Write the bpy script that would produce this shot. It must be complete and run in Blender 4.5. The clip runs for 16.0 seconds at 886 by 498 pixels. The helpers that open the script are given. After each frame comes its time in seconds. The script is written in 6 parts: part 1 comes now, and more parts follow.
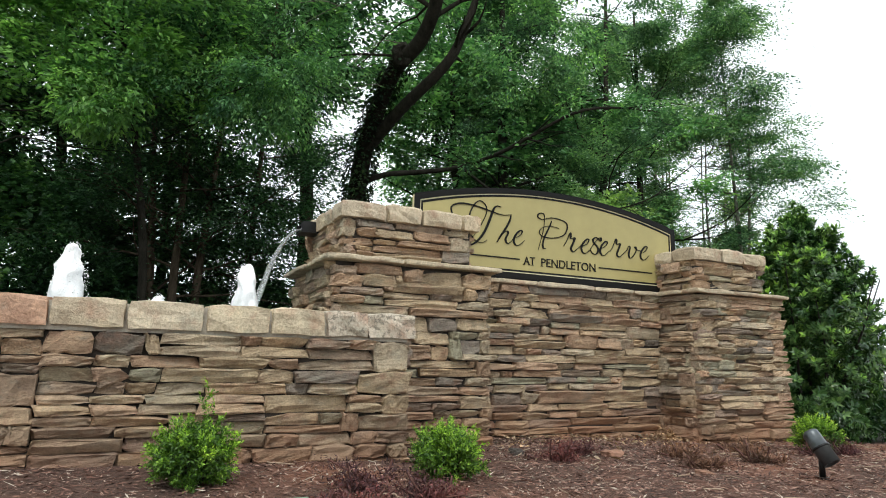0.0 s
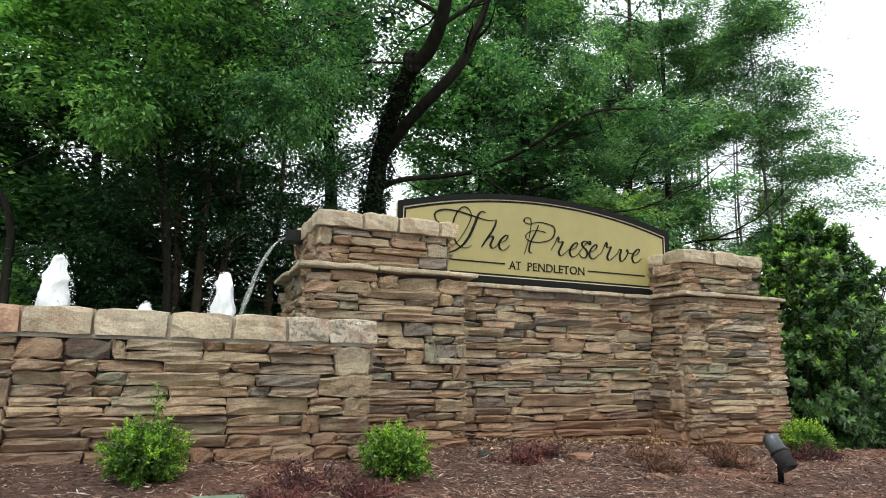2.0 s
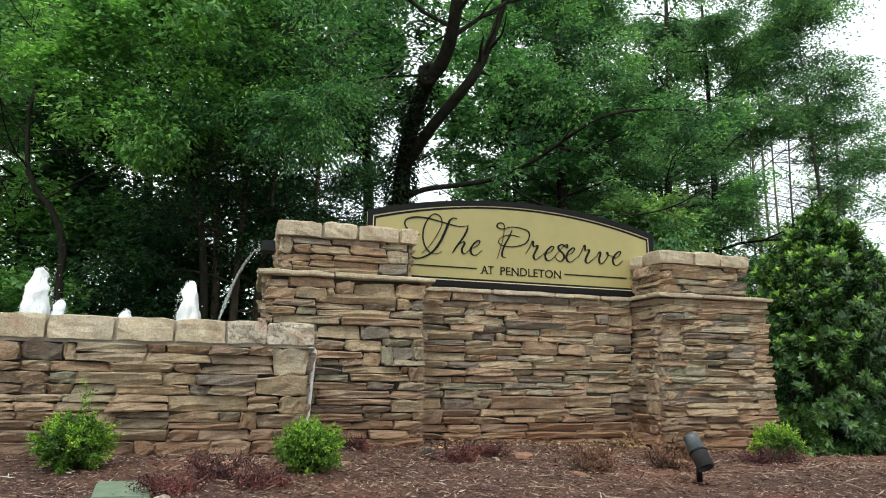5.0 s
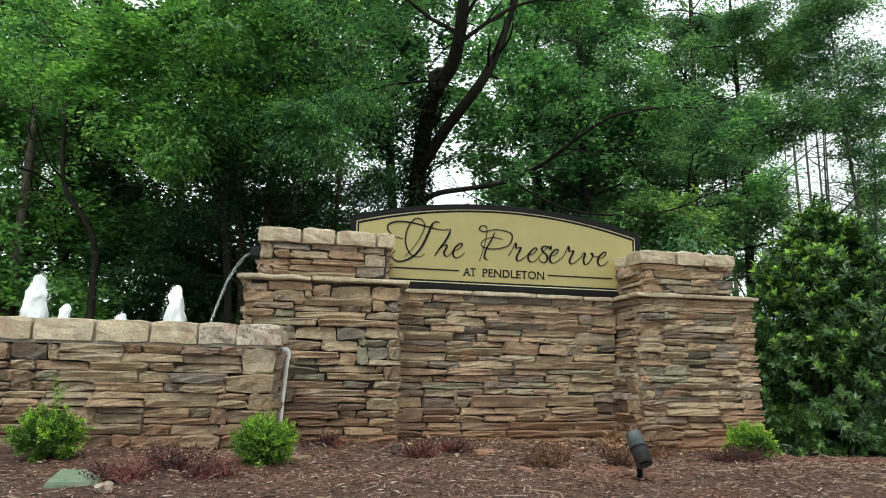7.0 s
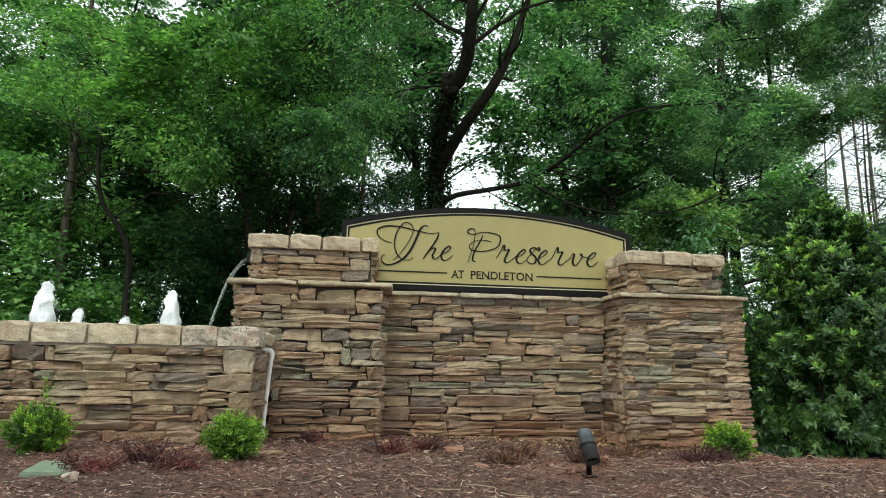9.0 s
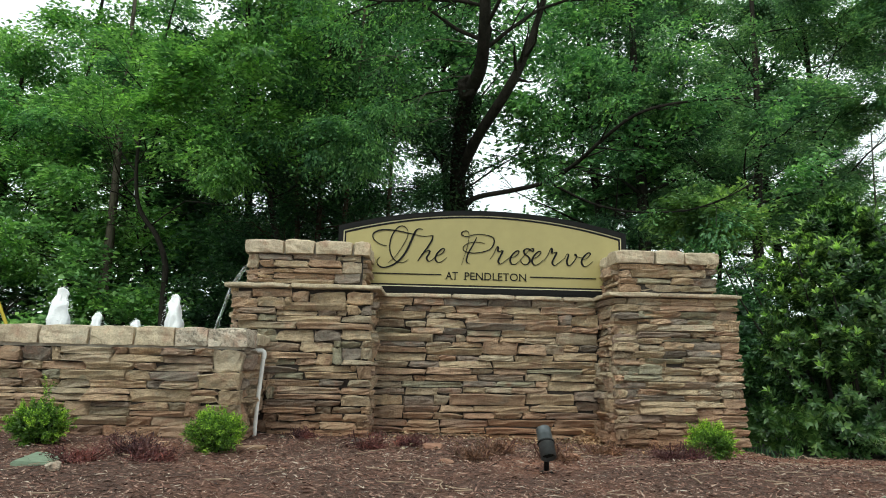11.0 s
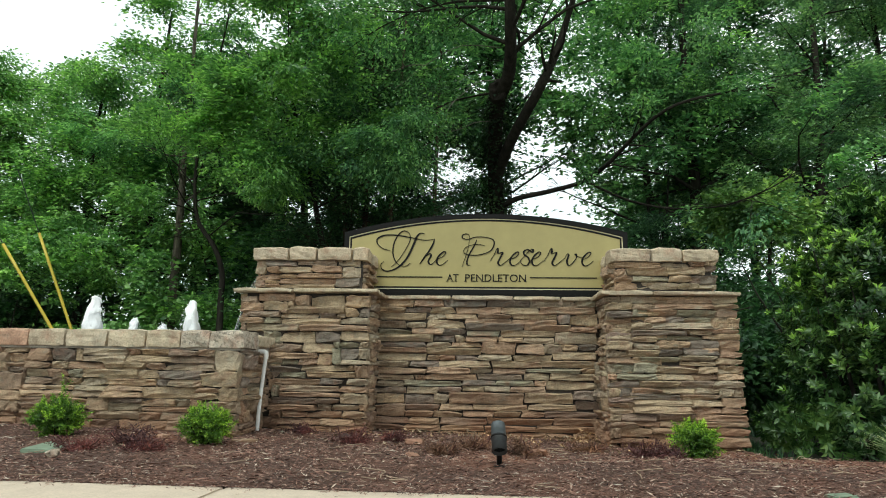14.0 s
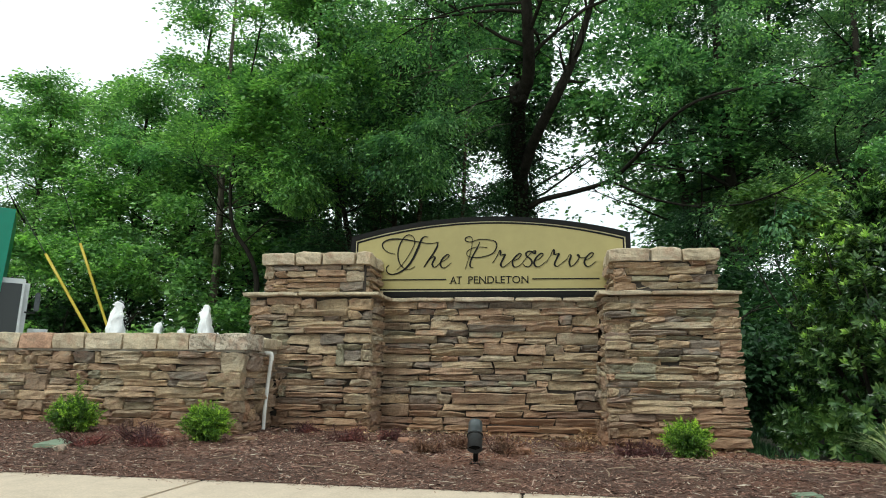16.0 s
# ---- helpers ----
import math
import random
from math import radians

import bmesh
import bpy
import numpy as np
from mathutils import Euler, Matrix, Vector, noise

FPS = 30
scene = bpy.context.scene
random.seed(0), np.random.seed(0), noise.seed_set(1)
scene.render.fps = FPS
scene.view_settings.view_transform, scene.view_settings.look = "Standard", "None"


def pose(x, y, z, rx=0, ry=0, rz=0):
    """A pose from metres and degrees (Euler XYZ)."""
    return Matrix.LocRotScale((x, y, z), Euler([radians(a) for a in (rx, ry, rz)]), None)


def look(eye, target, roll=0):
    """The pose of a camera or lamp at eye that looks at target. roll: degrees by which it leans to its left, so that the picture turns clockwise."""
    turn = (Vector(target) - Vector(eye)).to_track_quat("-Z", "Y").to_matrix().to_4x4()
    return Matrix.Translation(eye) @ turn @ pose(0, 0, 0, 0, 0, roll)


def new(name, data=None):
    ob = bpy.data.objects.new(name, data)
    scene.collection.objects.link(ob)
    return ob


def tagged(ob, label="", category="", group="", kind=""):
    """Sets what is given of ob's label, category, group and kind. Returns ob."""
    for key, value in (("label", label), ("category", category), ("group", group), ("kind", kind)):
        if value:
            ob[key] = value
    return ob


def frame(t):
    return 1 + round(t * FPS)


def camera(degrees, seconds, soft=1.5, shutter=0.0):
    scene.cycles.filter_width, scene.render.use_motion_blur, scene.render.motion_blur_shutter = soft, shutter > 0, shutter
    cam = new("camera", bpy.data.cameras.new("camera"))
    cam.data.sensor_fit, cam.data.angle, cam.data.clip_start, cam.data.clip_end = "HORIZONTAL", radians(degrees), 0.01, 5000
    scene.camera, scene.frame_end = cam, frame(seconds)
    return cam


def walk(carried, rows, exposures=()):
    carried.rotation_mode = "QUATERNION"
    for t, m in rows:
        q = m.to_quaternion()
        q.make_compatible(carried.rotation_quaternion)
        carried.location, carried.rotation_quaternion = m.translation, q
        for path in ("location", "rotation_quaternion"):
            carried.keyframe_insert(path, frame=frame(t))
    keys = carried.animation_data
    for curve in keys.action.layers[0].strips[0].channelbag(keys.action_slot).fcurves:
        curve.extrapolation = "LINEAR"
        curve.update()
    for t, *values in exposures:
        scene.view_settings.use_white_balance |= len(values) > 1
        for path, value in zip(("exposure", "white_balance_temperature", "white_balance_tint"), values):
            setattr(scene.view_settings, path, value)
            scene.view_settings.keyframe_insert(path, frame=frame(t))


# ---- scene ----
cam = camera(70.2, 16.0, soft=1.0)
PATH = [
    (0, (-3.745, -5.163, 0.626), (-2.899, -3.387, 0.987), 1.2),
    (0.5, (-3.645, -5.252, 0.625), (-2.828, -3.462, 0.987), 1.2),
    (1, (-3.541, -5.337, 0.634), (-2.753, -3.535, 0.996), 1.2),
    (1.5, (-3.434, -5.423, 0.645), (-2.675, -3.609, 1.007), 1.3),
    (2, (-3.303, -5.490, 0.648), (-2.576, -3.663, 1.013), 1.2),
    (2.5, (-3.168, -5.559, 0.646), (-2.473, -3.720, 1.015), 1.2),
    (3, (-3.028, -5.631, 0.639), (-2.368, -3.781, 1.013), 1.1),
    (3.5, (-2.889, -5.712, 0.634), (-2.262, -3.850, 1.012), 1.1),
    (4, (-2.747, -5.794, 0.625), (-2.155, -3.923, 1.007), 1.1),
    (6.5, (-2.037, -6.201, 0.593), (-1.616, -4.285, 0.985), 1.1),
    (7, (-1.898, -6.275, 0.593), (-1.510, -4.353, 0.985), 1.1),
    (7.5, (-1.760, -6.346, 0.594), (-1.406, -4.417, 0.985), 1.1),
    (8, (-1.621, -6.415, 0.596), (-1.302, -4.480, 0.987), 1.1),
    (8.5, (-1.483, -6.480, 0.598), (-1.199, -4.539, 0.989), 1.1),
    (11, (-0.784, -6.749, 0.589), (-0.686, -4.790, 0.981), 1.1),
    (11.5, (-0.642, -6.792, 0.582), (-0.585, -4.832, 0.976), 1.1),
    (12, (-0.502, -6.831, 0.575), (-0.485, -4.870, 0.970), 1.1),
    (12.5, (-0.362, -6.866, 0.569), (-0.385, -4.906, 0.964), 1.1),
    (13, (-0.225, -6.898, 0.564), (-0.288, -4.939, 0.961), 1.0),
    (13.5, (-0.091, -6.926, 0.563), (-0.193, -4.968, 0.959), 1.0),
    (14, (0.041, -6.950, 0.564), (-0.100, -4.995, 0.961), 1.0),
    (14.5, (0.169, -6.971, 0.567), (-0.010, -5.019, 0.964), 1.0),
    (15, (0.294, -6.988, 0.570), (0.079, -5.040, 0.967), 0.9),
    (15.5, (0.419, -7.003, 0.566), (0.167, -5.059, 0.965), 0.9),
    (16, (0.548, -7.015, 0.546), (0.258, -5.078, 0.950), 0.9),
]
walk(cam, [(t, look(eye, target, roll)) for t, eye, target, roll in PATH], [(0.0, 0.28, 6280, 6), (6.0, 0.22, 6280, 2), (16.0, 0.06, 6300, -1)])

# ---- light: an overcast noon ----
world = bpy.data.worlds.new("world")
scene.world = world
world.use_nodes = True
wn, wl = world.node_tree.nodes, world.node_tree.links
wn.clear()
w_out = wn.new("ShaderNodeOutputWorld")
w_bg = wn.new("ShaderNodeBackground")
w_sky = wn.new("ShaderNodeTexSky")
w_sky.sky_type, w_sky.sun_disc = "NISHITA", False
w_sky.sun_elevation, w_sky.sun_rotation = radians(58), radians(200)
w_scale = wn.new("ShaderNodeVectorMath")
w_scale.operation = "SCALE"
w_scale.inputs["Scale"].default_value = 0.11
w_coord = wn.new("ShaderNodeTexCoord")
w_noise = wn.new("ShaderNodeTexNoise")
w_noise.inputs["Scale"].default_value, w_noise.inputs["Detail"].default_value = 2.2, 5
w_ramp = wn.new("ShaderNodeValToRGB")
w_ramp.color_ramp.elements[0].position, w_ramp.color_ramp.elements[0].color = 0.3, (0.78, 0.78, 0.78, 1)
w_ramp.color_ramp.elements[1].position, w_ramp.color_ramp.elements[1].color = 0.6, (0.95, 0.95, 0.95, 1)
w_mix = wn.new("ShaderNodeMixRGB")
w_mix.inputs["Color2"].default_value = (1.2, 1.23, 1.25, 1)
wl.new(w_sky.outputs["Color"], w_scale.inputs[0])
wl.new(w_coord.outputs["Generated"], w_noise.inputs["Vector"])
wl.new(w_noise.outputs["Fac"], w_ramp.inputs["Fac"])
wl.new(w_ramp.outputs["Color"], w_mix.inputs["Fac"])
wl.new(w_scale.outputs["Vector"], w_mix.inputs["Color1"])
wl.new(w_mix.outputs["Color"], w_bg.inputs["Color"])
wl.new(w_bg.outputs["Background"], w_out.inputs["Surface"])
w_bg.inputs["Strength"].default_value = 1.0

sun = new("sun", bpy.data.lights.new("sun", "SUN"))
sun.data.energy, sun.data.angle, sun.data.color = 1.6, radians(18), (1.0, 0.96, 0.9)
sun.matrix_world = look((0, 0, 0), (0.25, 0.5, -0.9))

# ---- materials ----


def material(name, rough=0.8, metal=0.0):
    m = bpy.data.materials.new(name)
    m.use_nodes = True
    b = m.node_tree.nodes["Principled BSDF"]
    b.inputs["Roughness"].default_value, b.inputs["Metallic"].default_value = rough, metal
    return m, m.node_tree.nodes, m.node_tree.links, b


def ramp(nodes, stops):
    r = nodes.new("ShaderNodeValToRGB")
    e = r.color_ramp.elements
    e[0].position, e[0].color = stops[0][0], (*stops[0][1], 1)
    e[1].position, e[1].color = stops[-1][0], (*stops[-1][1], 1)
    for p, c in stops[1:-1]:
        e.new(p).color = (*c, 1)
    return r


def tex_noise(nodes, links, scale, detail=6, rough=0.6, coords="Object", stretch=None):
    c = nodes.new("ShaderNodeTexCoord")
    n = nodes.new("ShaderNodeTexNoise")
    n.inputs["Scale"].default_value, n.inputs["Detail"].default_value, n.inputs["Roughness"].default_value = scale, detail, rough
    if stretch:
        mp = nodes.new("ShaderNodeMapping")
        mp.inputs["Scale"].default_value = stretch
        links.new(c.outputs[coords], mp.inputs["Vector"])
        links.new(mp.outputs["Vector"], n.inputs["Vector"])
    else:
        links.new(c.outputs[coords], n.inputs["Vector"])
    return n


def bump(nodes, links, shader, height, strength=0.5, distance=0.01):
    b = nodes.new("ShaderNodeBump")
    b.inputs["Strength"].default_value, b.inputs["Distance"].default_value = strength, distance
    links.new(height, b.inputs["Height"])
    links.new(b.outputs["Normal"], shader.inputs["Normal"])
    return b


def mixed(nodes, links, kind, fac, a, b):
    m = nodes.new("ShaderNodeMixRGB")
    m.blend_type = kind
    for socket, v in ((m.inputs["Fac"], fac), (m.inputs["Color1"], a), (m.inputs["Color2"], b)):
        if isinstance(v, (int, float)):
            socket.default_value = v
        elif isinstance(v, tuple):
            socket.default_value = (*v, 1)
        else:
            links.new(v, socket)
    return m.outputs["Color"]


def stone_material(name, stops, splash=True, bedding=1.0, speckle=0.0, layered=True):
    """Split sandstone: a colour for each stone, bedding streaks, grain, iron and lichen blotches, red clay splashed on the lowest courses. layered: split along its bedding."""
    m, n, l, b = material(name, 0.9)
    info = n.new("ShaderNodeObjectInfo")
    base = ramp(n, stops)
    l.new(info.outputs["Random"], base.inputs["Fac"])
    shift = n.new("ShaderNodeMath")
    shift.operation = "MULTIPLY"
    shift.inputs[1].default_value = 53.0
    l.new(info.outputs["Random"], shift.inputs[0])
    coord = n.new("ShaderNodeTexCoord")
    moved = n.new("ShaderNodeVectorMath")
    l.new(coord.outputs["Object"], moved.inputs[0])
    l.new(shift.outputs["Value"], moved.inputs[1])
    geo = n.new("ShaderNodeNewGeometry")

    def noise_at(vector, scale, detail, rough=0.6, stretch=None):
        t = n.new("ShaderNodeTexNoise")
        t.inputs["Scale"].default_value, t.inputs["Detail"].default_value, t.inputs["Roughness"].default_value = scale, detail, rough
        if stretch and layered:
            mp = n.new("ShaderNodeMapping")
            mp.inputs["Scale"].default_value = stretch
            l.new(vector, mp.inputs["Vector"])
            vector = mp.outputs["Vector"]
        l.new(vector, t.inputs["Vector"])
        return t.outputs["Fac"]

    def toned(col, fac, stops_, amount=1.0):
        r = ramp(n, stops_)
        l.new(fac, r.inputs["Fac"])
        return mixed(n, l, "MULTIPLY", amount, col, r.outputs["Color"])

    def blotch(col, fac, lo, hi, strength, colour):
        r = ramp(n, [(lo, (0, 0, 0)), (hi, (strength, strength, strength))])
        l.new(fac, r.inputs["Fac"])
        return mixed(n, l, "MIX", r.outputs["Color"], col, colour)

    streak = noise_at(moved.outputs["Vector"], 5.0, 8, 0.7, (1.0, 2.0, 3.4))
    patch = noise_at(moved.outputs["Vector"], 11.0, 6, 0.65)
    soot = noise_at(geo.outputs["Position"], 3.1, 7, 0.66)
    fine = noise_at(moved.outputs["Vector"], 70.0, 8, 0.75, (1, 1, 1.8))
    col = toned(base.outputs["Color"], streak, [(0.3, (0.72, 0.68, 0.66)), (0.5, (1.02, 1.0, 0.98)), (0.7, (1.24, 1.2, 1.14))], bedding)
    col = toned(col, patch, [(0.32, (0.74, 0.7, 0.67)), (0.52, (1.04, 1.03, 1.02)), (0.72, (1.2, 1.17, 1.1))], 0.9)
    col = blotch(col, noise_at(moved.outputs["Vector"], 7.0, 4), 0.53, 0.7, 0.6, (0.36, 0.2, 0.13))
    col = blotch(col, noise_at(moved.outputs["Vector"], 6.0, 5, 0.6, (1.3, 1, 2.2)), 0.55, 0.7, 0.55, (0.3, 0.3, 0.235))
    col = toned(col, soot, [(0.34, (0.66, 0.63, 0.61)), (0.5, (1.05, 1.03, 1.02))], 0.6)
    col = toned(col, fine, [(0.32, (0.62, 0.6, 0.58)), (0.52, (1.04, 1.04, 1.04)), (0.72, (1.28, 1.27, 1.24))], 0.9)
    col = mixed(n, l, "MULTIPLY", 1.0, col, (1.012, 1.0, 1.0))
    if speckle:
        col = blotch(col, noise_at(moved.outputs["Vector"], 34.0, 5, 0.7, (1, 1, 1.6)), 0.52, 0.6, speckle, (0.15, 0.13, 0.1))
    if splash:
        sep = n.new("ShaderNodeSeparateXYZ")
        l.new(geo.outputs["Position"], sep.inputs["Vector"])
        mr = n.new("ShaderNodeMapRange")
        mr.inputs["From Min"].default_value, mr.inputs["From Max"].default_value, mr.inputs["To Max"].default_value = 0.42, -0.04, 1.5
        l.new(sep.outputs["Z"], mr.inputs["Value"])
        mu = n.new("ShaderNodeMath")
        mu.operation = "MULTIPLY"
        l.new(mr.outputs["Result"], mu.inputs[0])
        l.new(soot, mu.inputs[1])
        col = mixed(n, l, "MIX", mu.outputs["Value"], col, (0.33, 0.16, 0.085))
    l.new(col, b.inputs["Base Color"])
    add = n.new("ShaderNodeMath")
    add.operation = "MULTIPLY_ADD"
    add.inputs[1].default_value = 1.4
    l.new(streak, add.inputs[0])
    l.new(fine, add.inputs[2])
    more = n.new("ShaderNodeMath")
    more.operation = "MULTIPLY_ADD"
    more.inputs[1].default_value = 1.2
    l.new(patch, more.inputs[0])
    l.new(add.outputs["Value"], more.inputs[2])
    split = n.new("ShaderNodeMath")
    split.operation = "SNAP"
    split.inputs[1].default_value = 0.075
    l.new(noise_at(moved.outputs["Vector"], 5.0, 3, 0.55, (1.0, 2.0, 3.2)), split.inputs[0])
    cleft = n.new("ShaderNodeMath")
    cleft.operation = "MULTIPLY_ADD"
    cleft.inputs[1].default_value = 2.4
    l.new(split.outputs["Value"], cleft.inputs[0])
    l.new(more.outputs["Value"], cleft.inputs[2])
    bump(n, l, b, cleft.outputs["Value"], 1.0 if layered else 0.6, 0.02)
    return m


M_STONE = stone_material("ledge_stone", [
    (0.0, (0.306, 0.257, 0.211)), (0.08, (0.370, 0.301, 0.229)), (0.18, (0.454, 0.336, 0.234)), (0.28, (0.428, 0.386, 0.270)), (0.38, (0.507, 0.382, 0.250)), (0.5, (0.576, 0.449, 0.290)),
    (0.6, (0.496, 0.354, 0.245)), (0.7, (0.386, 0.348, 0.259)), (0.78, (0.507, 0.336, 0.225)), (0.86, (0.576, 0.475, 0.329)), (0.94, (0.436, 0.372, 0.268)), (1.0, (0.365, 0.285, 0.234))])
TONES = {
    "dark": stone_material("purple_grey_stone", [(0.0, (0.211, 0.188, 0.157)), (1.0, (0.285, 0.249, 0.204))]),
    "green": stone_material("green_grey_stone", [(0.0, (0.306, 0.301, 0.220)), (1.0, (0.380, 0.365, 0.259))]),
    "pale": stone_material("pale_grey_stone", [(0.0, (0.472, 0.407, 0.296)), (1.0, (0.509, 0.444, 0.320))], True, 0.6),
    "rust": stone_material("rust_stone", [(0.0, (0.411, 0.291, 0.192)), (1.0, (0.447, 0.326, 0.221))]),
    "tan": stone_material("tan_stone", [(0.0, (0.467, 0.376, 0.250)), (1.0, (0.497, 0.413, 0.278))]),
}
M_CAP = stone_material("cap_stone", [(0.0, (0.474, 0.407, 0.296)), (0.4, (0.561, 0.494, 0.355)), (0.75, (0.513, 0.451, 0.340)), (1.0, (0.552, 0.469, 0.326))], False, 0.3, layered=False)
M_PALE = stone_material("pale_chiselled_stone", [(0.0, (0.5, 0.45, 0.36)), (1.0, (0.54, 0.49, 0.4))], False, 0.2, 0.75, False)
M_PINK = stone_material("pink_stone", [(0.0, (0.52, 0.32, 0.22)), (1.0, (0.5, 0.33, 0.23))], False, 0.3, layered=False)


def simple(name, colour, rough=0.7, metal=0.0, scale=20.0, amount=0.25, relief=0.15, dist=0.004, stretch=None):
    """One paint or bulk material with blotches, grain and slight relief."""
    m, n, l, b = material(name, rough, metal)
    big = tex_noise(n, l, scale * 0.12, 4, 0.6, "Object", stretch)
    fine = tex_noise(n, l, scale, 7, 0.65, "Object", stretch)
    lo = tuple(max(0.0, c * (1 - amount)) for c in colour)
    hi = tuple(c * (1 + amount) for c in colour)
    r = ramp(n, [(0.3, lo), (0.7, hi)])
    l.new(fine.outputs["Fac"], r.inputs["Fac"])
    g = ramp(n, [(0.3, (1 - amount, 1 - amount, 1 - amount)), (0.65, (1, 1, 1))])
    l.new(big.outputs["Fac"], g.inputs["Fac"])
    l.new(mixed(n, l, "MULTIPLY", 1.0, r.outputs["Color"], g.outputs["Color"]), b.inputs["Base Color"])
    bump(n, l, b, fine.outputs["Fac"], relief, dist)
    return m


M_MORTAR = simple("grey_mortar", (0.44, 0.4, 0.33), 0.95, 0, 60, 0.2, 0.5, 0.006)
# near-black puts the joints' shade into the core; plain basin walls share it
M_CORE = simple("joint_shade", (0.07, 0.058, 0.048), 0.95, 0, 40, 0.35, 0.6, 0.01)
M_GOLD = simple("gold_sign_paint", (0.375, 0.318, 0.125), 0.5, 0, 6, 0.06, 0.02, 0.002)
M_CREAM = simple("cream_sign_paint", (0.66, 0.58, 0.36), 0.5, 0, 8, 0.06, 0.02, 0.002)
M_BLACK = simple("black_sign_paint", (0.006, 0.006, 0.0055), 0.7, 0, 12, 0.2, 0.05, 0.002)
M_BLACK.node_tree.nodes["Principled BSDF"].inputs["Specular IOR Level"].default_value = 0.22
M_PVC = simple("white_pvc", (0.8, 0.78, 0.74), 0.4, 0, 9, 0.14, 0.03, 0.002)
M_LAMP = simple("dark_green_grey_metal", (0.1, 0.11, 0.115), 0.38, 0.6, 14, 0.25, 0.08, 0.002)
M_DARK = simple("dark_metal", (0.02, 0.02, 0.02), 0.4, 0.7, 14, 0.2, 0.05, 0.002)
M_YELLOW = simple("yellow_plastic", (0.5, 0.37, 0.03), 0.45, 0, 8, 0.12, 0.03, 0.002)
M_LID = simple("green_plastic_lid", (0.19, 0.25, 0.17), 0.6, 0, 14, 0.2, 0.2, 0.003)
M_CONCRETE = simple("pale_concrete", (0.55, 0.45, 0.345), 0.9, 0, 70, 0.14, 0.35, 0.004)
M_ASPHALT = simple("asphalt", (0.05, 0.05, 0.05), 0.9, 0, 120, 0.4, 0.5, 0.005)
M_TRUCK_G = simple("green_truck_paint", (0.0, 0.25, 0.15), 0.35, 0, 5, 0.06, 0.02, 0.002)
M_TRUCK_W = simple("white_truck_paint", (0.75, 0.76, 0.76), 0.3, 0, 5, 0.06, 0.02, 0.002)
M_TYRE = simple("black_rubber", (0.02, 0.02, 0.02), 0.8, 0, 30, 0.2, 0.2, 0.004)
M_CLAY = simple("orange_clay", (0.29, 0.155, 0.1), 0.95, 0, 26, 0.25, 0.6, 0.01)
M_STICK = simple("dry_stick", (0.36, 0.26, 0.18), 0.9, 0, 40, 0.3, 0.3, 0.003)
M_STEM = simple("red_brown_stem", (0.13, 0.055, 0.042), 0.85, 0, 40, 0.3, 0.2, 0.002)
M_LITTER = simple("forest_floor", (0.03, 0.032, 0.016), 0.95, 0, 3.0, 0.5, 0.8, 0.05)


def bark_material(name, colour):
    m, n, l, b = material(name, 0.95)
    b.inputs["Specular IOR Level"].default_value = 0.12
    f = tex_noise(n, l, 9, 9, 0.7, "Object", (1, 1, 0.22))
    r = ramp(n, [(0.32, tuple(c * 0.4 for c in colour)), (0.6, colour), (0.75, tuple(c * 1.5 for c in colour))])
    l.new(f.outputs["Fac"], r.inputs["Fac"])
    l.new(r.outputs["Color"], b.inputs["Base Color"])
    bump(n, l, b, f.outputs["Fac"], 1.0, 0.04)
    return m


M_BARK = bark_material("dark_bark", (0.038, 0.034, 0.026))
M_BARK_P = bark_material("pale_bark", (0.2, 0.185, 0.15))
M_BARK_B = bark_material("brown_bark", (0.095, 0.072, 0.05))
M_BARK_G = bark_material("grey_bark", (0.16, 0.135, 0.105))


def leaf_material(name, dark, mid, light, gloss=0.5, through_light=0.38):
    m, n, l, b = material(name, gloss)
    geo = n.new("ShaderNodeNewGeometry")
    r = ramp(n, [(0.0, dark), (0.55, mid), (1.0, light)])
    l.new(geo.outputs["Random Per Island"], r.inputs["Fac"])
    big = n.new("ShaderNodeTexNoise")
    big.inputs["Scale"].default_value, big.inputs["Detail"].default_value = 0.55, 3
    l.new(geo.outputs["Position"], big.inputs["Vector"])
    g = ramp(n, [(0.34, (0.62, 0.68, 0.72)), (0.62, (1.22, 1.16, 1.0))])
    l.new(big.outputs["Fac"], g.inputs["Fac"])
    col = mixed(n, l, "MULTIPLY", 1.0, r.outputs["Color"], g.outputs["Color"])
    bough = n.new("ShaderNodeTexNoise")
    bough.inputs["Scale"].default_value, bough.inputs["Detail"].default_value = 2.6, 2
    l.new(geo.outputs["Position"], bough.inputs["Vector"])
    h = ramp(n, [(0.36, (0.52, 0.6, 0.66)), (0.5, (1.0, 1.0, 1.0)), (0.64, (1.6, 1.45, 1.25))])
    l.new(bough.outputs["Fac"], h.inputs["Fac"])
    col = mixed(n, l, "MULTIPLY", 1.0, col, h.outputs["Color"])
    l.new(col, b.inputs["Base Color"])
    t = n.new("ShaderNodeBsdfTranslucent")
    l.new(mixed(n, l, "MULTIPLY", 1.0, col, (1.15, 1.28, 0.85)), t.inputs["Color"])
    mx = n.new("ShaderNodeMixShader")
    mx.inputs["Fac"].default_value = through_light
    l.new(b.outputs["BSDF"], mx.inputs[1])
    l.new(t.outputs["BSDF"], mx.inputs[2])
    l.new(mx.outputs["Shader"], n["Material Output"].inputs["Surface"])
    return m


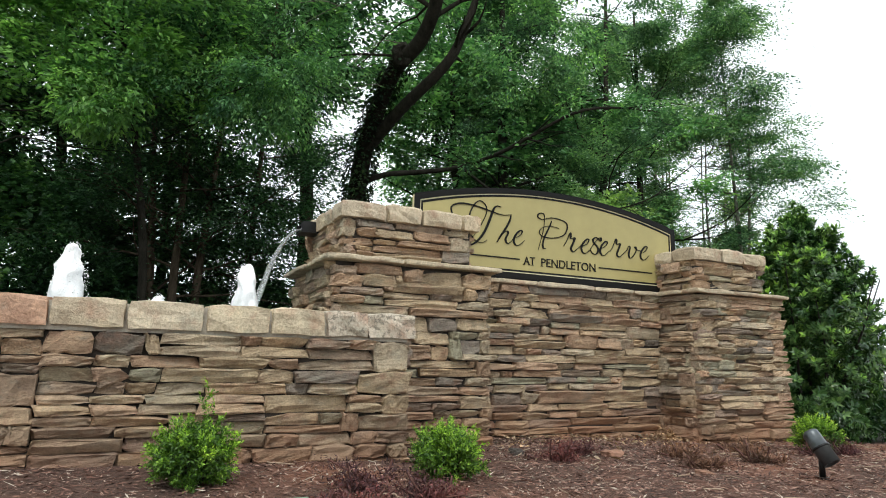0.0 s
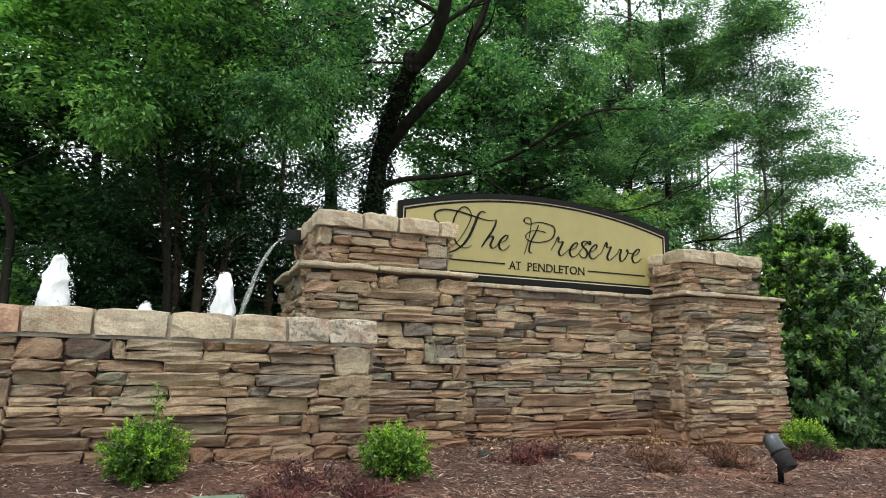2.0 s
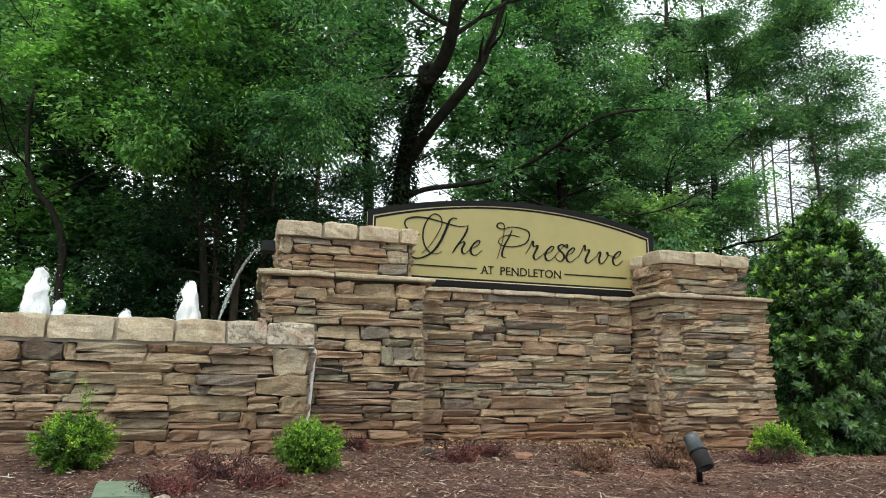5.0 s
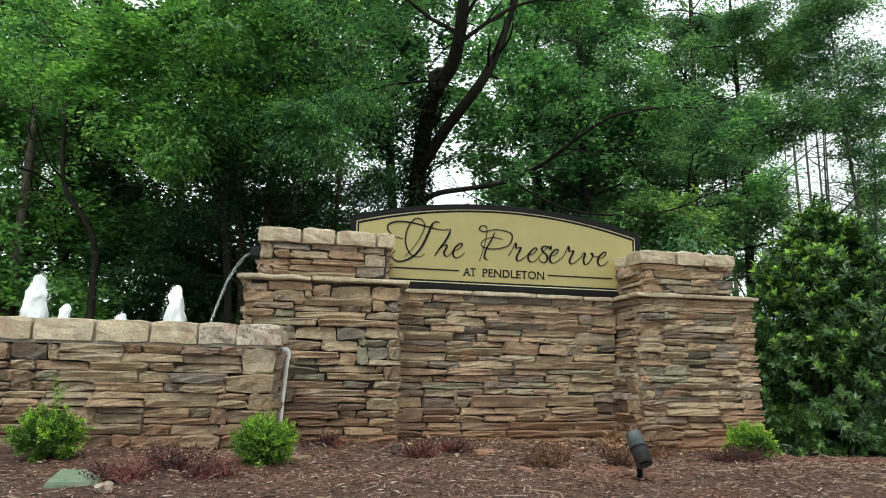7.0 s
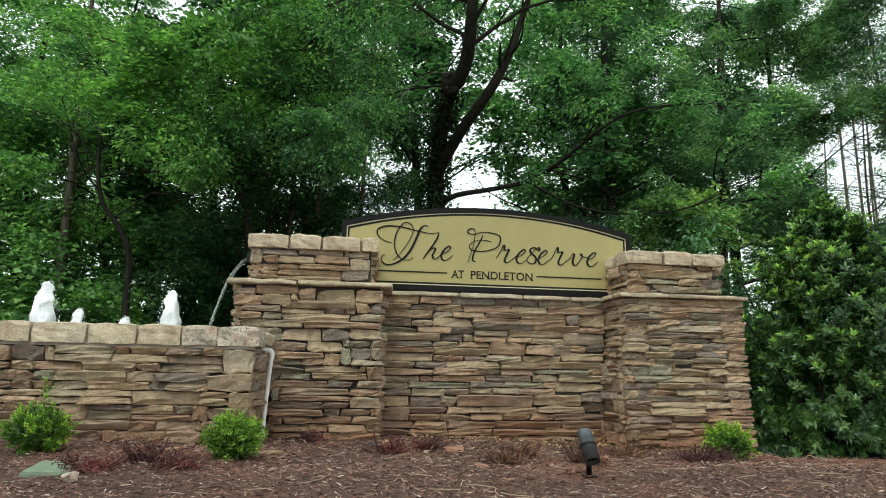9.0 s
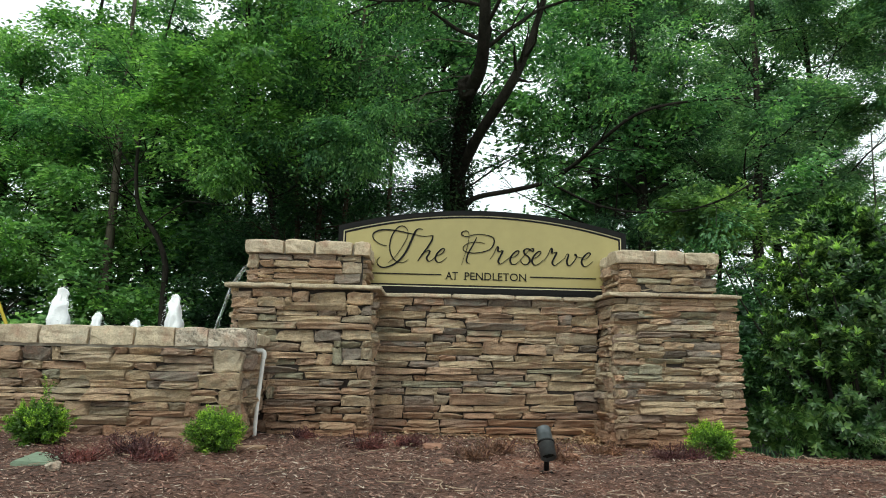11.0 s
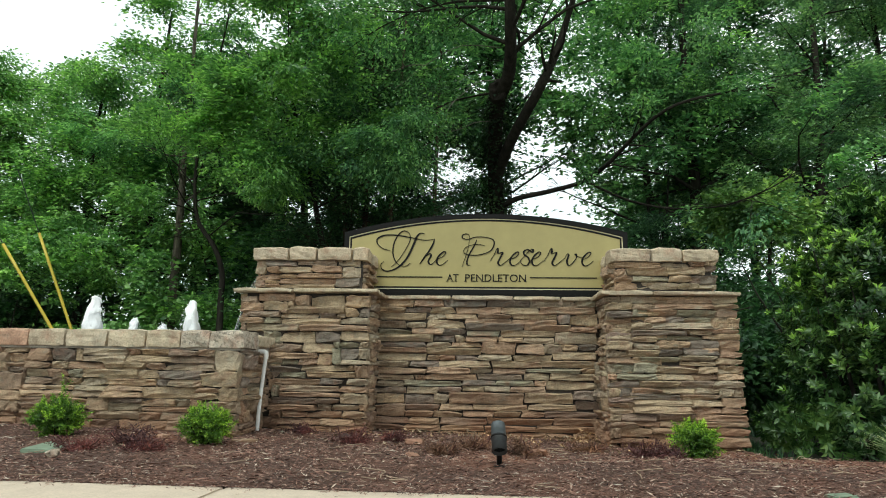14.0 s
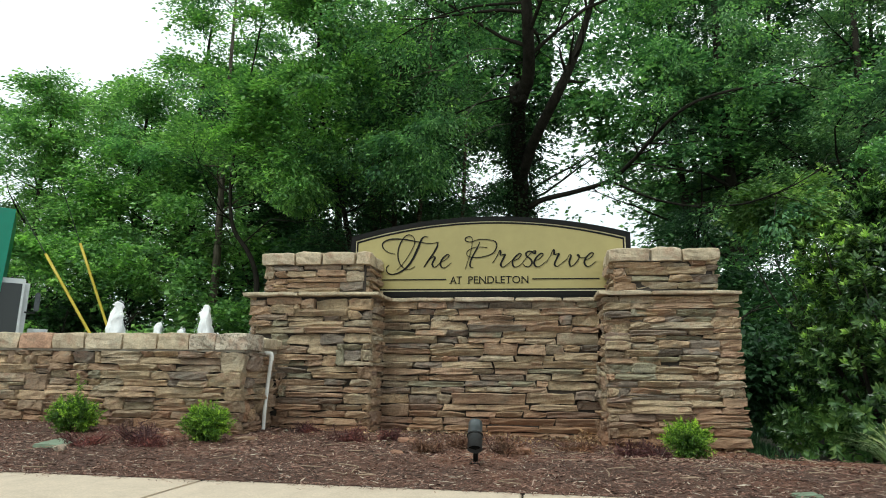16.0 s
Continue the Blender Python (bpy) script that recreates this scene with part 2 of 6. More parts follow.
M_IVY = leaf_material("ivy_leaf", (0.012, 0.028, 0.014), (0.022, 0.05, 0.022), (0.05, 0.09, 0.035), 0.65, 0.15)
M_IVY.node_tree.nodes["Principled BSDF"].inputs["Specular IOR Level"].default_value = 0.2
M_LEAF = leaf_material("mid_green_leaf", (0.073, 0.189, 0.079), (0.150, 0.332, 0.136), (0.275, 0.508, 0.218))
# some haze is put into this green and M_VINE as extra blue
M_LEAF_B = leaf_material("bright_green_leaf", (0.086, 0.210, 0.060), (0.167, 0.356, 0.099), (0.292, 0.529, 0.158))
# leaf green darkened to hold the deep shade inside the wood
M_LEAF_SHADE = leaf_material("shade_green_leaf", (0.022, 0.059, 0.029), (0.046, 0.113, 0.050), (0.085, 0.193, 0.080))
M_LEAF_C = leaf_material("cedar_green", (0.036, 0.092, 0.050), (0.062, 0.147, 0.074), (0.103, 0.226, 0.103), 0.75)
# fresh green, lightened further to stand for open light at the wood's edge
M_VINE = leaf_material("lit_fresh_leaf", (0.106, 0.239, 0.072), (0.207, 0.398, 0.138), (0.318, 0.541, 0.217))
# greyed green: the haze over the farther trees is part of the colour
M_LEAF_HAZE = leaf_material("hazy_green_leaf", (0.079, 0.182, 0.088), (0.143, 0.281, 0.135), (0.237, 0.396, 0.206))
M_BUSH = leaf_material("dull_pale_leaf", (0.095, 0.19, 0.062), (0.18, 0.31, 0.105), (0.28, 0.43, 0.165))
M_LAUREL = leaf_material("laurel_leaf", (0.03, 0.074, 0.024), (0.062, 0.134, 0.042), (0.118, 0.212, 0.07), 0.24, 0.2)
M_LAUREL_T = leaf_material("young_laurel_leaf", (0.14, 0.285, 0.06), (0.255, 0.45, 0.095), (0.37, 0.6, 0.14), 0.3, 0.34)
M_BOX = leaf_material("boxwood_leaf", (0.039, 0.099, 0.012), (0.107, 0.223, 0.023), (0.230, 0.406, 0.040), 0.4, 0.3)
M_BOX_T = leaf_material("young_boxwood_leaf", (0.202, 0.379, 0.040), (0.342, 0.563, 0.068), (0.499, 0.704, 0.109), 0.4, 0.35)
M_PURPLE = leaf_material("purple_leaf", (0.060, 0.020, 0.024), (0.130, 0.038, 0.044), (0.230, 0.085, 0.080), 0.6, 0.25)
M_DRY = leaf_material("dry_red_brown_needles", (0.09, 0.045, 0.03), (0.17, 0.085, 0.055), (0.27, 0.15, 0.1), 0.8, 0.1)
M_DEAD = leaf_material("dead_leaf", (0.12, 0.07, 0.045), (0.26, 0.17, 0.11), (0.5, 0.38, 0.27), 0.8, 0.1)
M_GRASS = leaf_material("grey_green_blade", (0.16, 0.24, 0.11), (0.25, 0.34, 0.17), (0.36, 0.46, 0.25), 0.5, 0.3)


def mulch_material():
    m, n, l, b = material("shredded_bark_mulch", 0.95)
    f = tex_noise(n, l, 34, 8, 0.75, "Object", (1, 1.6, 1))
    g = tex_noise(n, l, 1.3, 4, 0.6)
    r = ramp(n, [(0.3, (0.027, 0.014, 0.011)), (0.5, (0.110, 0.059, 0.041)), (0.66, (0.218, 0.124, 0.090)), (0.8, (0.320, 0.206, 0.158))])
    l.new(f.outputs["Fac"], r.inputs["Fac"])
    clay = ramp(n, [(0.47, (0, 0, 0)), (0.72, (0.7, 0.7, 0.7))])
    l.new(g.outputs["Fac"], clay.inputs["Fac"])
    col = mixed(n, l, "MIX", clay.outputs["Color"], r.outputs["Color"], (0.25, 0.105, 0.06))
    # washed-out red clay where the bark has worn thin
    geo = n.new("ShaderNodeNewGeometry")
    rag = tex_noise(n, l, 7, 5, 0.65)
    for x, y, reach in ((3.1, -1.35, 1.25), (0.15, -2.1, 0.6), (2.3, -0.95, 0.5), (-2.7, -1.7, 0.45)):
        far_off = n.new("ShaderNodeVectorMath")
        far_off.operation = "DISTANCE"
        far_off.inputs[1].default_value = (x, y, 0)
        l.new(geo.outputs["Position"], far_off.inputs[0])
        near = n.new("ShaderNodeMapRange")
        near.inputs["From Min"].default_value, near.inputs["From Max"].default_value, near.inputs["To Max"].default_value = reach, 0.1, 1.1
        l.new(far_off.outputs["Value"], near.inputs["Value"])
        torn = n.new("ShaderNodeMath")
        torn.operation = "MULTIPLY"
        l.new(near.outputs["Result"], torn.inputs[0])
        l.new(rag.outputs["Fac"], torn.inputs[1])
        col = mixed(n, l, "MIX", torn.outputs["Value"], col, (0.36, 0.145, 0.075))
    l.new(col, b.inputs["Base Color"])
    bump(n, l, b, f.outputs["Fac"], 1.0, 0.03)
    return m


M_MULCH = mulch_material()


def chip_material():
    m, n, l, b = material("mulch_chip", 0.95)
    geo = n.new("ShaderNodeNewGeometry")
    r = ramp(n, [(0.0, (0.025, 0.013, 0.010)), (0.35, (0.105, 0.049, 0.035)), (0.68, (0.226, 0.114, 0.081)), (0.88, (0.365, 0.226, 0.170)), (0.96, (0.468, 0.378, 0.297)), (1.0, (0.558, 0.486, 0.396))])
    l.new(geo.outputs["Random Per Island"], r.inputs["Fac"])
    l.new(r.outputs["Color"], b.inputs["Base Color"])
    return m


M_CHIP = chip_material()


def water_materials():
    m, n, l, b = material("basin_water", 0.06)
    b.inputs["Base Color"].default_value = (0.03, 0.05, 0.045, 1)
    b.inputs["IOR"].default_value = 1.33
    f = tex_noise(n, l, 14, 4)
    bump(n, l, b, f.outputs["Fac"], 0.6, 0.03)
    foam, n, l, b = material("white_foam", 0.55)
    f = tex_noise(n, l, 30, 6, 0.7)
    r = ramp(n, [(0.3, (0.88, 0.9, 0.91)), (0.6, (0.97, 0.97, 0.97))])
    l.new(f.outputs["Fac"], r.inputs["Fac"])
    l.new(r.outputs["Color"], b.inputs["Base Color"])
    b.inputs["Subsurface Weight"].default_value = 0.6
    b.inputs["Subsurface Radius"].default_value = (0.05, 0.05, 0.05)
    bump(n, l, b, f.outputs["Fac"], 0.5, 0.015)
    clear, n, l, b = material("falling_water", 0.08)
    b.inputs["Base Color"].default_value = (0.92, 0.95, 0.95, 1)
    b.inputs["Transmission Weight"].default_value = 0.8
    b.inputs["IOR"].default_value = 1.33
    f = tex_noise(n, l, 26, 5, 0.6, "Object", (1, 1, 0.12))
    bump(n, l, b, f.outputs["Fac"], 0.9, 0.02)
    glass, n, l, b = material("dark_glass", 0.05)
    b.inputs["Base Color"].default_value = (0.015, 0.02, 0.02, 1)
    return m, foam, clear, glass


M_WATER, M_FOAM, M_STREAM, M_GLASS = water_materials()
M_SPRAY = simple("white_spray", (0.94, 0.95, 0.95), 0.5, 0, 30, 0.03, 0.0, 0.001)

# ---- building helpers ----


def mesh_from(name, verts, faces, mat, smooth=False):
    me = bpy.data.meshes.new(name)
    me.from_pydata([tuple(v) for v in verts], [], faces)
    me.materials.append(mat)
    if smooth:
        me.polygons.foreach_set("use_smooth", np.ones(len(me.polygons), bool))
    me.update()
    return me


def part(name, me, parent, label="", m=None):
    """One mesh object under a thing or part."""
    ob = new(name, me)
    ob.parent = parent
    if m is not None:
        ob.matrix_basis = m
    return tagged(ob, label)


def thing(name, label, category, m=None, group="", kind=""):
    ob = new(name)
    ob.empty_display_size = 0.1
    if m is not None:
        ob.matrix_basis = m
    return tagged(ob, label, category, group, kind)


def bm_mesh(name, bm, mat, smooth=False):
    me = bpy.data.meshes.new(name)
    bm.to_mesh(me)
    bm.free()
    me.materials.append(mat)
    if smooth:
        me.polygons.foreach_set("use_smooth", np.ones(len(me.polygons), bool))
    return me


def box_mesh(name, x0, x1, y0, y1, z0, z1, mat, bevel=0.0):
    bm = bmesh.new()
    bmesh.ops.create_cube(bm, size=1)
    for v in bm.verts:
        v.co = ((x0 + x1) / 2 + v.co.x * (x1 - x0), (y0 + y1) / 2 + v.co.y * (y1 - y0), (z0 + z1) / 2 + v.co.z * (z1 - z0))
    if bevel:
        bmesh.ops.bevel(bm, geom=bm.edges[:], offset=bevel, segments=2, affect="EDGES")
    return bm_mesh(name, bm, mat)


def tube_data(points, radii, sides=8, cap=True):
    """A tapered tube through points: verts and faces."""
    pts = [Vector(p) for p in points]
    verts, faces = [], []
    ref = Vector((0.31, 0.87, 0.39)).normalized()
    for i, p in enumerate(pts):
        d = (pts[min(i + 1, len(pts) - 1)] - pts[max(i - 1, 0)]).normalized()
        a = d.cross(ref)
        a = a.normalized() if a.length > 1e-4 else d.orthogonal().normalized()
        c = d.cross(a)
        for k in range(sides):
            w = 2 * math.pi * k / sides
            verts.append(p + radii[i] * (math.cos(w) * a + math.sin(w) * c))
    for i in range(len(pts) - 1):
        for k in range(sides):
            k2 = (k + 1) % sides
            faces.append((i * sides + k, i * sides + k2, (i + 1) * sides + k2, (i + 1) * sides + k))
    if cap:
        faces.append(tuple(range(sides))[::-1])
        faces.append(tuple(range((len(pts) - 1) * sides, len(pts) * sides)))
    return verts, faces


def merged(pieces):
    verts, faces = [], []
    for v, f in pieces:
        o = len(verts)
        verts += list(v)
        faces += [tuple(i + o for i in q) for q in f]
    return verts, faces


def smooth_path(points, steps=5):
    """Catmull-Rom through points."""
    p = [Vector(points[0])] + [Vector(q) for q in points] + [Vector(points[-1])]
    out = []
    for i in range(1, len(p) - 2):
        a, b, c, d = p[i - 1], p[i], p[i + 1], p[i + 2]
        for s in range(steps):
            t = s / steps
            out.append(0.5 * (2 * b + (c - a) * t + (2 * a - 5 * b + 4 * c - d) * t * t + (3 * b - a - 3 * c + d) * t ** 3))
    out.append(p[-2])
    return out


# ---- leaves ----


def leaf_mesh(name, pos, axis, up, length, width, mat, fold=0.25):
    """Folded four-cornered leaves at pos, pointing along axis; all arguments are arrays."""
    n = len(pos)
    axis = axis / np.linalg.norm(axis, axis=1, keepdims=True)
    side = np.cross(axis, up)
    side /= np.maximum(np.linalg.norm(side, axis=1, keepdims=True), 1e-6)
    nor = np.cross(side, axis)
    L, W = np.broadcast_to(length, n)[:, None], np.broadcast_to(width, n)[:, None]
    mid = pos + axis * L * 0.45
    v = np.stack([pos, mid + side * W * 0.5 + nor * W * fold, pos + axis * L - nor * L * 0.08, mid - side * W * 0.5 + nor * W * fold], 1).reshape(-1, 3)
    me = bpy.data.meshes.new(name)
    me.vertices.add(4 * n)
    me.vertices.foreach_set("co", v.astype(np.float32).ravel())
    me.loops.add(6 * n)
    o = 4 * np.arange(n)[:, None]
    me.loops.foreach_set("vertex_index", (o + np.array([0, 1, 2, 0, 2, 3])).astype(np.int32).ravel())
    me.polygons.add(2 * n)
    me.polygons.foreach_set("loop_start", (3 * np.arange(2 * n)).astype(np.int32))
    me.materials.append(mat)
    me.update(calc_edges=True)
    return me


# ---- ground ----
EDGE = -3.36  # the bed's front edge, where the pavement begins


def ground_z(x, y):
    """Height of the bed and the land round it; works on arrays."""
    x, y = np.asarray(x, float), np.asarray(y, float)
    wall = -0.022 - 0.025 * np.clip(x, -4.5, 4)
    z = -0.055 * (1 - np.clip((y - EDGE) / 0.8, 0, 1)) + wall * np.clip((y + 2.4) / 1.0, 0, 1)
    z = z + 0.012 * np.sin(2.1 * x + 0.7 * y) * np.sin(1.7 * y - 0.6 * x) + 0.006 * np.sin(5.3 * x) * np.sin(6.1 * y + 1.3)
    z = np.where((x > 2.5) & (y > -0.92 + 0.09 * np.sin(4.3 * x)), -0.235, z)
    return np.where(y < EDGE + 0.02, -0.055, z)


def sheet(name, xs, ys, height, mat):
    gx, gy = np.meshgrid(xs, ys)
    gz = height(gx, gy)
    v = np.stack([gx, gy, gz], -1).reshape(-1, 3)
    nx = len(xs)
    f = [(j * nx + i, j * nx + i + 1, (j + 1) * nx + i + 1, (j + 1) * nx + i) for j in range(len(ys) - 1) for i in range(nx - 1)]
    return mesh_from(name, v, f, mat, True)


far = [-1500, -400, -120, -50, -30]
land = new("ground", sheet("ground", far + list(np.linspace(-20, 26, 47)) + [40, 60, 150, 400, 1500],
                           far + list(np.linspace(-12, 30, 43)) + [45, 80, 150, 400, 1500],
                           lambda x, y: np.where(y < 0.8, -0.22, -0.16 + 0.05 * np.sin(0.7 * x) * np.sin(0.9 * y)), M_LITTER))
tagged(land, "dark leaf-littered woodland soil running to the horizon", "ground", kind="structure")
bed = new("mulch_bed", sheet("mulch_bed", np.linspace(-9, 11, 201), np.linspace(EDGE, 0.35, 62), ground_z, M_MULCH))
tagged(bed, "bed of shredded red-brown bark mulch with bare clay patches", "mulch bed", kind="structure")

pavement = thing("pavement", "pale sun-bleached concrete pavement with tooled joints", "pavement", kind="structure")
slab = box_mesh("slab", -0.924, 0.924, -1.5, 0, -0.16, -0.055, M_CONCRETE, 0.008)
for i in range(-6, 8):
    part("slab", slab, pavement, m=pose(0.46 + 1.86 * i - 0.93, EDGE, 0))
kerb_stone = box_mesh("kerb", -14, 14, -5.05, -4.88, -0.3, -0.06, M_CONCRETE, 0.02)
tagged(new("kerb", kerb_stone), "pale concrete kerb beside the pavement", "kerb", kind="structure")
road = mesh_from("road", [(-60, -14, -0.2), (60, -14, -0.2), (60, -5.05, -0.2), (-60, -5.05, -0.2)], [(0, 1, 2, 3)], M_ASPHALT)
tagged(new("road", road), "grey worn asphalt road beyond the kerb", "road", kind="structure")

# ---- stonework ----


def slab_stone(w, h, depth, seed, rough=0.012):
    """A split stone, its face towards -y: a cleft, uneven face, chipped corners and arris, ends out of square, sides that run back into the wall."""
    r = random.Random(seed)
    ex, ez = min(0.016, 0.16 * w), min(0.011, 0.2 * h)
    us, vs = (0, ex / w, r.uniform(0.18, 0.3), r.uniform(0.38, 0.52), r.uniform(0.62, 0.82), 1 - ex / w, 1), (0, ez / h, r.uniform(0.38, 0.62), 1 - ez / h, 1)
    nx, nz = len(us), len(vs)
    ends = [r.uniform(-0.4, 0.4) * min(h, 0.06) for _ in range(2)]
    lean, twist = r.uniform(-0.018, 0.014), r.uniform(-0.016, 0.016)
    thin = r.choice((0, 0, 0, 0.1, 0.2)), r.choice((-1, 1))
    wave = [r.uniform(-0.07, 0.06) * h for _ in us], [r.uniform(-0.06, 0.06) * h for _ in us]
    taper = [thin[0] * h * max(0.0, thin[1] * (2 * u - 1)) for u in us]
    sag_top, sag_low = [a - b for a, b in zip(wave[0], taper)], [a + 0.5 * b for a, b in zip(wave[1], taper)]
    for sag, way in ((sag_top, -1), (sag_low, 1)):
        for corner, beside in ((0, 1), (-1, -2)):
            if r.random() < 0.16:
                chip = r.uniform(0.1, 0.28) * h
                sag[corner] += way * chip
                sag[beside] += way * chip * r.uniform(0.2, 0.7)
    cleft, slope, step = r.uniform(0.3, 0.7), r.uniform(-0.5, 0.5), r.choice((-0.012, -0.007, 0.006, 0.011))
    verts, back, rim_order = [], [], []
    for j, v in enumerate(vs):
        for i, u in enumerate(us):
            x = (u - 0.5) * w + (ends[0] * (1 - u) + ends[1] * u) * (v - 0.5) * (abs(2 * u - 1))
            z = (v - 0.5) * h + sag_top[i] * v + sag_low[i] * (1 - v)
            y = r.uniform(-rough, rough) * (1 if 0 < j < nz - 1 else 0.7) + lean * (v - 0.5) * 2 + twist * (u - 0.5) * 2
            y += step if v > cleft + slope * (u - 0.5) else 0.0
            if i in (0, nx - 1) or j in (0, nz - 1):
                y += r.uniform(0.001, 0.013)
                rim_order.append((i, j))
                back.append((x, depth, z))
            verts.append((x, y, z))
    front = lambda i, j: j * nx + i  # noqa: E731
    at_back = {ij: nx * nz + k for k, ij in enumerate(rim_order)}
    ring = [(i, 0) for i in range(nx)] + [(nx - 1, j) for j in range(1, nz)] + [(i, nz - 1) for i in range(nx - 2, -1, -1)] + [(0, j) for j in range(nz - 2, 0, -1)]
    faces = [(front(i, j), front(i + 1, j), front(i + 1, j + 1), front(i, j + 1)) for j in range(nz - 1) for i in range(nx - 1)]
    for k, a in enumerate(ring):
        b = ring[(k + 1) % len(ring)]
        faces.append((at_back[a], at_back[b], front(*b), front(*a)))
    return verts + back, faces


WIDTHS = (0.08, 0.14, 0.22, 0.34, 0.5)
HEIGHTS = (0.032, 0.06, 0.085, 0.14)
STONES = {}
for wi, w in enumerate(WIDTHS):
    for hi, h in enumerate(HEIGHTS):
        STONES[wi, hi] = [mesh_from("stone", *slab_stone(w, h, 0.1, 1000 + 100 * wi + 10 * hi + k), M_STONE) for k in range(7)]


def fill_face(x0, x1, z0, z1, rng, low=0.042, high=0.092, tall=0.13, wide=1.0):
    """Rubble in uneven courses, joints broken from course to course, with tall stones that span two courses
    and slots filled by two thin slips: (x, z, width, height) of each stone."""
    courses, z = [], z0
    while z < z1 - 0.005:
        h = rng.uniform(low, high)
        if z1 - z - h < low * 0.8:
            h = z1 - z
        courses.append((z, h))
        z += h
    out, taken = [], []
    for n, (z, h) in enumerate(courses):
        blocked, taken = sorted(taken), []
        x = x0
        while x < x1 - 0.004:
            stop = x1
            inside = [b for a, b in blocked if a - 0.004 <= x < b - 0.004]
            if inside:
                x = inside[0]
                continue
            ahead = [a for a, b in blocked if a > x]
            if ahead:
                stop = min(ahead)
            w = rng.choice((0.1, 0.15, 0.2, 0.26, 0.32, 0.38, 0.46, 0.56)) * rng.uniform(0.85, 1.15) * wide
            if stop - x - w < 0.085:
                w = stop - x
            kind = rng.random()
            if kind < tall and n + 1 < len(courses):
                if w > 0.26 and stop - x > 0.3:
                    w = rng.uniform(0.14, 0.24)
                out.append((x, z, w, h + courses[n + 1][1]))
                taken.append((x, x + w))
            elif kind < tall + 0.16 and h > 0.062:
                c = rng.uniform(0.4, 0.6) * h
                out += [(x, z, w, c), (x, z + c, w, h - c)]
            else:
                out.append((x, z, w, h))
            x += w
    return out


TONED = {}


def in_tone(me, tone):
    """The same stone in one of the named tones."""
    made = me.copy()
    made.materials[0] = TONES[tone]
    TONED[me.name, tone] = made
    return made


def lay(parent, frame_m, rects, rng, proud=0.0, flare=None, gap=0.0055):
    """Lays stones on a face; frame_m puts x along the face, -y outwards. flare(z) moves the face outwards."""
    for x, z, w, h, *tone in rects:
        wi = min(range(len(WIDTHS)), key=lambda i: abs(math.log(w / WIDTHS[i])))
        hi = min(range(len(HEIGHTS)), key=lambda i: abs(math.log(h / HEIGHTS[i])))
        me = rng.choice(STONES[wi, hi])
        if tone:
            me = TONED.setdefault((me.name, tone[0]), None) or in_tone(me, tone[0])
        out = rng.choice((-0.02, -0.012, -0.004, 0.002, 0.01, 0.02, 0.034)) + rng.uniform(-0.004, 0.004) + proud + (flare(z + h / 2) if flare else 0)
        m = frame_m @ pose(x + w / 2, -out, z + h / 2, 0, 0, rng.uniform(-1.2, 1.2)) @ Matrix.Diagonal(((w - gap) / WIDTHS[wi], 1, (h - gap * 0.6) / HEIGHTS[hi], 1))
        part("stone", me, parent, m=m)


def rock_block(w, d, h, seed, mat, rough=0.014, name="capstone", worn=1.0):
    """A rock-faced cap block with chipped, rounded edges; base at z 0, centred in x and y."""
    r = random.Random(seed)
    bm = bmesh.new()
    bmesh.ops.create_cube(bm, size=1)
    bmesh.ops.subdivide_edges(bm, edges=bm.edges[:], cuts=3, use_grid_fill=True)
    o = Vector((seed * 3.1, seed * 1.7, seed * 0.9))
    for v in bm.verts:
        edge = sum(abs(abs(c) - 0.5) < 1e-4 for c in v.co)
        p = Vector((v.co.x * w, v.co.y * d, (v.co.z + 0.5) * h))
        pull = 1 - worn * {3: 0.17, 2: 0.08, 1: -0.03}.get(edge, 0)
        p.x *= 1 - (1 - pull) * min(1, 0.12 / w)
        p.y *= 1 - (1 - pull) * min(1, 0.12 / d)
        if v.co.z > 0.4:
            p.z -= worn * ((edge > 1) * 0.1 + (edge > 2) * 0.06 + r.uniform(0, 0.06)) * h
        n3 = noise.noise_vector(p * 9 + o)
        n3 += noise.noise_vector(p * 23 + o) * 0.7
        p += Vector((n3.x * 0.8, n3.y, n3.z * 0.5)) * rough * 1.15
        v.co = p
    return bm_mesh(name, bm, mat)


def cap_row(parent, frame_m, x0, x1, depth, h, z, rng, mats, widths=(0.26, 0.4), name="capstone"):
    """A row of cap blocks along a face; each gets a mortar-wide gap."""
    x, k = x0, 0
    while x < x1 - 0.02:
        w = rng.uniform(*widths)
        if x1 - x - w < 0.16:
            w = x1 - x
        mat = mats[k % len(mats)]
        me = rock_block(w - 0.014, depth, h * rng.uniform(0.92, 1.06), rng.randrange(10 ** 6), mat, name=name)
        part(name, me, parent, m=frame_m @ pose(x + w / 2, depth / 2 + rng.uniform(-0.012, 0.012), z))
        x += w
        k += 1


FRONT, LEFT, RIGHT = pose(0, 0, 0), pose(0, 0, 0, 0, 0, -90), pose(0, 0, 0, 0, 0, 90)


def face_left(x, y1):
    """Frame of a face that looks to -x: its own x runs towards -y, starting at y1."""
    return pose(x, y1, 0, 0, 0, -90)


def face_right(x, y0):
    """Frame of a face that looks to +x: its own x runs towards +y, starting at y0."""
    return pose(x, y0, 0, 0, 0, 90)


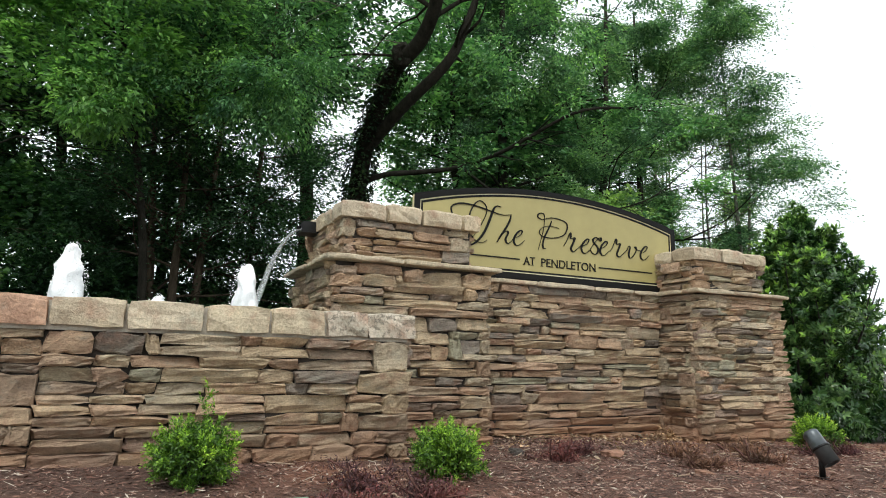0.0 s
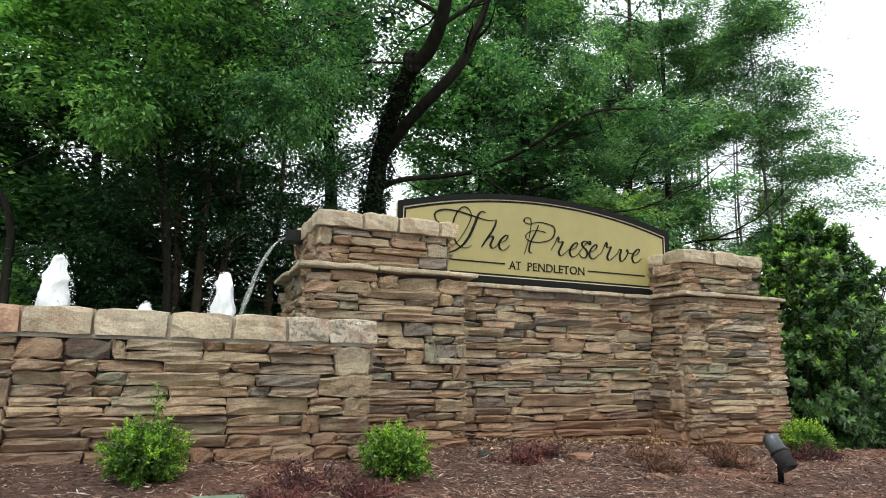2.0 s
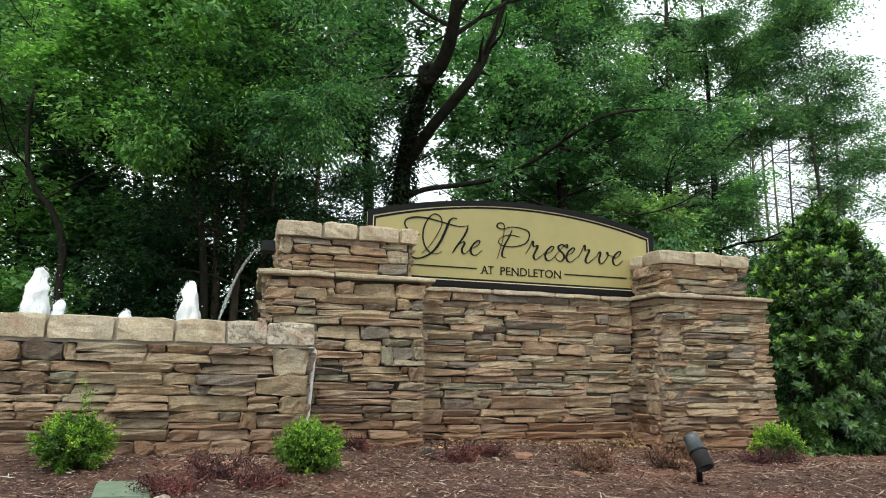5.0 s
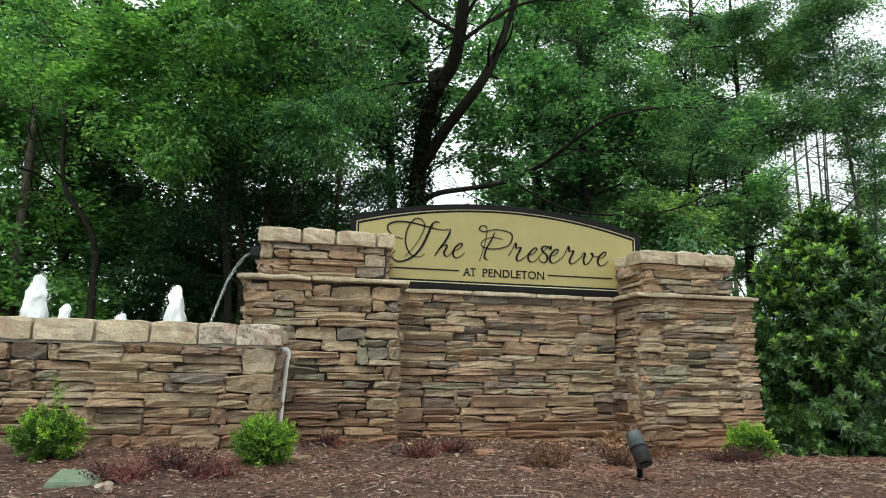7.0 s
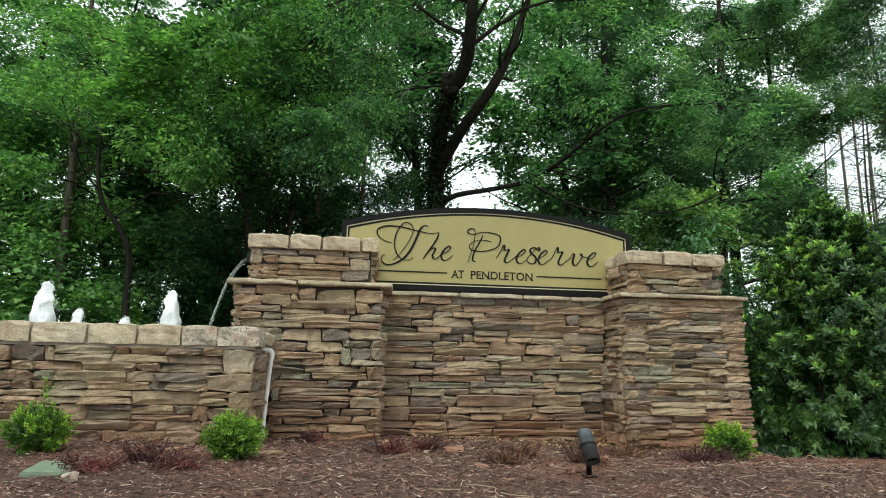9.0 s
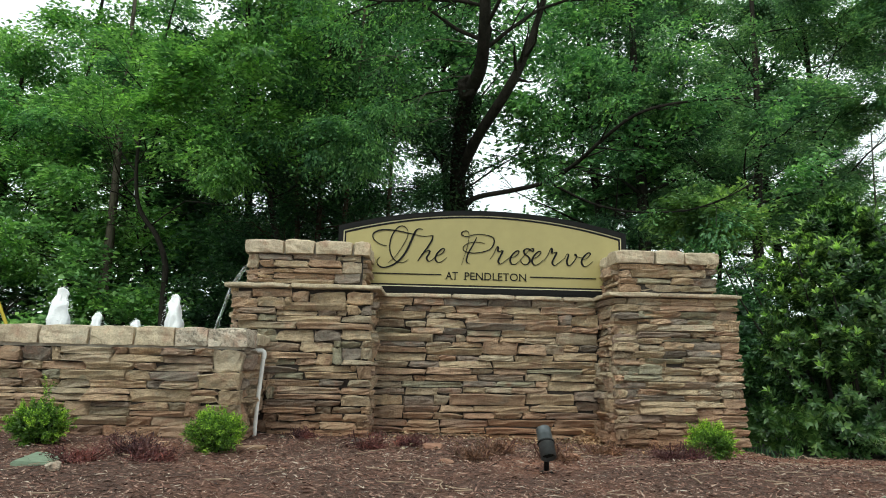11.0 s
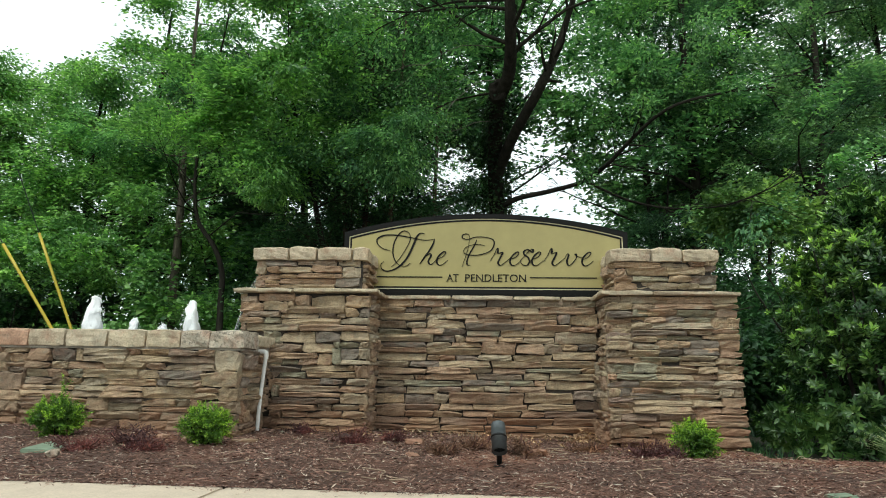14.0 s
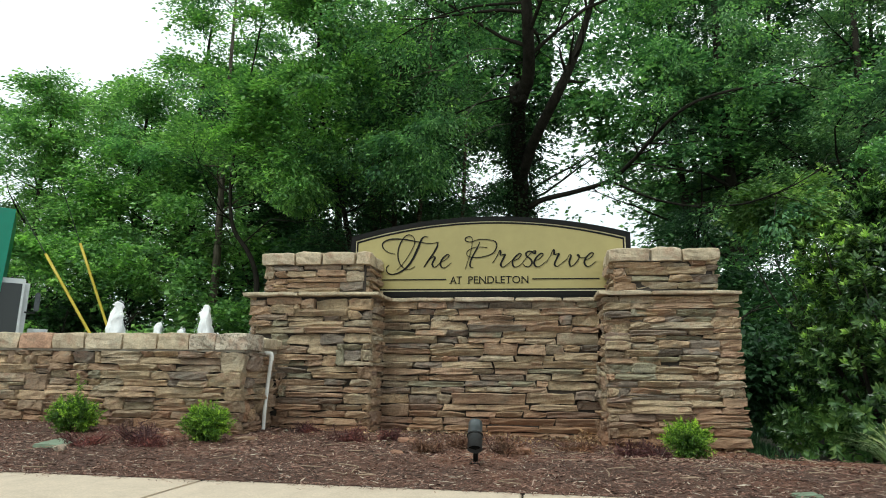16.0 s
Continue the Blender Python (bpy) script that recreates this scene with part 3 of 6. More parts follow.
# stones of the spout pillar and of the wall, course by course: x, foot, width, height, tone
SHAFT_A = [(-2.49, 1.275, 0.18, 0.07), (-2.31, 1.298, 0.38, 0.078), (-1.92, 1.249, 0.15, 0.109, "rust"), (-1.76, 1.242, 0.35, 0.119, "tan"), (-1.4, 1.241, 0.25, 0.12), (-2.49, 1.19, 0.24, 0.093), (-2.25, 1.204, 0.26, 0.094, "tan"), (-1.99, 1.24, 0.06, 0.057), (-2.48, 1.129, 0.06, 0.058), (-2.42, 1.136, 0.34, 0.058), (-2.08, 1.174, 0.08, 0.033), (-1.99, 1.174, 0.6, 0.076, "tan"), (-1.39, 1.143, 0.13, 0.091), (-1.26, 1.143, 0.1, 0.089, "dark"), (-2.48, 1.063, 0.24, 0.065, "rust"), (-2.23, 1.07, 0.16, 0.06, "green"), (-2.07, 1.121, 0.39, 0.052), (-1.67, 1.125, 0.17, 0.052), (-1.5, 1.13, 0.1, 0.047), (-2.06, 1.059, 0.61, 0.066, "tan")]
SHAFT_B = [(-1.44, 1.068, 0.28, 0.066, "pale"), (-2.47, 0.991, 0.05, 0.064), (-2.42, 0.993, 0.55, 0.072), (-1.86, 0.996, 0.71, 0.07, "rust"), (-2.22, 0.869, 0.17, 0.119, "green"), (-2.05, 0.874, 0.35, 0.116, "tan"), (-1.69, 0.882, 0.25, 0.103, "dark"), (-1.44, 0.899, 0.29, 0.099, "tan"), (-2.17, 0.781, 0.34, 0.085), (-1.82, 0.776, 0.32, 0.099, "tan"), (-1.5, 0.829, 0.06, 0.056, "green"), (-1.44, 0.827, 0.19, 0.061, "green"), (-1.24, 0.831, 0.1, 0.061), (-2.22, 0.719, 0.55, 0.057), (-1.66, 0.66, 0.15, 0.11), (-1.51, 0.667, 0.09, 0.157, "green"), (-1.42, 0.716, 0.18, 0.104, "dark"), (-1.24, 0.719, 0.1, 0.105), (-2.2, 0.653, 0.34, 0.061, "green"), (-1.86, 0.659, 0.2, 0.062)]
SHAFT_C = [(-1.41, 0.664, 0.28, 0.049, "pale"), (-2.2, 0.583, 0.36, 0.063, "dark"), (-1.83, 0.601, 0.49, 0.055, "tan"), (-1.34, 0.601, 0.06, 0.055), (-1.27, 0.537, 0.13, 0.122, "rust"), (-2.05, 0.527, 0.27, 0.059, "green"), (-1.76, 0.534, 0.49, 0.061), (-2.1, 0.46, 0.48, 0.061), (-1.62, 0.466, 0.22, 0.061, "dark"), (-1.35, 0.465, 0.21, 0.066, "pale"), (-2.1, 0.346, 0.06, 0.107, "green"), (-2.03, 0.399, 0.6, 0.058), (-1.42, 0.392, 0.28, 0.064, "rust"), (-2.03, 0.341, 0.62, 0.054), (-1.41, 0.284, 0.27, 0.104, "tan"), (-2.11, 0.271, 0.46, 0.066, "dark"), (-1.65, 0.281, 0.23, 0.054), (-2.13, 0.213, 0.48, 0.057, "rust"), (-1.64, 0.214, 0.14, 0.062), (-1.49, 0.218, 0.27, 0.06, "pale")]
SHAFT_D = [(-1.22, 0.219, 0.08, 0.061), (-2.12, 0.144, 0.12, 0.063), (-1.99, 0.145, 0.26, 0.064, "rust"), (-1.73, 0.147, 0.34, 0.064, "rust"), (-1.38, 0.145, 0.23, 0.069, "tan"), (-2.1, 0.073, 0.33, 0.065), (-1.77, 0.074, 0.17, 0.066, "rust"), (-1.59, 0.075, 0.33, 0.064, "tan"), (-1.26, 0.076, 0.12, 0.067), (-2.09, 0.008, 0.44, 0.061), (-1.64, 0.003, 0.51, 0.068, "rust")]
BLOCK_A = [(-2.4, 1.598, 0.11, 0.141, "pale"), (-2.29, 1.677, 0.32, 0.059, "dark"), (-1.96, 1.69, 0.42, 0.065), (-1.53, 1.681, 0.24, 0.07, "pale"), (-2.28, 1.604, 0.14, 0.066, "rust"), (-2.14, 1.603, 0.34, 0.074, "tan"), (-1.8, 1.611, 0.32, 0.079, "rust"), (-2.4, 1.529, 0.26, 0.068, "rust"), (-2.14, 1.551, 0.19, 0.044), (-1.94, 1.553, 0.47, 0.049, "rust"), (-1.47, 1.56, 0.19, 0.117, "pale"), (-2.39, 1.453, 0.1, 0.067), (-2.29, 1.492, 0.14, 0.034), (-2.14, 1.493, 0.6, 0.061, "rust"), (-1.54, 1.462, 0.25, 0.094, "dark"), (-2.28, 1.454, 0.14, 0.034), (-2.14, 1.445, 0.59, 0.046, "tan")]
# the front of the other pillar
FOOT_A = [(1.21, 1.315, 0.14, 0.056), (1.35, 1.310, 0.44, 0.067, "pale"), (1.79, 1.309, 0.43, 0.067, "rust"), (2.21, 1.311, 0.27, 0.073, "tan"), (1.21, 1.238, 0.25, 0.073, "tan"), (1.46, 1.243, 0.22, 0.061), (1.67, 1.252, 0.57, 0.056, "rust"), (2.24, 1.261, 0.24, 0.045, "tan"), (1.21, 1.160, 0.25, 0.067, "dark"), (1.46, 1.176, 0.16, 0.067, "green"), (1.61, 1.181, 0.29, 0.067, "rust"), (1.89, 1.182, 0.37, 0.061, "green"), (2.26, 1.178, 0.22, 0.078), (1.21, 1.105, 0.24, 0.050, "rust"), (1.45, 1.120, 0.13, 0.050, "dark"), (1.58, 1.118, 0.20, 0.055), (1.78, 1.122, 0.18, 0.056, "dark"), (1.96, 1.121, 0.26, 0.056, "green"), (2.21, 1.065, 0.18, 0.105, "tan"), (2.38, 1.068, 0.10, 0.106)]
FOOT_B = [(1.21, 1.010, 0.09, 0.088, "rust"), (1.30, 1.013, 0.15, 0.088, "tan"), (1.45, 1.049, 0.19, 0.066), (1.63, 1.057, 0.58, 0.061, "pale"), (1.45, 0.992, 0.53, 0.055), (1.99, 1.000, 0.23, 0.055, "tan"), (2.22, 1.022, 0.26, 0.039, "rust"), (1.21, 0.946, 0.24, 0.060), (1.45, 0.923, 0.24, 0.060, "tan"), (1.70, 0.952, 0.44, 0.038, "green"), (2.13, 0.961, 0.35, 0.055), (1.21, 0.848, 0.24, 0.087, "tan"), (1.46, 0.858, 0.25, 0.060, "pale"), (1.71, 0.869, 0.28, 0.077), (1.99, 0.875, 0.29, 0.077, "dark"), (2.27, 0.858, 0.21, 0.099, "rust"), (1.21, 0.777, 0.18, 0.065), (1.39, 0.787, 0.32, 0.065, "tan"), (1.71, 0.798, 0.23, 0.065, "dark"), (1.93, 0.809, 0.34, 0.065, "dark")]
FOOT_C = [(1.21, 0.718, 0.30, 0.054, "rust"), (1.51, 0.736, 0.39, 0.049, "green"), (1.90, 0.754, 0.34, 0.049, "pale"), (2.27, 0.787, 0.21, 0.065), (1.90, 0.705, 0.32, 0.043, "tan"), (2.23, 0.722, 0.25, 0.060, "tan"), (1.21, 0.627, 0.24, 0.086, "green"), (1.45, 0.631, 0.23, 0.097, "green"), (1.67, 0.632, 0.39, 0.065, "tan"), (2.06, 0.637, 0.18, 0.065), (2.25, 0.641, 0.23, 0.076, "tan"), (1.21, 0.561, 0.08, 0.059), (1.29, 0.566, 0.38, 0.059, "green"), (1.67, 0.567, 0.34, 0.059, "tan"), (2.00, 0.572, 0.24, 0.059, "rust"), (2.24, 0.577, 0.24, 0.059), (1.21, 0.494, 0.29, 0.058, "dark"), (1.50, 0.500, 0.38, 0.059, "tan"), (1.87, 0.501, 0.34, 0.064), (2.20, 0.507, 0.27, 0.064, "pale")]
FOOT_D = [(1.21, 0.402, 0.11, 0.085, "tan"), (1.31, 0.405, 0.12, 0.085, "dark"), (1.43, 0.435, 0.29, 0.058), (1.71, 0.440, 0.31, 0.053, "tan"), (2.02, 0.445, 0.22, 0.053), (2.24, 0.416, 0.14, 0.085, "pale"), (2.37, 0.418, 0.10, 0.085), (1.43, 0.378, 0.45, 0.053, "dark"), (1.88, 0.385, 0.36, 0.053, "rust"), (1.21, 0.356, 0.22, 0.042), (1.21, 0.303, 0.17, 0.047, "rust"), (1.44, 0.331, 0.54, 0.047, "tan"), (1.97, 0.323, 0.29, 0.063, "tan"), (2.26, 0.327, 0.22, 0.085, "rust"), (1.21, 0.246, 0.22, 0.052), (1.43, 0.258, 0.54, 0.068, "tan"), (1.97, 0.260, 0.27, 0.058), (2.24, 0.264, 0.24, 0.058, "rust"), (1.21, 0.172, 0.10, 0.068), (1.30, 0.181, 0.35, 0.068, "dark")]
FOOT_E = [(1.65, 0.192, 0.36, 0.063), (2.00, 0.199, 0.48, 0.058, "rust"), (1.21, 0.122, 0.25, 0.052), (1.45, 0.131, 0.22, 0.052, "rust"), (1.67, 0.135, 0.36, 0.052, "tan"), (2.03, 0.142, 0.45, 0.052), (1.21, 0.027, 0.09, 0.088, "pale"), (1.30, 0.031, 0.29, 0.093, "tan"), (1.59, 0.071, 0.25, 0.057, "tan"), (1.83, 0.065, 0.33, 0.067), (2.16, 0.060, 0.32, 0.078, "rust"), (1.21, -0.022, 0.29, 0.046), (1.50, -0.035, 0.08, 0.062, "rust"), (1.58, -0.030, 0.49, 0.098, "rust"), (2.07, -0.034, 0.41, 0.088)]
BLOCK_B = [(1.34, 1.683, 0.45, 0.052), (1.79, 1.687, 0.29, 0.058, "pale"), (2.08, 1.698, 0.15, 0.053), (2.23, 1.701, 0.10, 0.053, "tan"), (1.33, 1.592, 0.12, 0.081, "rust"), (1.45, 1.599, 0.40, 0.081, "tan"), (1.85, 1.608, 0.38, 0.081, "tan"), (2.22, 1.643, 0.11, 0.052), (1.33, 1.535, 0.17, 0.052, "rust"), (1.50, 1.542, 0.37, 0.052, "green"), (1.87, 1.537, 0.21, 0.064), (2.07, 1.519, 0.26, 0.087, "dark"), (1.33, 1.450, 0.22, 0.080, "rust"), (1.55, 1.457, 0.40, 0.081, "pale"), (1.95, 1.464, 0.21, 0.069), (2.15, 1.468, 0.18, 0.046)]
WALL_A = [(-1.14, 1.302, 0.38, 0.086), (-0.75, 1.309, 0.32, 0.076), (-0.43, 1.309, 0.46, 0.093, "dark"), (0.04, 1.31, 0.46, 0.09, "dark"), (0.5, 1.305, 0.47, 0.095), (0.97, 1.315, 0.25, 0.078, "green"), (-1.14, 1.24, 0.29, 0.057), (-0.85, 1.243, 0.28, 0.058, "dark"), (-0.57, 1.237, 0.26, 0.07, "tan"), (-0.3, 1.237, 0.49, 0.08, "rust"), (0.19, 1.233, 0.41, 0.079, "tan"), (0.6, 1.234, 0.59, 0.079, "rust"), (-1.14, 1.156, 0.52, 0.085, "tan"), (-0.61, 1.173, 0.2, 0.06, "pale"), (-0.41, 1.176, 0.34, 0.061, "tan"), (-0.06, 1.187, 0.36, 0.053), (0.31, 1.183, 0.48, 0.054, "tan"), (0.79, 1.136, 0.13, 0.097, "dark"), (0.92, 1.112, 0.29, 0.13, "tan"), (-1.14, 1.071, 0.3, 0.076)]
WALL_B = [(-0.83, 1.075, 0.21, 0.064, "pale"), (-0.61, 1.078, 0.41, 0.095, "tan"), (-0.2, 1.131, 0.5, 0.053), (0.3, 1.12, 0.48, 0.059, "rust"), (-1.14, 1.008, 0.36, 0.057, "green"), (-0.77, 1.007, 0.34, 0.068, "rust"), (-0.43, 1.006, 0.24, 0.069, "dark"), (-0.19, 1.059, 0.62, 0.075, "dark"), (0.43, 1.048, 0.49, 0.077, "rust"), (0.92, 1.048, 0.28, 0.06), (-1.14, 0.928, 0.6, 0.08, "tan"), (-0.54, 0.934, 0.23, 0.068, "dark"), (-0.3, 0.933, 0.11, 0.073, "pale"), (-0.19, 0.93, 0.34, 0.061, "rust"), (-0.18, 0.993, 0.35, 0.061, "green"), (0.18, 0.989, 0.58, 0.074, "tan"), (0.76, 0.926, 0.44, 0.119, "pale"), (-1.14, 0.874, 0.52, 0.05, "dark"), (-0.61, 0.867, 0.27, 0.061), (-0.34, 0.875, 0.32, 0.054)]
WALL_C = [(-0.02, 0.807, 0.36, 0.122, "rust"), (0.16, 0.933, 0.26, 0.053), (0.42, 0.924, 0.33, 0.063), (0.35, 0.81, 0.29, 0.111, "rust"), (0.64, 0.821, 0.19, 0.103), (0.83, 0.852, 0.17, 0.07), (1.01, 0.857, 0.18, 0.071, "dark"), (-1.14, 0.812, 0.53, 0.058, "rust"), (-0.61, 0.795, 0.59, 0.072, "tan"), (-1.14, 0.725, 0.53, 0.083, "tan"), (-0.6, 0.735, 0.13, 0.054), (-0.47, 0.734, 0.17, 0.055), (-0.29, 0.732, 0.23, 0.06), (-0.06, 0.739, 0.36, 0.063, "pale"), (0.32, 0.729, 0.4, 0.077, "tan"), (0.73, 0.758, 0.46, 0.086, "tan"), (-1.14, 0.658, 0.35, 0.061), (-0.78, 0.662, 0.31, 0.064, "dark"), (-0.47, 0.666, 0.54, 0.068, "tan"), (0.09, 0.667, 0.52, 0.07, "tan")]
WALL_D = [(0.61, 0.677, 0.57, 0.072), (-1.14, 0.584, 0.53, 0.072, "rust"), (-0.6, 0.598, 0.46, 0.067), (-0.14, 0.603, 0.23, 0.062, "pale"), (0.1, 0.603, 0.35, 0.06), (0.45, 0.621, 0.57, 0.046, "green"), (1.03, 0.617, 0.15, 0.058), (-1.14, 0.52, 0.4, 0.059), (-0.73, 0.524, 0.12, 0.057), (-0.61, 0.53, 0.54, 0.067, "rust"), (-0.06, 0.54, 0.47, 0.06), (0.43, 0.542, 0.26, 0.072), (0.7, 0.549, 0.51, 0.071, "tan"), (-1.14, 0.452, 0.29, 0.063), (-0.85, 0.466, 0.62, 0.056, "green"), (-0.22, 0.478, 0.35, 0.059, "dark"), (0.13, 0.481, 0.4, 0.056, "green"), (0.54, 0.479, 0.12, 0.061), (0.66, 0.447, 0.54, 0.097, "tan"), (-1.14, 0.386, 0.32, 0.062)]
WALL_E = [(-0.81, 0.379, 0.33, 0.077), (-0.48, 0.401, 0.25, 0.062), (-0.22, 0.415, 0.23, 0.059, "tan"), (0.01, 0.416, 0.27, 0.059, "pale"), (0.28, 0.414, 0.37, 0.062), (-1.14, 0.282, 0.3, 0.1), (-0.83, 0.282, 0.31, 0.091, "dark"), (-0.52, 0.282, 0.16, 0.111, "pale"), (-0.36, 0.29, 0.78, 0.117, "rust"), (0.43, 0.306, 0.5, 0.108, "tan"), (0.94, 0.35, 0.26, 0.093), (-0.83, 0.214, 0.37, 0.064), (-0.45, 0.22, 0.34, 0.066), (-0.11, 0.222, 0.57, 0.065, "tan"), (0.47, 0.237, 0.49, 0.065, "tan"), (0.96, 0.252, 0.23, 0.094), (-1.14, 0.147, 0.31, 0.131), (-0.83, 0.146, 0.31, 0.064, "rust"), (-0.52, 0.147, 0.3, 0.067, "tan"), (-0.21, 0.157, 0.32, 0.058)]
WALL_F = [(0.11, 0.159, 0.28, 0.059, "tan"), (0.4, 0.162, 0.24, 0.07, "rust"), (0.64, 0.168, 0.55, 0.069), (-1.14, 0.076, 0.36, 0.067, "dark"), (-0.78, 0.073, 0.32, 0.068, "tan"), (-0.45, 0.077, 0.49, 0.069), (0.04, 0.081, 0.68, 0.073, "rust"), (0.73, 0.085, 0.46, 0.078), (-1.14, 0.014, 0.31, 0.059), (-0.83, 0.01, 0.38, 0.06, "tan"), (-0.44, 0.014, 0.45, 0.059), (0.02, 0.011, 0.53, 0.067, "rust"), (0.55, 0.009, 0.63, 0.073)]


def pillar(label, x0, x1, y0, y1, base, seed, bulge, tall, shaft=(), block=()):
    """A stepped pillar: tall shaft, thin projecting ledge, shorter block on it with a row of thick cap stones."""
    rng = random.Random(seed)
    t = thing("stone_pillar", label, "pillar", group="pillars of the entrance sign")
    ledge, top = 1.385, 1.745
    inset = 0.1
    core = merged([])
    pieces = []
    for a in ((x0 + 0.05, x1 - 0.05, y0 + 0.05, y1 - 0.05, base - 0.25, ledge), (x0 + inset + 0.04, x1 - inset - 0.04, y0 + inset + 0.04, y1 - inset - 0.04, ledge, top)):
        v = [(x, y, z) for z in a[4:] for y in a[2:4] for x in a[:2]]
        pieces.append((v, [(0, 2, 3, 1), (4, 5, 7, 6), (0, 1, 5, 4), (2, 6, 7, 3), (0, 4, 6, 2), (1, 3, 7, 5)]))
    core = merged(pieces)
    part("core", mesh_from("core", *core, M_CORE), t, "core behind the stones, near-black for the joints' shade")
    flare = (lambda z: bulge * max(0.0, 1 - z / 1.1) ** 1.3) if bulge else None
    width, deep = x1 - x0, y1 - y0
    if shaft:
        lay(t, pose(0, y0, 0), shaft, rng, gap=0.004, flare=flare)
        lay(t, pose(x0, y0, 0), fill_face(0, width, base - 0.06, min(r[1] for r in shaft) - 0.002, rng, tall=0), rng)
        lay(t, pose(x0, y0, 0), fill_face(0, 0.48 if not bulge else width, base, 0.92 if not bulge else ledge - 0.01, rng), rng, proud=-0.03)
    else:
        lay(t, pose(x0, y0, 0), fill_face(0, width, base - 0.04, ledge - 0.004, rng, tall=tall), rng, flare=flare)
    lay(t, face_left(x0, y1), fill_face(0, deep - 0.07, base - 0.04, ledge - 0.004, rng), rng, flare=flare)
    lay(t, face_right(x1, y0), fill_face(0.07, deep, base - 0.04, ledge - 0.004, rng), rng, flare=flare)
    # the ledge: flat slabs, two or three to a side
    for fm, length in ((pose(x0 - 0.07, y0 - 0.075, 0), width + 0.14), (face_left(x0 - 0.07, y1 + 0.07), deep + 0.145), (face_right(x1 + 0.07, y0 - 0.075), deep + 0.145)):
        side = fm != pose(x0 - 0.07, y0 - 0.075, 0)
        a = 0.0 if not side else (0.22 if fm == face_right(x1 + 0.07, y0 - 0.075) else 0.0)
        b = length - (0.22 if side and a == 0.0 else 0)
        cap_row(t, fm, a, b, 0.22, 0.042, ledge, rng, [M_CAP], (0.5, 0.8), "ledge_slab")
    bx0, bx1, by0, by1 = x0 + inset, x1 - inset, y0 + inset, y1 - inset
    if block:
        lay(t, pose(0, by0, 0), block, rng, gap=0.004)
    else:
        lay(t, pose(bx0, by0, 0), fill_face(0, bx1 - bx0, ledge + 0.04, top, rng), rng)
    lay(t, face_left(bx0, by1), fill_face(0, by1 - by0 - 0.07, ledge + 0.04, top, rng), rng)
    lay(t, face_right(bx1, by0), fill_face(0.07, by1 - by0, ledge + 0.04, top, rng), rng)
    part("cap_core", box_mesh("cap_core", bx0 + 0.03, bx1 - 0.03, by0 + 0.03, by1 - 0.03, top, top + 0.1, M_MORTAR), t, "grey mortar between the cap stones")
    cap_row(t, pose(bx0 - 0.035, by0 - 0.04, 0), 0, bx1 - bx0 + 0.07, 0.3, 0.15, top, rng, [M_CAP], (0.3, 0.42))
    cap_row(t, face_left(bx0 - 0.035, by1 + 0.02), 0, by1 - by0 - 0.26, 0.3, 0.15, top, rng, [M_CAP], (0.26, 0.4))
    cap_row(t, face_right(bx1 + 0.035, by0 - 0.025), 0.3, by1 - by0 + 0.04, 0.3, 0.15, top, rng, [M_CAP], (0.26, 0.4))
    cap_row(t, pose(bx0 + 0.3, by1 - 0.3, 0), 0, bx1 - bx0 - 0.6, 0.3, 0.12, top, rng, [M_CAP], (0.26, 0.36))
    return t


pillar("stepped ledgestone pillar with a water spout, beside the fountain", -2.5, -1.13, -0.63, 0.68, 0.04, 11, 0.0, 0.16, SHAFT_A + SHAFT_B + SHAFT_C + SHAFT_D, BLOCK_A)
pillar("stepped ledgestone pillar, clay-stained at its flared foot", 1.21, 2.43, -0.63, 0.6, -0.11, 23, 0.06, 0.07, FOOT_A + FOOT_B + FOOT_C + FOOT_D + FOOT_E, BLOCK_B)

wall = thing("entrance_wall", "coursed ledgestone wall carrying the entrance sign", "wall")
wrng = random.Random(5)
part("core", box_mesh("core", -1.2, 1.28, -0.09, 0.24, -0.3, 1.38, M_CORE), wall, "core behind the stones, near-black for the joints' shade")
stones = WALL_A + WALL_B + WALL_C + WALL_D + WALL_E + WALL_F
lay(wall, pose(0, -0.135, 0), stones, wrng, gap=0.004)
lay(wall, pose(-1.14, -0.135, 0), fill_face(0, 2.36, -0.1, min(r[1] for r in stones) - 0.002, wrng, tall=0, wide=1.1), wrng)
cap_row(wall, pose(-1.14, -0.175, 0), 0, 2.36, 0.42, 0.045, 1.385, wrng, [M_CAP], (0.5, 0.8), "ledge_slab")

# ---- fountain: basin walls, caps, water ----
fountain = thing("fountain_basin", "low ledgestone fountain basin with chunky cap stones", "fountain")
frng = random.Random(41)
FX0, FX1, FY = -6.6, -2.15, -1.36
part("front_core", box_mesh("front_core", FX0, FX1 - 0.05, FY + 0.05, FY + 0.3, -0.2, 0.83, M_CORE), fountain, "core behind the stones, near-black for the joints' shade")
part("return_core", box_mesh("return_core", FX1 - 0.3, FX1 - 0.05, FY + 0.3, -0.6, -0.2, 0.83, M_CORE), fountain, "core behind the stones, near-black for the joints' shade")
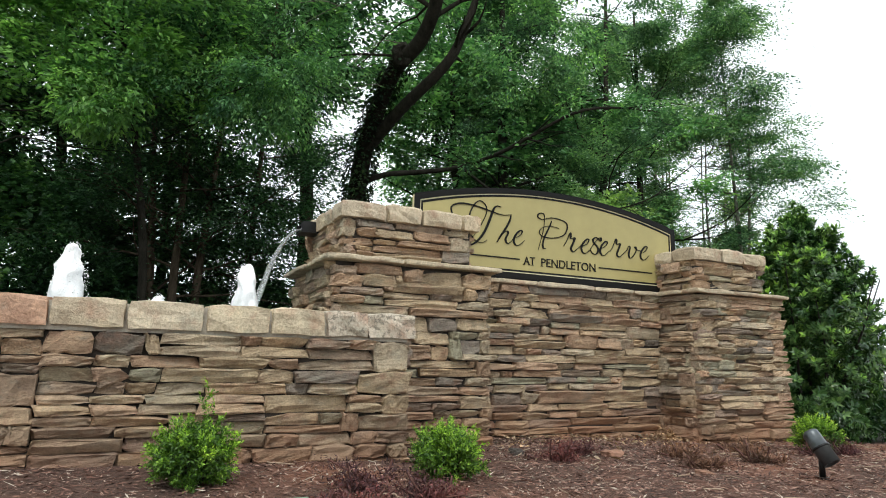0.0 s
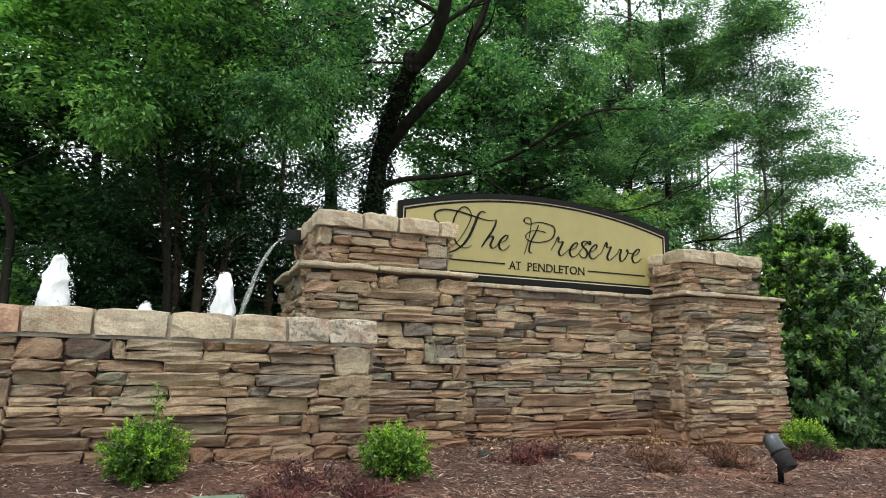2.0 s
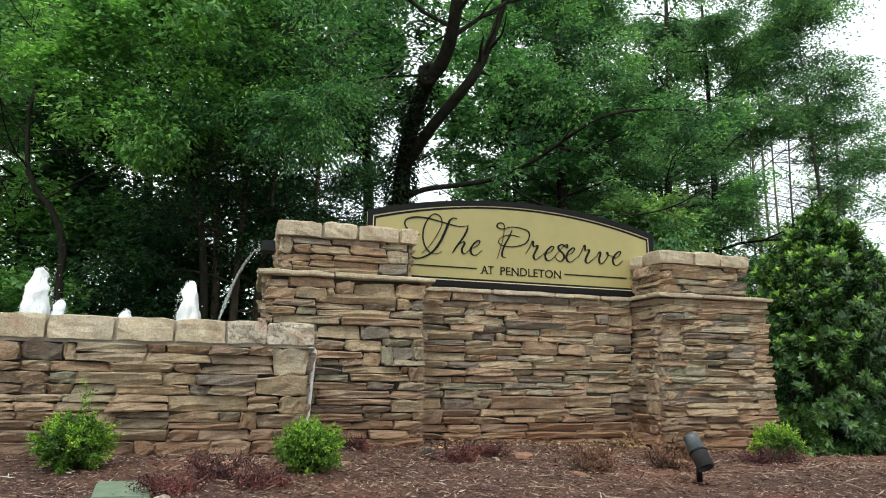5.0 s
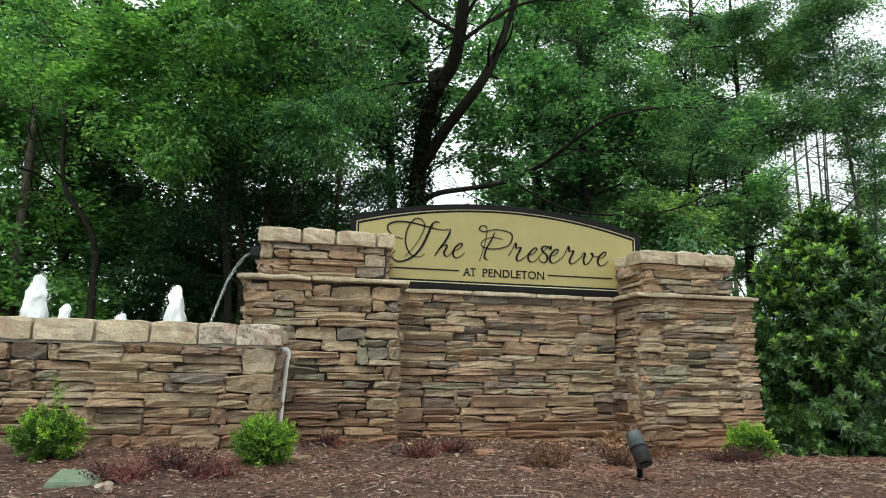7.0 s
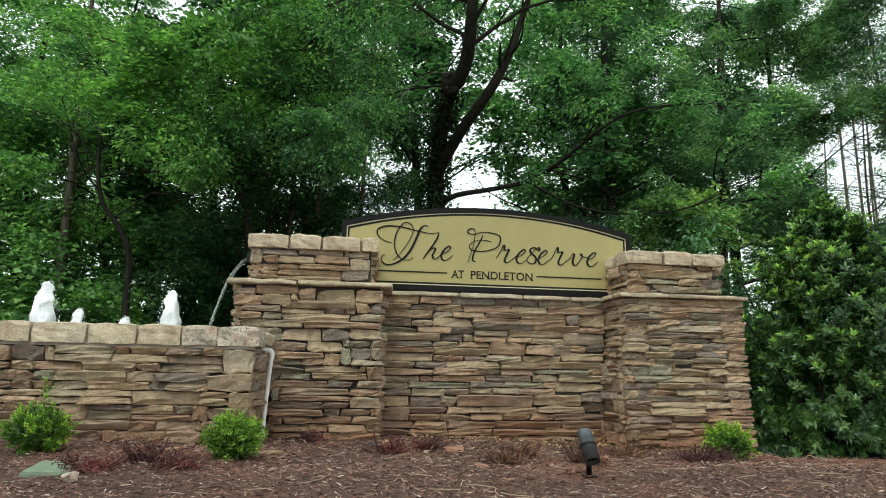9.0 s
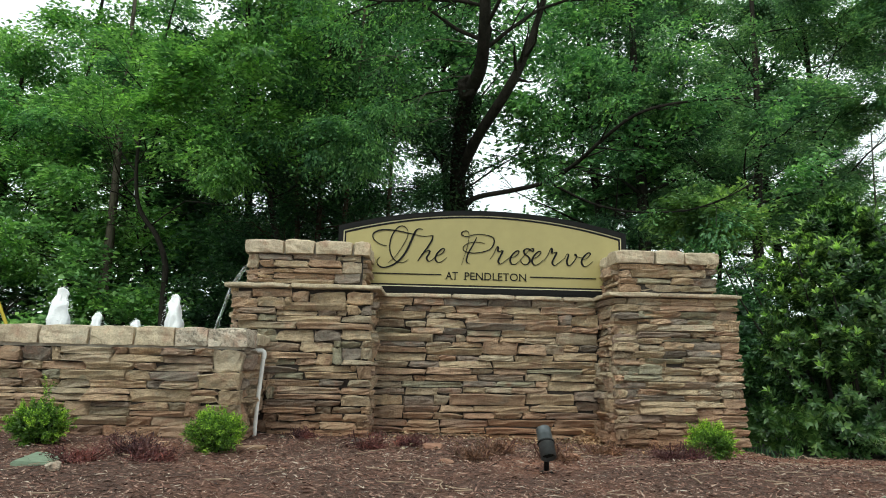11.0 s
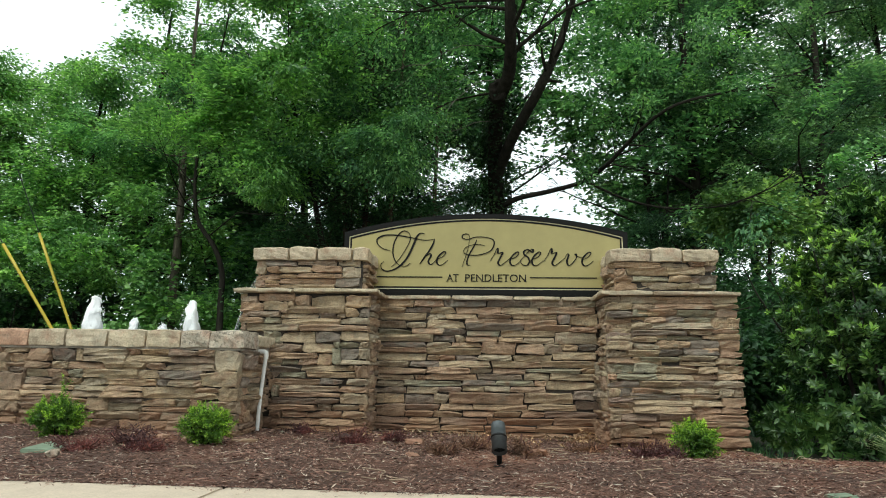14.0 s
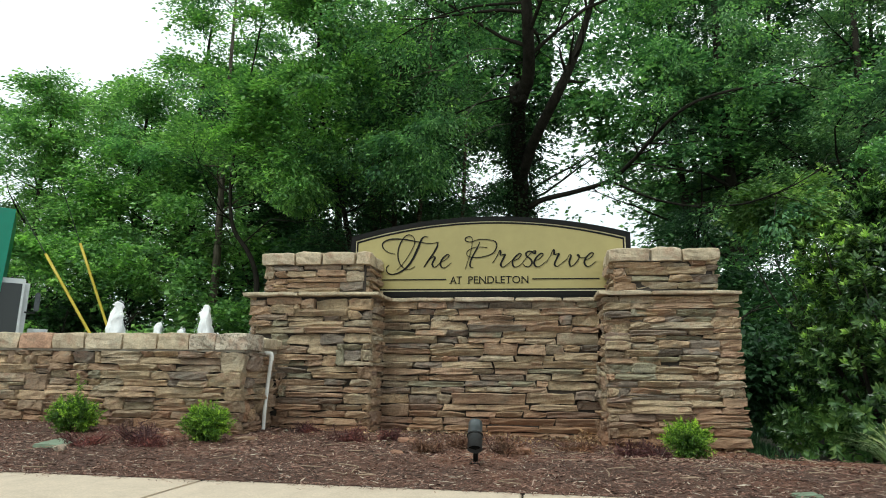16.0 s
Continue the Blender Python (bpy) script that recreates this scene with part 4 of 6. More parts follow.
# the visible front of the basin: courses (foot, head, joints), and the stones that stand out from them (x, foot, width, height, tone)
COURSES = (
    (0.706, 0.763, -3.63, -3.21, -3.1, -2.82, -2.56, -2.4), (0.642, 0.704, -3.63, -3.21, -2.81, -2.4), (0.578, 0.638, -4.18, -3.94, -3.77, -3.42, -3.04, -2.87, -2.4),
    (0.5, 0.575, -4.18, -3.94, -3.77, -3.61, -3.1, -2.89, -2.5), (0.435, 0.497, -4.18, -3.92, -3.78, -3.63, -3.38, -2.93, -2.8, -2.5), (0.385, 0.432, -4.18, -3.94, -3.68, -3.38, -3.05),
    (0.329, 0.383, -4.18, -3.93, -3.71, -3.41, -3.05), (0.272, 0.327, -4.18, -3.92, -3.55), (0.213, 0.27, -4.18, -3.81, -3.55), (0.141, 0.211, -4.18, -3.76, -3.47, -3.03, -2.85, -2.52, -2.36, -2.16),
    (0.055, 0.139, -4.18, -3.79, -3.5, -3.23, -3.1, -2.77, -2.51, -2.29, -2.16))
KEY_STONES = [
    (-3.95, 0.642, 0.24, 0.12, "dark"), (-3.71, 0.642, 0.08, 0.12, "tan"), (-2.4, 0.578, 0.235, 0.185, "pale"), (-2.5, 0.437, 0.335, 0.137, "tan"), (-2.34, 0.315, 0.18, 0.121, "tan"),
    (-3.55, 0.213, 0.19, 0.116, "tan"), (-4.18, 0.642, 0.23, 0.12, "rust"), (-2.59, 0.213, 0.11, 0.114, "rust"), (-3.05, 0.329, 0.5, 0.104, "tan"), (-2.55, 0.385, 0.21, 0.048, "rust"),
    (-2.55, 0.329, 0.21, 0.056, "tan"), (-3.36, 0.286, 0.32, 0.041, "dark"), (-3.36, 0.213, 0.32, 0.072, "green"), (-3.04, 0.258, 0.31, 0.069, "tan"), (-2.73, 0.258, 0.14, 0.069, "green"),
    (-3.04, 0.213, 0.45, 0.044, "rust"), (-2.48, 0.213, 0.32, 0.1, "pale")]
TINTS = {(0, 1): "rust", (2, 2): "rust", (2, 3): "tan", (3, 2): "green", (3, 5): "dark", (4, 3): "pale", (4, 5): "dark", (9, 2): "pale", (9, 3): "rust", (9, 4): "pale", (10, 4): "rust", (1, 1): "tan", (3, 3): "tan"}
rects = [(x - FX0, z, w, h, tone) for x, z, w, h, tone in KEY_STONES]
for ci, (foot, head, *joints) in enumerate(COURSES):
    for ji, (a, b) in enumerate(zip(joints, joints[1:])):
        tone = (TINTS[ci, ji],) if (ci, ji) in TINTS else ()
        rects.append((a - FX0, foot, b - a, head - foot + 0.003, *tone))
lay(fountain, pose(FX0, FY, 0), rects, frng, gap=0.004)
lay(fountain, pose(FX0, FY, 0), fill_face(0, -4.18 - FX0, 0.0, 0.765, frng, 0.055, 0.105, 0.15, 1.15), frng)
lay(fountain, pose(FX0, FY, 0), fill_face(-4.2 - FX0, FX1 - FX0, -0.06, 0.055, frng, 0.055, 0.07, 0.0, 1.3), frng)
lay(fountain, face_right(FX1, FY), fill_face(0.07, 0.74, 0.0, 0.77, frng), frng)
part("mortar_bed", box_mesh("mortar_bed", FX0, FX1 - 0.02, FY + 0.008, FY + 0.3, 0.763, 0.915, M_MORTAR), fountain, "grey mortar bed under the cap stones")
part("return_mortar", box_mesh("return_mortar", FX1 - 0.3, FX1 - 0.012, FY + 0.3, -0.61, 0.768, 0.845, M_MORTAR), fountain, "grey mortar bed under the cap stones")
xs = FX1 + 0.03
order = [(0.33, M_PALE), (0.27, M_PALE), (0.33, M_CAP), (0.36, M_CAP), (0.4, M_CAP), (0.36, M_CAP), (0.36, M_PINK), (0.34, M_CAP)]
for k in range(14):
    w, mat = order[k % 8]
    if xs - w < FX0:
        break
    part("capstone", rock_block(w - 0.014, 0.36, 0.162, 500 + k, mat, 0.013 if mat != M_PALE else 0.02, worn=0.6), fountain, m=pose(xs - w / 2, FY + 0.15, 0.785))
    xs -= w
for k, (y, d) in enumerate(((-0.87, 0.28), (-0.64, 0.16))):
    part("capstone", rock_block(0.34, d, 0.115, 540 + k, M_CAP), fountain, m=pose(FX1 - 0.13, y, 0.82))
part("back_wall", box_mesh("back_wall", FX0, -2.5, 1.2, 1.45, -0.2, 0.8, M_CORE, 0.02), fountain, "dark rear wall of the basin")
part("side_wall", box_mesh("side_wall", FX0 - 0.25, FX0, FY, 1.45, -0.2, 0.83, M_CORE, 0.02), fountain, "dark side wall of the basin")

pool = sheet("water", np.linspace(FX0, -2.42, 60), np.linspace(FY + 0.3, 1.2, 36), lambda x, y: 0.74 + 0.006 * np.sin(9 * x) * np.sin(8 * y), M_WATER)
tagged(new("water", pool), "rippled dark water inside the fountain basin", "water", kind="structure")


def jet(height, radius, seed):
    """A frothing column of foam: narrow lumpy plume with torn blobs of spray."""
    r = random.Random(seed)
    bm = bmesh.new()
    bmesh.ops.create_icosphere(bm, subdivisions=4, radius=1)
    o = Vector((seed, seed * 2.3, 0.7 * seed))
    for v in bm.verts:
        up = (v.co.z + 1) / 2
        full = max(1e-4, math.hypot(v.co.x, v.co.y)) ** -0.42
        p = Vector((v.co.x, v.co.y, 0)) * full * radius * (1.0 - 0.45 * up)
        p.z = up * height
        n = noise.noise_vector(Vector((p.x * 13, p.y * 13, p.z * 9)) + o)
        n2 = noise.noise_vector(Vector((p.x * 34, p.y * 34, p.z * 26)) + o)
        p += n * 0.032 + n2 * 0.014
        p.x += 0.018 * math.sin(5 * p.z + seed)
        v.co = p
    for _ in range(14):
        z = r.uniform(0.1, 1.06) * height
        a = r.uniform(0, 6.3)
        q = radius * r.uniform(0.7, 1.25)
        bmesh.ops.create_icosphere(bm, subdivisions=1, radius=r.uniform(0.003, 0.008), matrix=Matrix.Translation((math.cos(a) * q, math.sin(a) * q, z)))
    return bm_mesh("fountain_jet", bm, M_FOAM, True)


for k, (x, y, top, rad) in enumerate(((-4.18, -0.42, 1.35, 0.118), (-4.3, 0.58, 1.2, 0.09), (-3.63, 0.0, 1.09, 0.075), (-3.09, -0.47, 1.3, 0.105))):
    ob = new("fountain_jet", jet(top - 0.72, rad, 3 + k))
    ob.matrix_basis = pose(x, y, 0.73)
    jr = np.random.default_rng(80 + k)
    nd = 500
    hz, ja = jr.random(nd) ** 0.8, jr.uniform(0, 6.283, nd)
    jq = rad * (1.15 - 0.5 * hz) * (2 * np.sqrt(np.clip(hz * (1 - hz), 0.0, 1)) * 0.95 + 0.1 * np.abs(jr.normal(size=nd)))
    drops = np.stack([jq * np.cos(ja), jq * np.sin(ja), hz * (top - 0.72) * 1.02], 1)
    part("spray", leaf_mesh("spray", drops, jr.normal(size=(nd, 3)), jr.normal(size=(nd, 3)), jr.uniform(0.005, 0.014, nd), jr.uniform(0.004, 0.01, nd), M_SPRAY), ob, "fine white spray")["kind"] = "stuff"
    tagged(ob, "frothing white jet of water rising from the basin", "water jet", "jets of the fountain")

spout = thing("water_spout", "black metal scupper set in the pillar, spilling water", "spout", pose(-2.4, 0.28, 1.745))
part("trough", box_mesh("trough", -0.16, 0.12, -0.09, 0.09, -0.012, 0.0, M_DARK), spout)
part("trough_side", box_mesh("trough_side", -0.16, 0.12, -0.1, -0.09, -0.012, 0.075, M_DARK), spout)
part("trough_side", box_mesh("trough_side", -0.16, 0.12, 0.09, 0.1, -0.012, 0.075, M_DARK), spout)
part("trough_lid", box_mesh("trough_lid", -0.14, 0.12, -0.1, 0.1, 0.075, 0.085, M_DARK), spout)


def falling_sheet():
    """A thin sheet of water that leaves the spout and narrows as it falls."""
    verts, faces, n, m = [], [], 26, 9
    for i in range(n):
        t = i / (n - 1)
        x, z = -0.14 - 0.42 * t, 0.02 + 0.03 * t - 1.02 * t * t
        half = 0.075 * (1 - 0.45 * t)
        for layer in (0, 1):
            for j in range(m):
                u = j / (m - 1) * 2 - 1
                w = 0.012 * math.sin(9 * u + 14 * t) * t + 0.006 * math.sin(23 * u)
                verts.append((x + w + layer * (0.012 + 0.006 * math.sin(17 * u + 9 * t)), half * u, z))
    at = lambda i, layer, j: (i * 2 + layer) * m + j  # noqa: E731
    for i in range(n - 1):
        for j in range(m - 1):
            faces.append((at(i, 0, j), at(i, 0, j + 1), at(i + 1, 0, j + 1), at(i + 1, 0, j)))
            faces.append((at(i, 1, j), at(i + 1, 1, j), at(i + 1, 1, j + 1), at(i, 1, j + 1)))
        for j in (0, m - 1):
            q = (at(i, 0, j), at(i + 1, 0, j), at(i + 1, 1, j), at(i, 1, j))
            faces.append(q if j == 0 else q[::-1])
    return mesh_from("falling_water", verts, faces, M_STREAM, True)


fall = new("falling_water", falling_sheet())
fall.matrix_basis = pose(-2.4, 0.28, 1.745)
tagged(fall, "clear sheet of water falling from the spout into the basin", "water stream")

# ---- the sign ----
sign = thing("entrance_sign", "gold entrance sign with black arched border and script lettering", "sign", pose(0.0, 0.0, 0))
S_HALF, S_LOW, S_CORNER, S_APEX = 1.585, 1.464, 2.165, 2.378


def arch(half, low, corner, apex, y0, y1, mat, name, n=40, hole=None):
    """A board with an arched top, from y0 (front) to y1; hole: the same numbers of an opening through it."""
    def outline(hf, lo, co, ap):
        pts = [(hf, lo)]
        rise = ap - co
        rad = (hf * hf + rise * rise) / (2 * rise)
        for i in range(n + 1):
            x = hf - 2 * hf * i / n
            pts.append((x, ap - rad + math.sqrt(rad * rad - x * x)))
        return pts + [(-hf, lo)]
    a = outline(half, low, corner, apex)
    k = len(a)
    verts = [(x, y0, z) for x, z in a] + [(x, y1, z) for x, z in a]
    faces = [(i, i + k, (i + 1) % k + k, (i + 1) % k) for i in range(k)]
    if hole is None:
        faces += [tuple(range(k)), tuple(range(2 * k - 1, k - 1, -1))]
    else:
        b = outline(*hole)
        verts += [(x, y0, z) for x, z in b] + [(x, y1, z) for x, z in b]
        for i in range(k):
            j = (i + 1) % k
            faces += [(i, j, j + 2 * k, i + 2 * k), (i + k, i + 3 * k, j + 3 * k, j + k), (i + 2 * k, j + 2 * k, j + 3 * k, i + 3 * k)]
    me = mesh_from(name, verts, faces, mat)
    bm = bmesh.new()
    bm.from_mesh(me)
    bmesh.ops.recalc_face_normals(bm, faces=bm.faces[:])
    bm.to_mesh(me)
    bm.free()
    return me


part("panel", arch(S_HALF - 0.004, S_LOW + 0.004, S_CORNER - 0.004, S_APEX - 0.004, 0.0, 0.055, M_CREAM, "panel"), sign, "cream painted back panel")
b1, b2, b3 = 0.052, 0.064, 0.082


def inset(d):
    return (S_HALF - d, S_LOW + d, S_CORNER - d * 0.93, S_APEX - d)


part("border", arch(S_HALF, S_LOW, S_CORNER, S_APEX, -0.02, 0.002, M_BLACK, "border", hole=inset(b1)), sign, "raised black outer border")
part("cream_line", arch(*inset(b1 + 0.001), -0.008, 0.001, M_CREAM, "cream_line", hole=inset(b2)), sign, "thin cream line inside the border")
part("inner_line", arch(*inset(b2 + 0.001), -0.01, 0.001, M_BLACK, "inner_line", hole=inset(b3)), sign, "thin black inner line")
part("field", arch(*inset(b3 + 0.001), -0.006, 0.001, M_GOLD, "field"), sign, "matt gold painted field")

# script letters: strokes in units of the small letters' height, drawn with a broad pen
GLYPHS = {}
GLYPHS["T"] = [[(1.17, 1.44), (0.54, 1.58), (-0.05, 2.05), (-0.08, 2.59), (0.70, 2.93), (1.91, 2.91), (3.23, 2.67), (4.56, 2.44), (5.45, 2.57)],
               [(4.44, 3.08), (4.07, 3.13), (3.76, 2.85), (3.41, 1.98), (2.92, 0.89), (2.32, 0.08), (1.61, -0.41), (0.88, -0.59), (0.41, -0.34), (0.34, 0.08), (0.59, 0.36)],
               [(1.34, -0.16), (1.99, 0.50), (2.69, 1.58), (3.08, 2.51), (2.96, 3.10), (2.48, 3.36), (2.01, 3.07), (1.56, 2.25), (1.44, 1.28), (1.68, 0.44), (2.17, -0.03), (2.74, -0.07), (3.15, 0.21)]]
GLYPHS["h"] = [[(1.38, 2.46), (1.28, 2.03), (0.93, 1.38), (0.47, 0.72), (0.02, 0.02)],
               [(0.02, 0.02), (0.47, 0.67), (0.94, 1.05), (1.10, 0.90), (0.85, 0.36), (1.01, 0.04), (1.32, 0.16), (1.73, 0.65)]]
GLYPHS["P"] = [[(0.01, -0.16), (0.22, 0.48), (0.52, 1.46), (0.67, 2.32), (0.66, 2.92), (0.40, 3.07), (0.08, 2.96), (0.03, 2.68), (0.51, 2.53), (1.35, 2.77), (2.20, 2.74), (2.89, 2.54), (3.05, 2.11), (2.79, 1.51), (2.21, 1.18), (1.26, 0.99), (0.42, 1.08), (0.15, 1.39), (0.41, 1.78), (1.04, 2.01), (1.68, 2.02), (2.15, 1.93)],
               [(1.41, 2.50), (1.15, 1.90), (0.68, 1.03), (0.48, 0.38), (0.54, 0.07), (0.80, 0.02)]]
GLYPHS["r"] = [[(0.00, 0.37), (0.37, 0.92), (0.68, 1.57), (0.79, 1.46), (0.79, 1.14), (1.21, 1.21), (1.00, 0.72), (0.79, 0.23), (1.00, -0.03), (1.43, 0.25), (2.01, 0.74)]]
GLYPHS["e"] = [[(0.00, 0.53), (0.53, 0.76), (0.85, 1.15), (0.64, 1.25), (0.21, 0.86), (0.00, 0.37), (0.16, 0.00), (0.53, 0.01), (1.06, 0.45)]]
GLYPHS["s"] = [[(0.00, 0.40), (0.53, 1.00), (0.96, 1.44), (1.22, 1.50), (1.17, 1.23), (0.75, 1.49), (0.37, 1.32), (0.42, 1.00), (0.79, 0.69), (0.89, 0.32), (0.63, -0.01), (0.26, 0.03), (0.05, 0.29)]]
GLYPHS["v"] = [[(-0.01, 0.64), (0.21, 1.08), (0.37, 0.97), (0.20, 0.43), (0.30, 0.01), (0.62, 0.12), (1.05, 0.67), (1.12, 1.05), (0.96, 1.04), (1.22, 0.83), (1.64, 0.79)]]


def letter(name, unit):
    """A raised script letter: ribbons that thicken on the falling strokes."""
    pieces = []
    for stroke in GLYPHS[name]:
        pts = smooth_path([(x * unit, 0, z * unit) for x, z in stroke], 7)
        verts, faces = [], []
        big = name in "TP"
        for i, p in enumerate(pts):
            d = (pts[min(i + 1, len(pts) - 1)] - pts[max(i - 1, 0)]).normalized()
            side = Vector((-d.z, 0, d.x))
            fall_part = max(0.0, -d.z) if d.z < 0 else 0.15 * d.z
            if d.x < -0.5:
                fall_part = max(fall_part, 0.3)
            w = 0.0042 + (0.0085 if name == "T" and stroke is GLYPHS[name][1] else 0.0045 if big else 0.0062) * fall_part
            if name == "T" and stroke is GLYPHS[name][0]:
                w += 0.004 * max(0.0, 1 - abs(i / len(pts) - 0.45) / 0.3)
            if big and stroke is GLYPHS[name][2 if name == "T" else 0]:
                w *= 0.8
            w *= 0.45 + 0.55 * min(1, 4 * i / len(pts), 4 * (len(pts) - 1 - i) / len(pts))
            for y in (-0.004, 0.003):
                verts += [p + side * w + Vector((0, y, 0)), p - side * w + Vector((0, y, 0))]
        for i in range(len(pts) - 1):
            a, b = 4 * i, 4 * (i + 1)
            faces += [(a, a + 1, b + 1, b), (a, b, b + 2, a + 2), (a + 1, a + 3, b + 3, b + 1)]
        pieces.append((verts, faces))
    return mesh_from("letter", *merged(pieces), M_BLACK)


U = 0.118
for ch, x in zip("ThePreserve", (-1.197, -0.722, -0.528, -0.245, 0.066, 0.29, 0.402, 0.532, 0.663, 0.895, 1.082)):
    part("letter", letter(ch, U), sign, m=pose(x, -0.0105, 1.786 if ch in "TP" else 1.793))


def lettering(body, size, spacing):
    cu = bpy.data.curves.new("lettering", "FONT")
    cu.body, cu.size, cu.extrude, cu.space_character, cu.align_x = body, size, 0.003, spacing, "LEFT"
    ob = new("temporary", cu)
    me = bpy.data.meshes.new_from_object(ob.evaluated_get(bpy.context.evaluated_depsgraph_get()))
    bpy.data.objects.remove(ob)
    return me


bpy.context.view_layer.update()
for body, x, span in (("AT", -0.42, 0.14), ("PENDLETON", -0.215, 0.69)):
    me = lettering(body, 0.118, 1.0)
    me.materials.clear()
    me.materials.append(M_BLACK)
    bm = bmesh.new()
    bm.from_mesh(me)
    for level, sign_z in ((min(abs(v.co.y) for v in bm.verts), 1), (0.118 * 0.73, -1)):
        near = sorted({round(v.co.x, 4) for v in me.vertices if abs(v.co.y - level) < 0.0045})
        for a, b in zip(near, near[1:]):
            if 0.006 < b - a < 0.021:
                bmesh.ops.create_cube(bm, size=1, matrix=Matrix.Translation(((a + b) / 2, level + 0.002 * sign_z, 0)) @ Matrix.Diagonal((b - a + 0.018, 0.006, 0.0058, 1)))
    bm.to_mesh(me)
    bm.free()
    xs_ = [v.co.x for v in me.vertices]
    k = span / (max(xs_) - min(xs_))
    part("lettering", me, sign, m=pose(x - min(xs_) * k, -0.0095, 1.606, 90) @ Matrix.Diagonal((k, 1, 1, 1)))
for x0, x1 in ((-1.2, -0.46), (0.51, 1.24)):
    part("rule", box_mesh("rule", x0, x1, -0.0125, -0.004, 1.647, 1.659, M_BLACK), sign)
part("bottom_rail", box_mesh("bottom_rail", -S_HALF, S_HALF, -0.016, 0.05, 1.405, 1.4635, M_BLACK, 0.003), sign, "black bottom rail")
for x in (-1.02, 0.0, 1.02):
    part("foot", box_mesh("foot", x - 0.12, x + 0.12, 0.056, 0.1, 1.41, 1.7, M_BLACK, 0.003), sign)

# ---- fittings in the bed ----
pipe = thing("drain_pipe", "white plastic drain pipe with an elbow, leaning by the basin", "pipe")
vp = smooth_path([(-2.118, -0.93, 0.03), (-2.112, -0.93, 0.3), (-2.09, -0.91, 0.735)], 6)
part("riser", mesh_from("riser", *tube_data(vp, [0.018] * len(vp), 16), M_PVC, True), pipe)
ep = smooth_path([(-2.09, -0.91, 0.7), (-2.089, -0.91, 0.745), (-2.1, -0.91, 0.765), (-2.125, -0.91, 0.772), (-2.21, -0.91, 0.772)], 6)
part("elbow", mesh_from("elbow", *tube_data(ep, [0.0225] * len(ep), 16), M_PVC, True), pipe)


def revolve(profile, sides=28):
    """Profile of (radius, z) turned about z."""
    verts, faces = [], []
    for r, z in profile:
        for k in range(sides):
            a = 2 * math.pi * k / sides
            verts.append((r * math.cos(a), r * math.sin(a), z))
    for i in range(len(profile) - 1):
        for k in range(sides):
            k2 = (k + 1) % sides
            faces.append((i * sides + k, i * sides + k2, (i + 1) * sides + k2, (i + 1) * sides + k))
    return verts, faces


gz = lambda x, y: float(ground_z(x, y))  # noqa: E731
LX, LY = 0.12, -2.54
spot = thing("spotlight", "dark grey bullet spotlight on a stake in the mulch", "spotlight", pose(LX, LY, gz(LX, LY) + 0.02))
tilt = look((-0.004, 0.078, 0.256), (0.006, -0.078, 0.044)) @ pose(0, 0, 0, 180) @ Matrix.Diagonal((1.08, 1.08, 0.77, 1))
body_profile = [(0.0, 0.0), (0.03, 0.0), (0.042, 0.012), (0.045, 0.03), (0.046, 0.14), (0.05, 0.142), (0.05, 0.158), (0.047, 0.16), (0.047, 0.285), (0.043, 0.285), (0.042, 0.24), (0.0, 0.24)]
spot_body = part("barrel", mesh_from("barrel", *revolve(body_profile), M_LAMP, True), spot, m=tilt)
part("collar", mesh_from("collar", *revolve([(0.046, 0.14), (0.0525, 0.142), (0.0525, 0.158), (0.046, 0.16)]), M_DARK, True), spot_body, "dark collar ring")
part("lens", mesh_from("lens", *revolve([(0.0, 0.252), (0.042, 0.252)]), M_GLASS), spot_body, "dark glass lens")
part("knuckle", mesh_from("knuckle", *revolve([(0.0, 0.0), (0.018, 0.0), (0.018, 0.08), (0.013, 0.135), (0.0, 0.135)], 14), M_DARK, True), spot, m=pose(0.004, 0.015, -0.01))
part("stake_plate", box_mesh("stake_plate", -0.04, 0.05, -0.02, 0.05, -0.09, -0.01, M_DARK, 0.008), spot)

LIDX, LIDY = -3.08, -2.42
lid = new("valve_box_lid", box_mesh("valve_box_lid", -0.125, 0.125, -0.19, 0.19, -0.03, 0.012, M_LID, 0.008))
lid.matrix_basis = pose(LIDX, LIDY, gz(LIDX, LIDY) + 0.012, 2, 2, 9)
tagged(lid, "green plastic irrigation box lid lying in the mulch", "box lid")
lid2 = new("stepping_stone", rock_block(0.2, 0.12, 0.03, 77, TONES["green"], 0.01, "stepping_stone"))
lid2.matrix_basis = pose(-1.96, -1.63, gz(-1.96, -1.63) - 0.005, 0, 0, 6)
tagged(lid2, "flat grey-green stone half sunk in the mulch", "stone")


lid3 = new("valve_box_lid", box_mesh("valve_box_lid", -0.075, 0.075, -0.05, 0.05, -0.03, 0.008, M_LID, 0.008))
lid3.matrix_basis = pose(1.98, -3.15, gz(1.98, -3.15) + 0.006, 1, -2, 14)
tagged(lid3, "small green plastic box lid sunk in the mulch", "box lid")


def cobble(x, y, w, d, h, seed, mat, label):
    ob = new("rock", rock_block(w, d, h, seed, mat, 0.028, "rock", 1.6))
    ob.matrix_basis = pose(x, y, gz(x, y) - 0.015, 0, 0, seed * 37 % 180)
    tagged(ob, label, "rock")


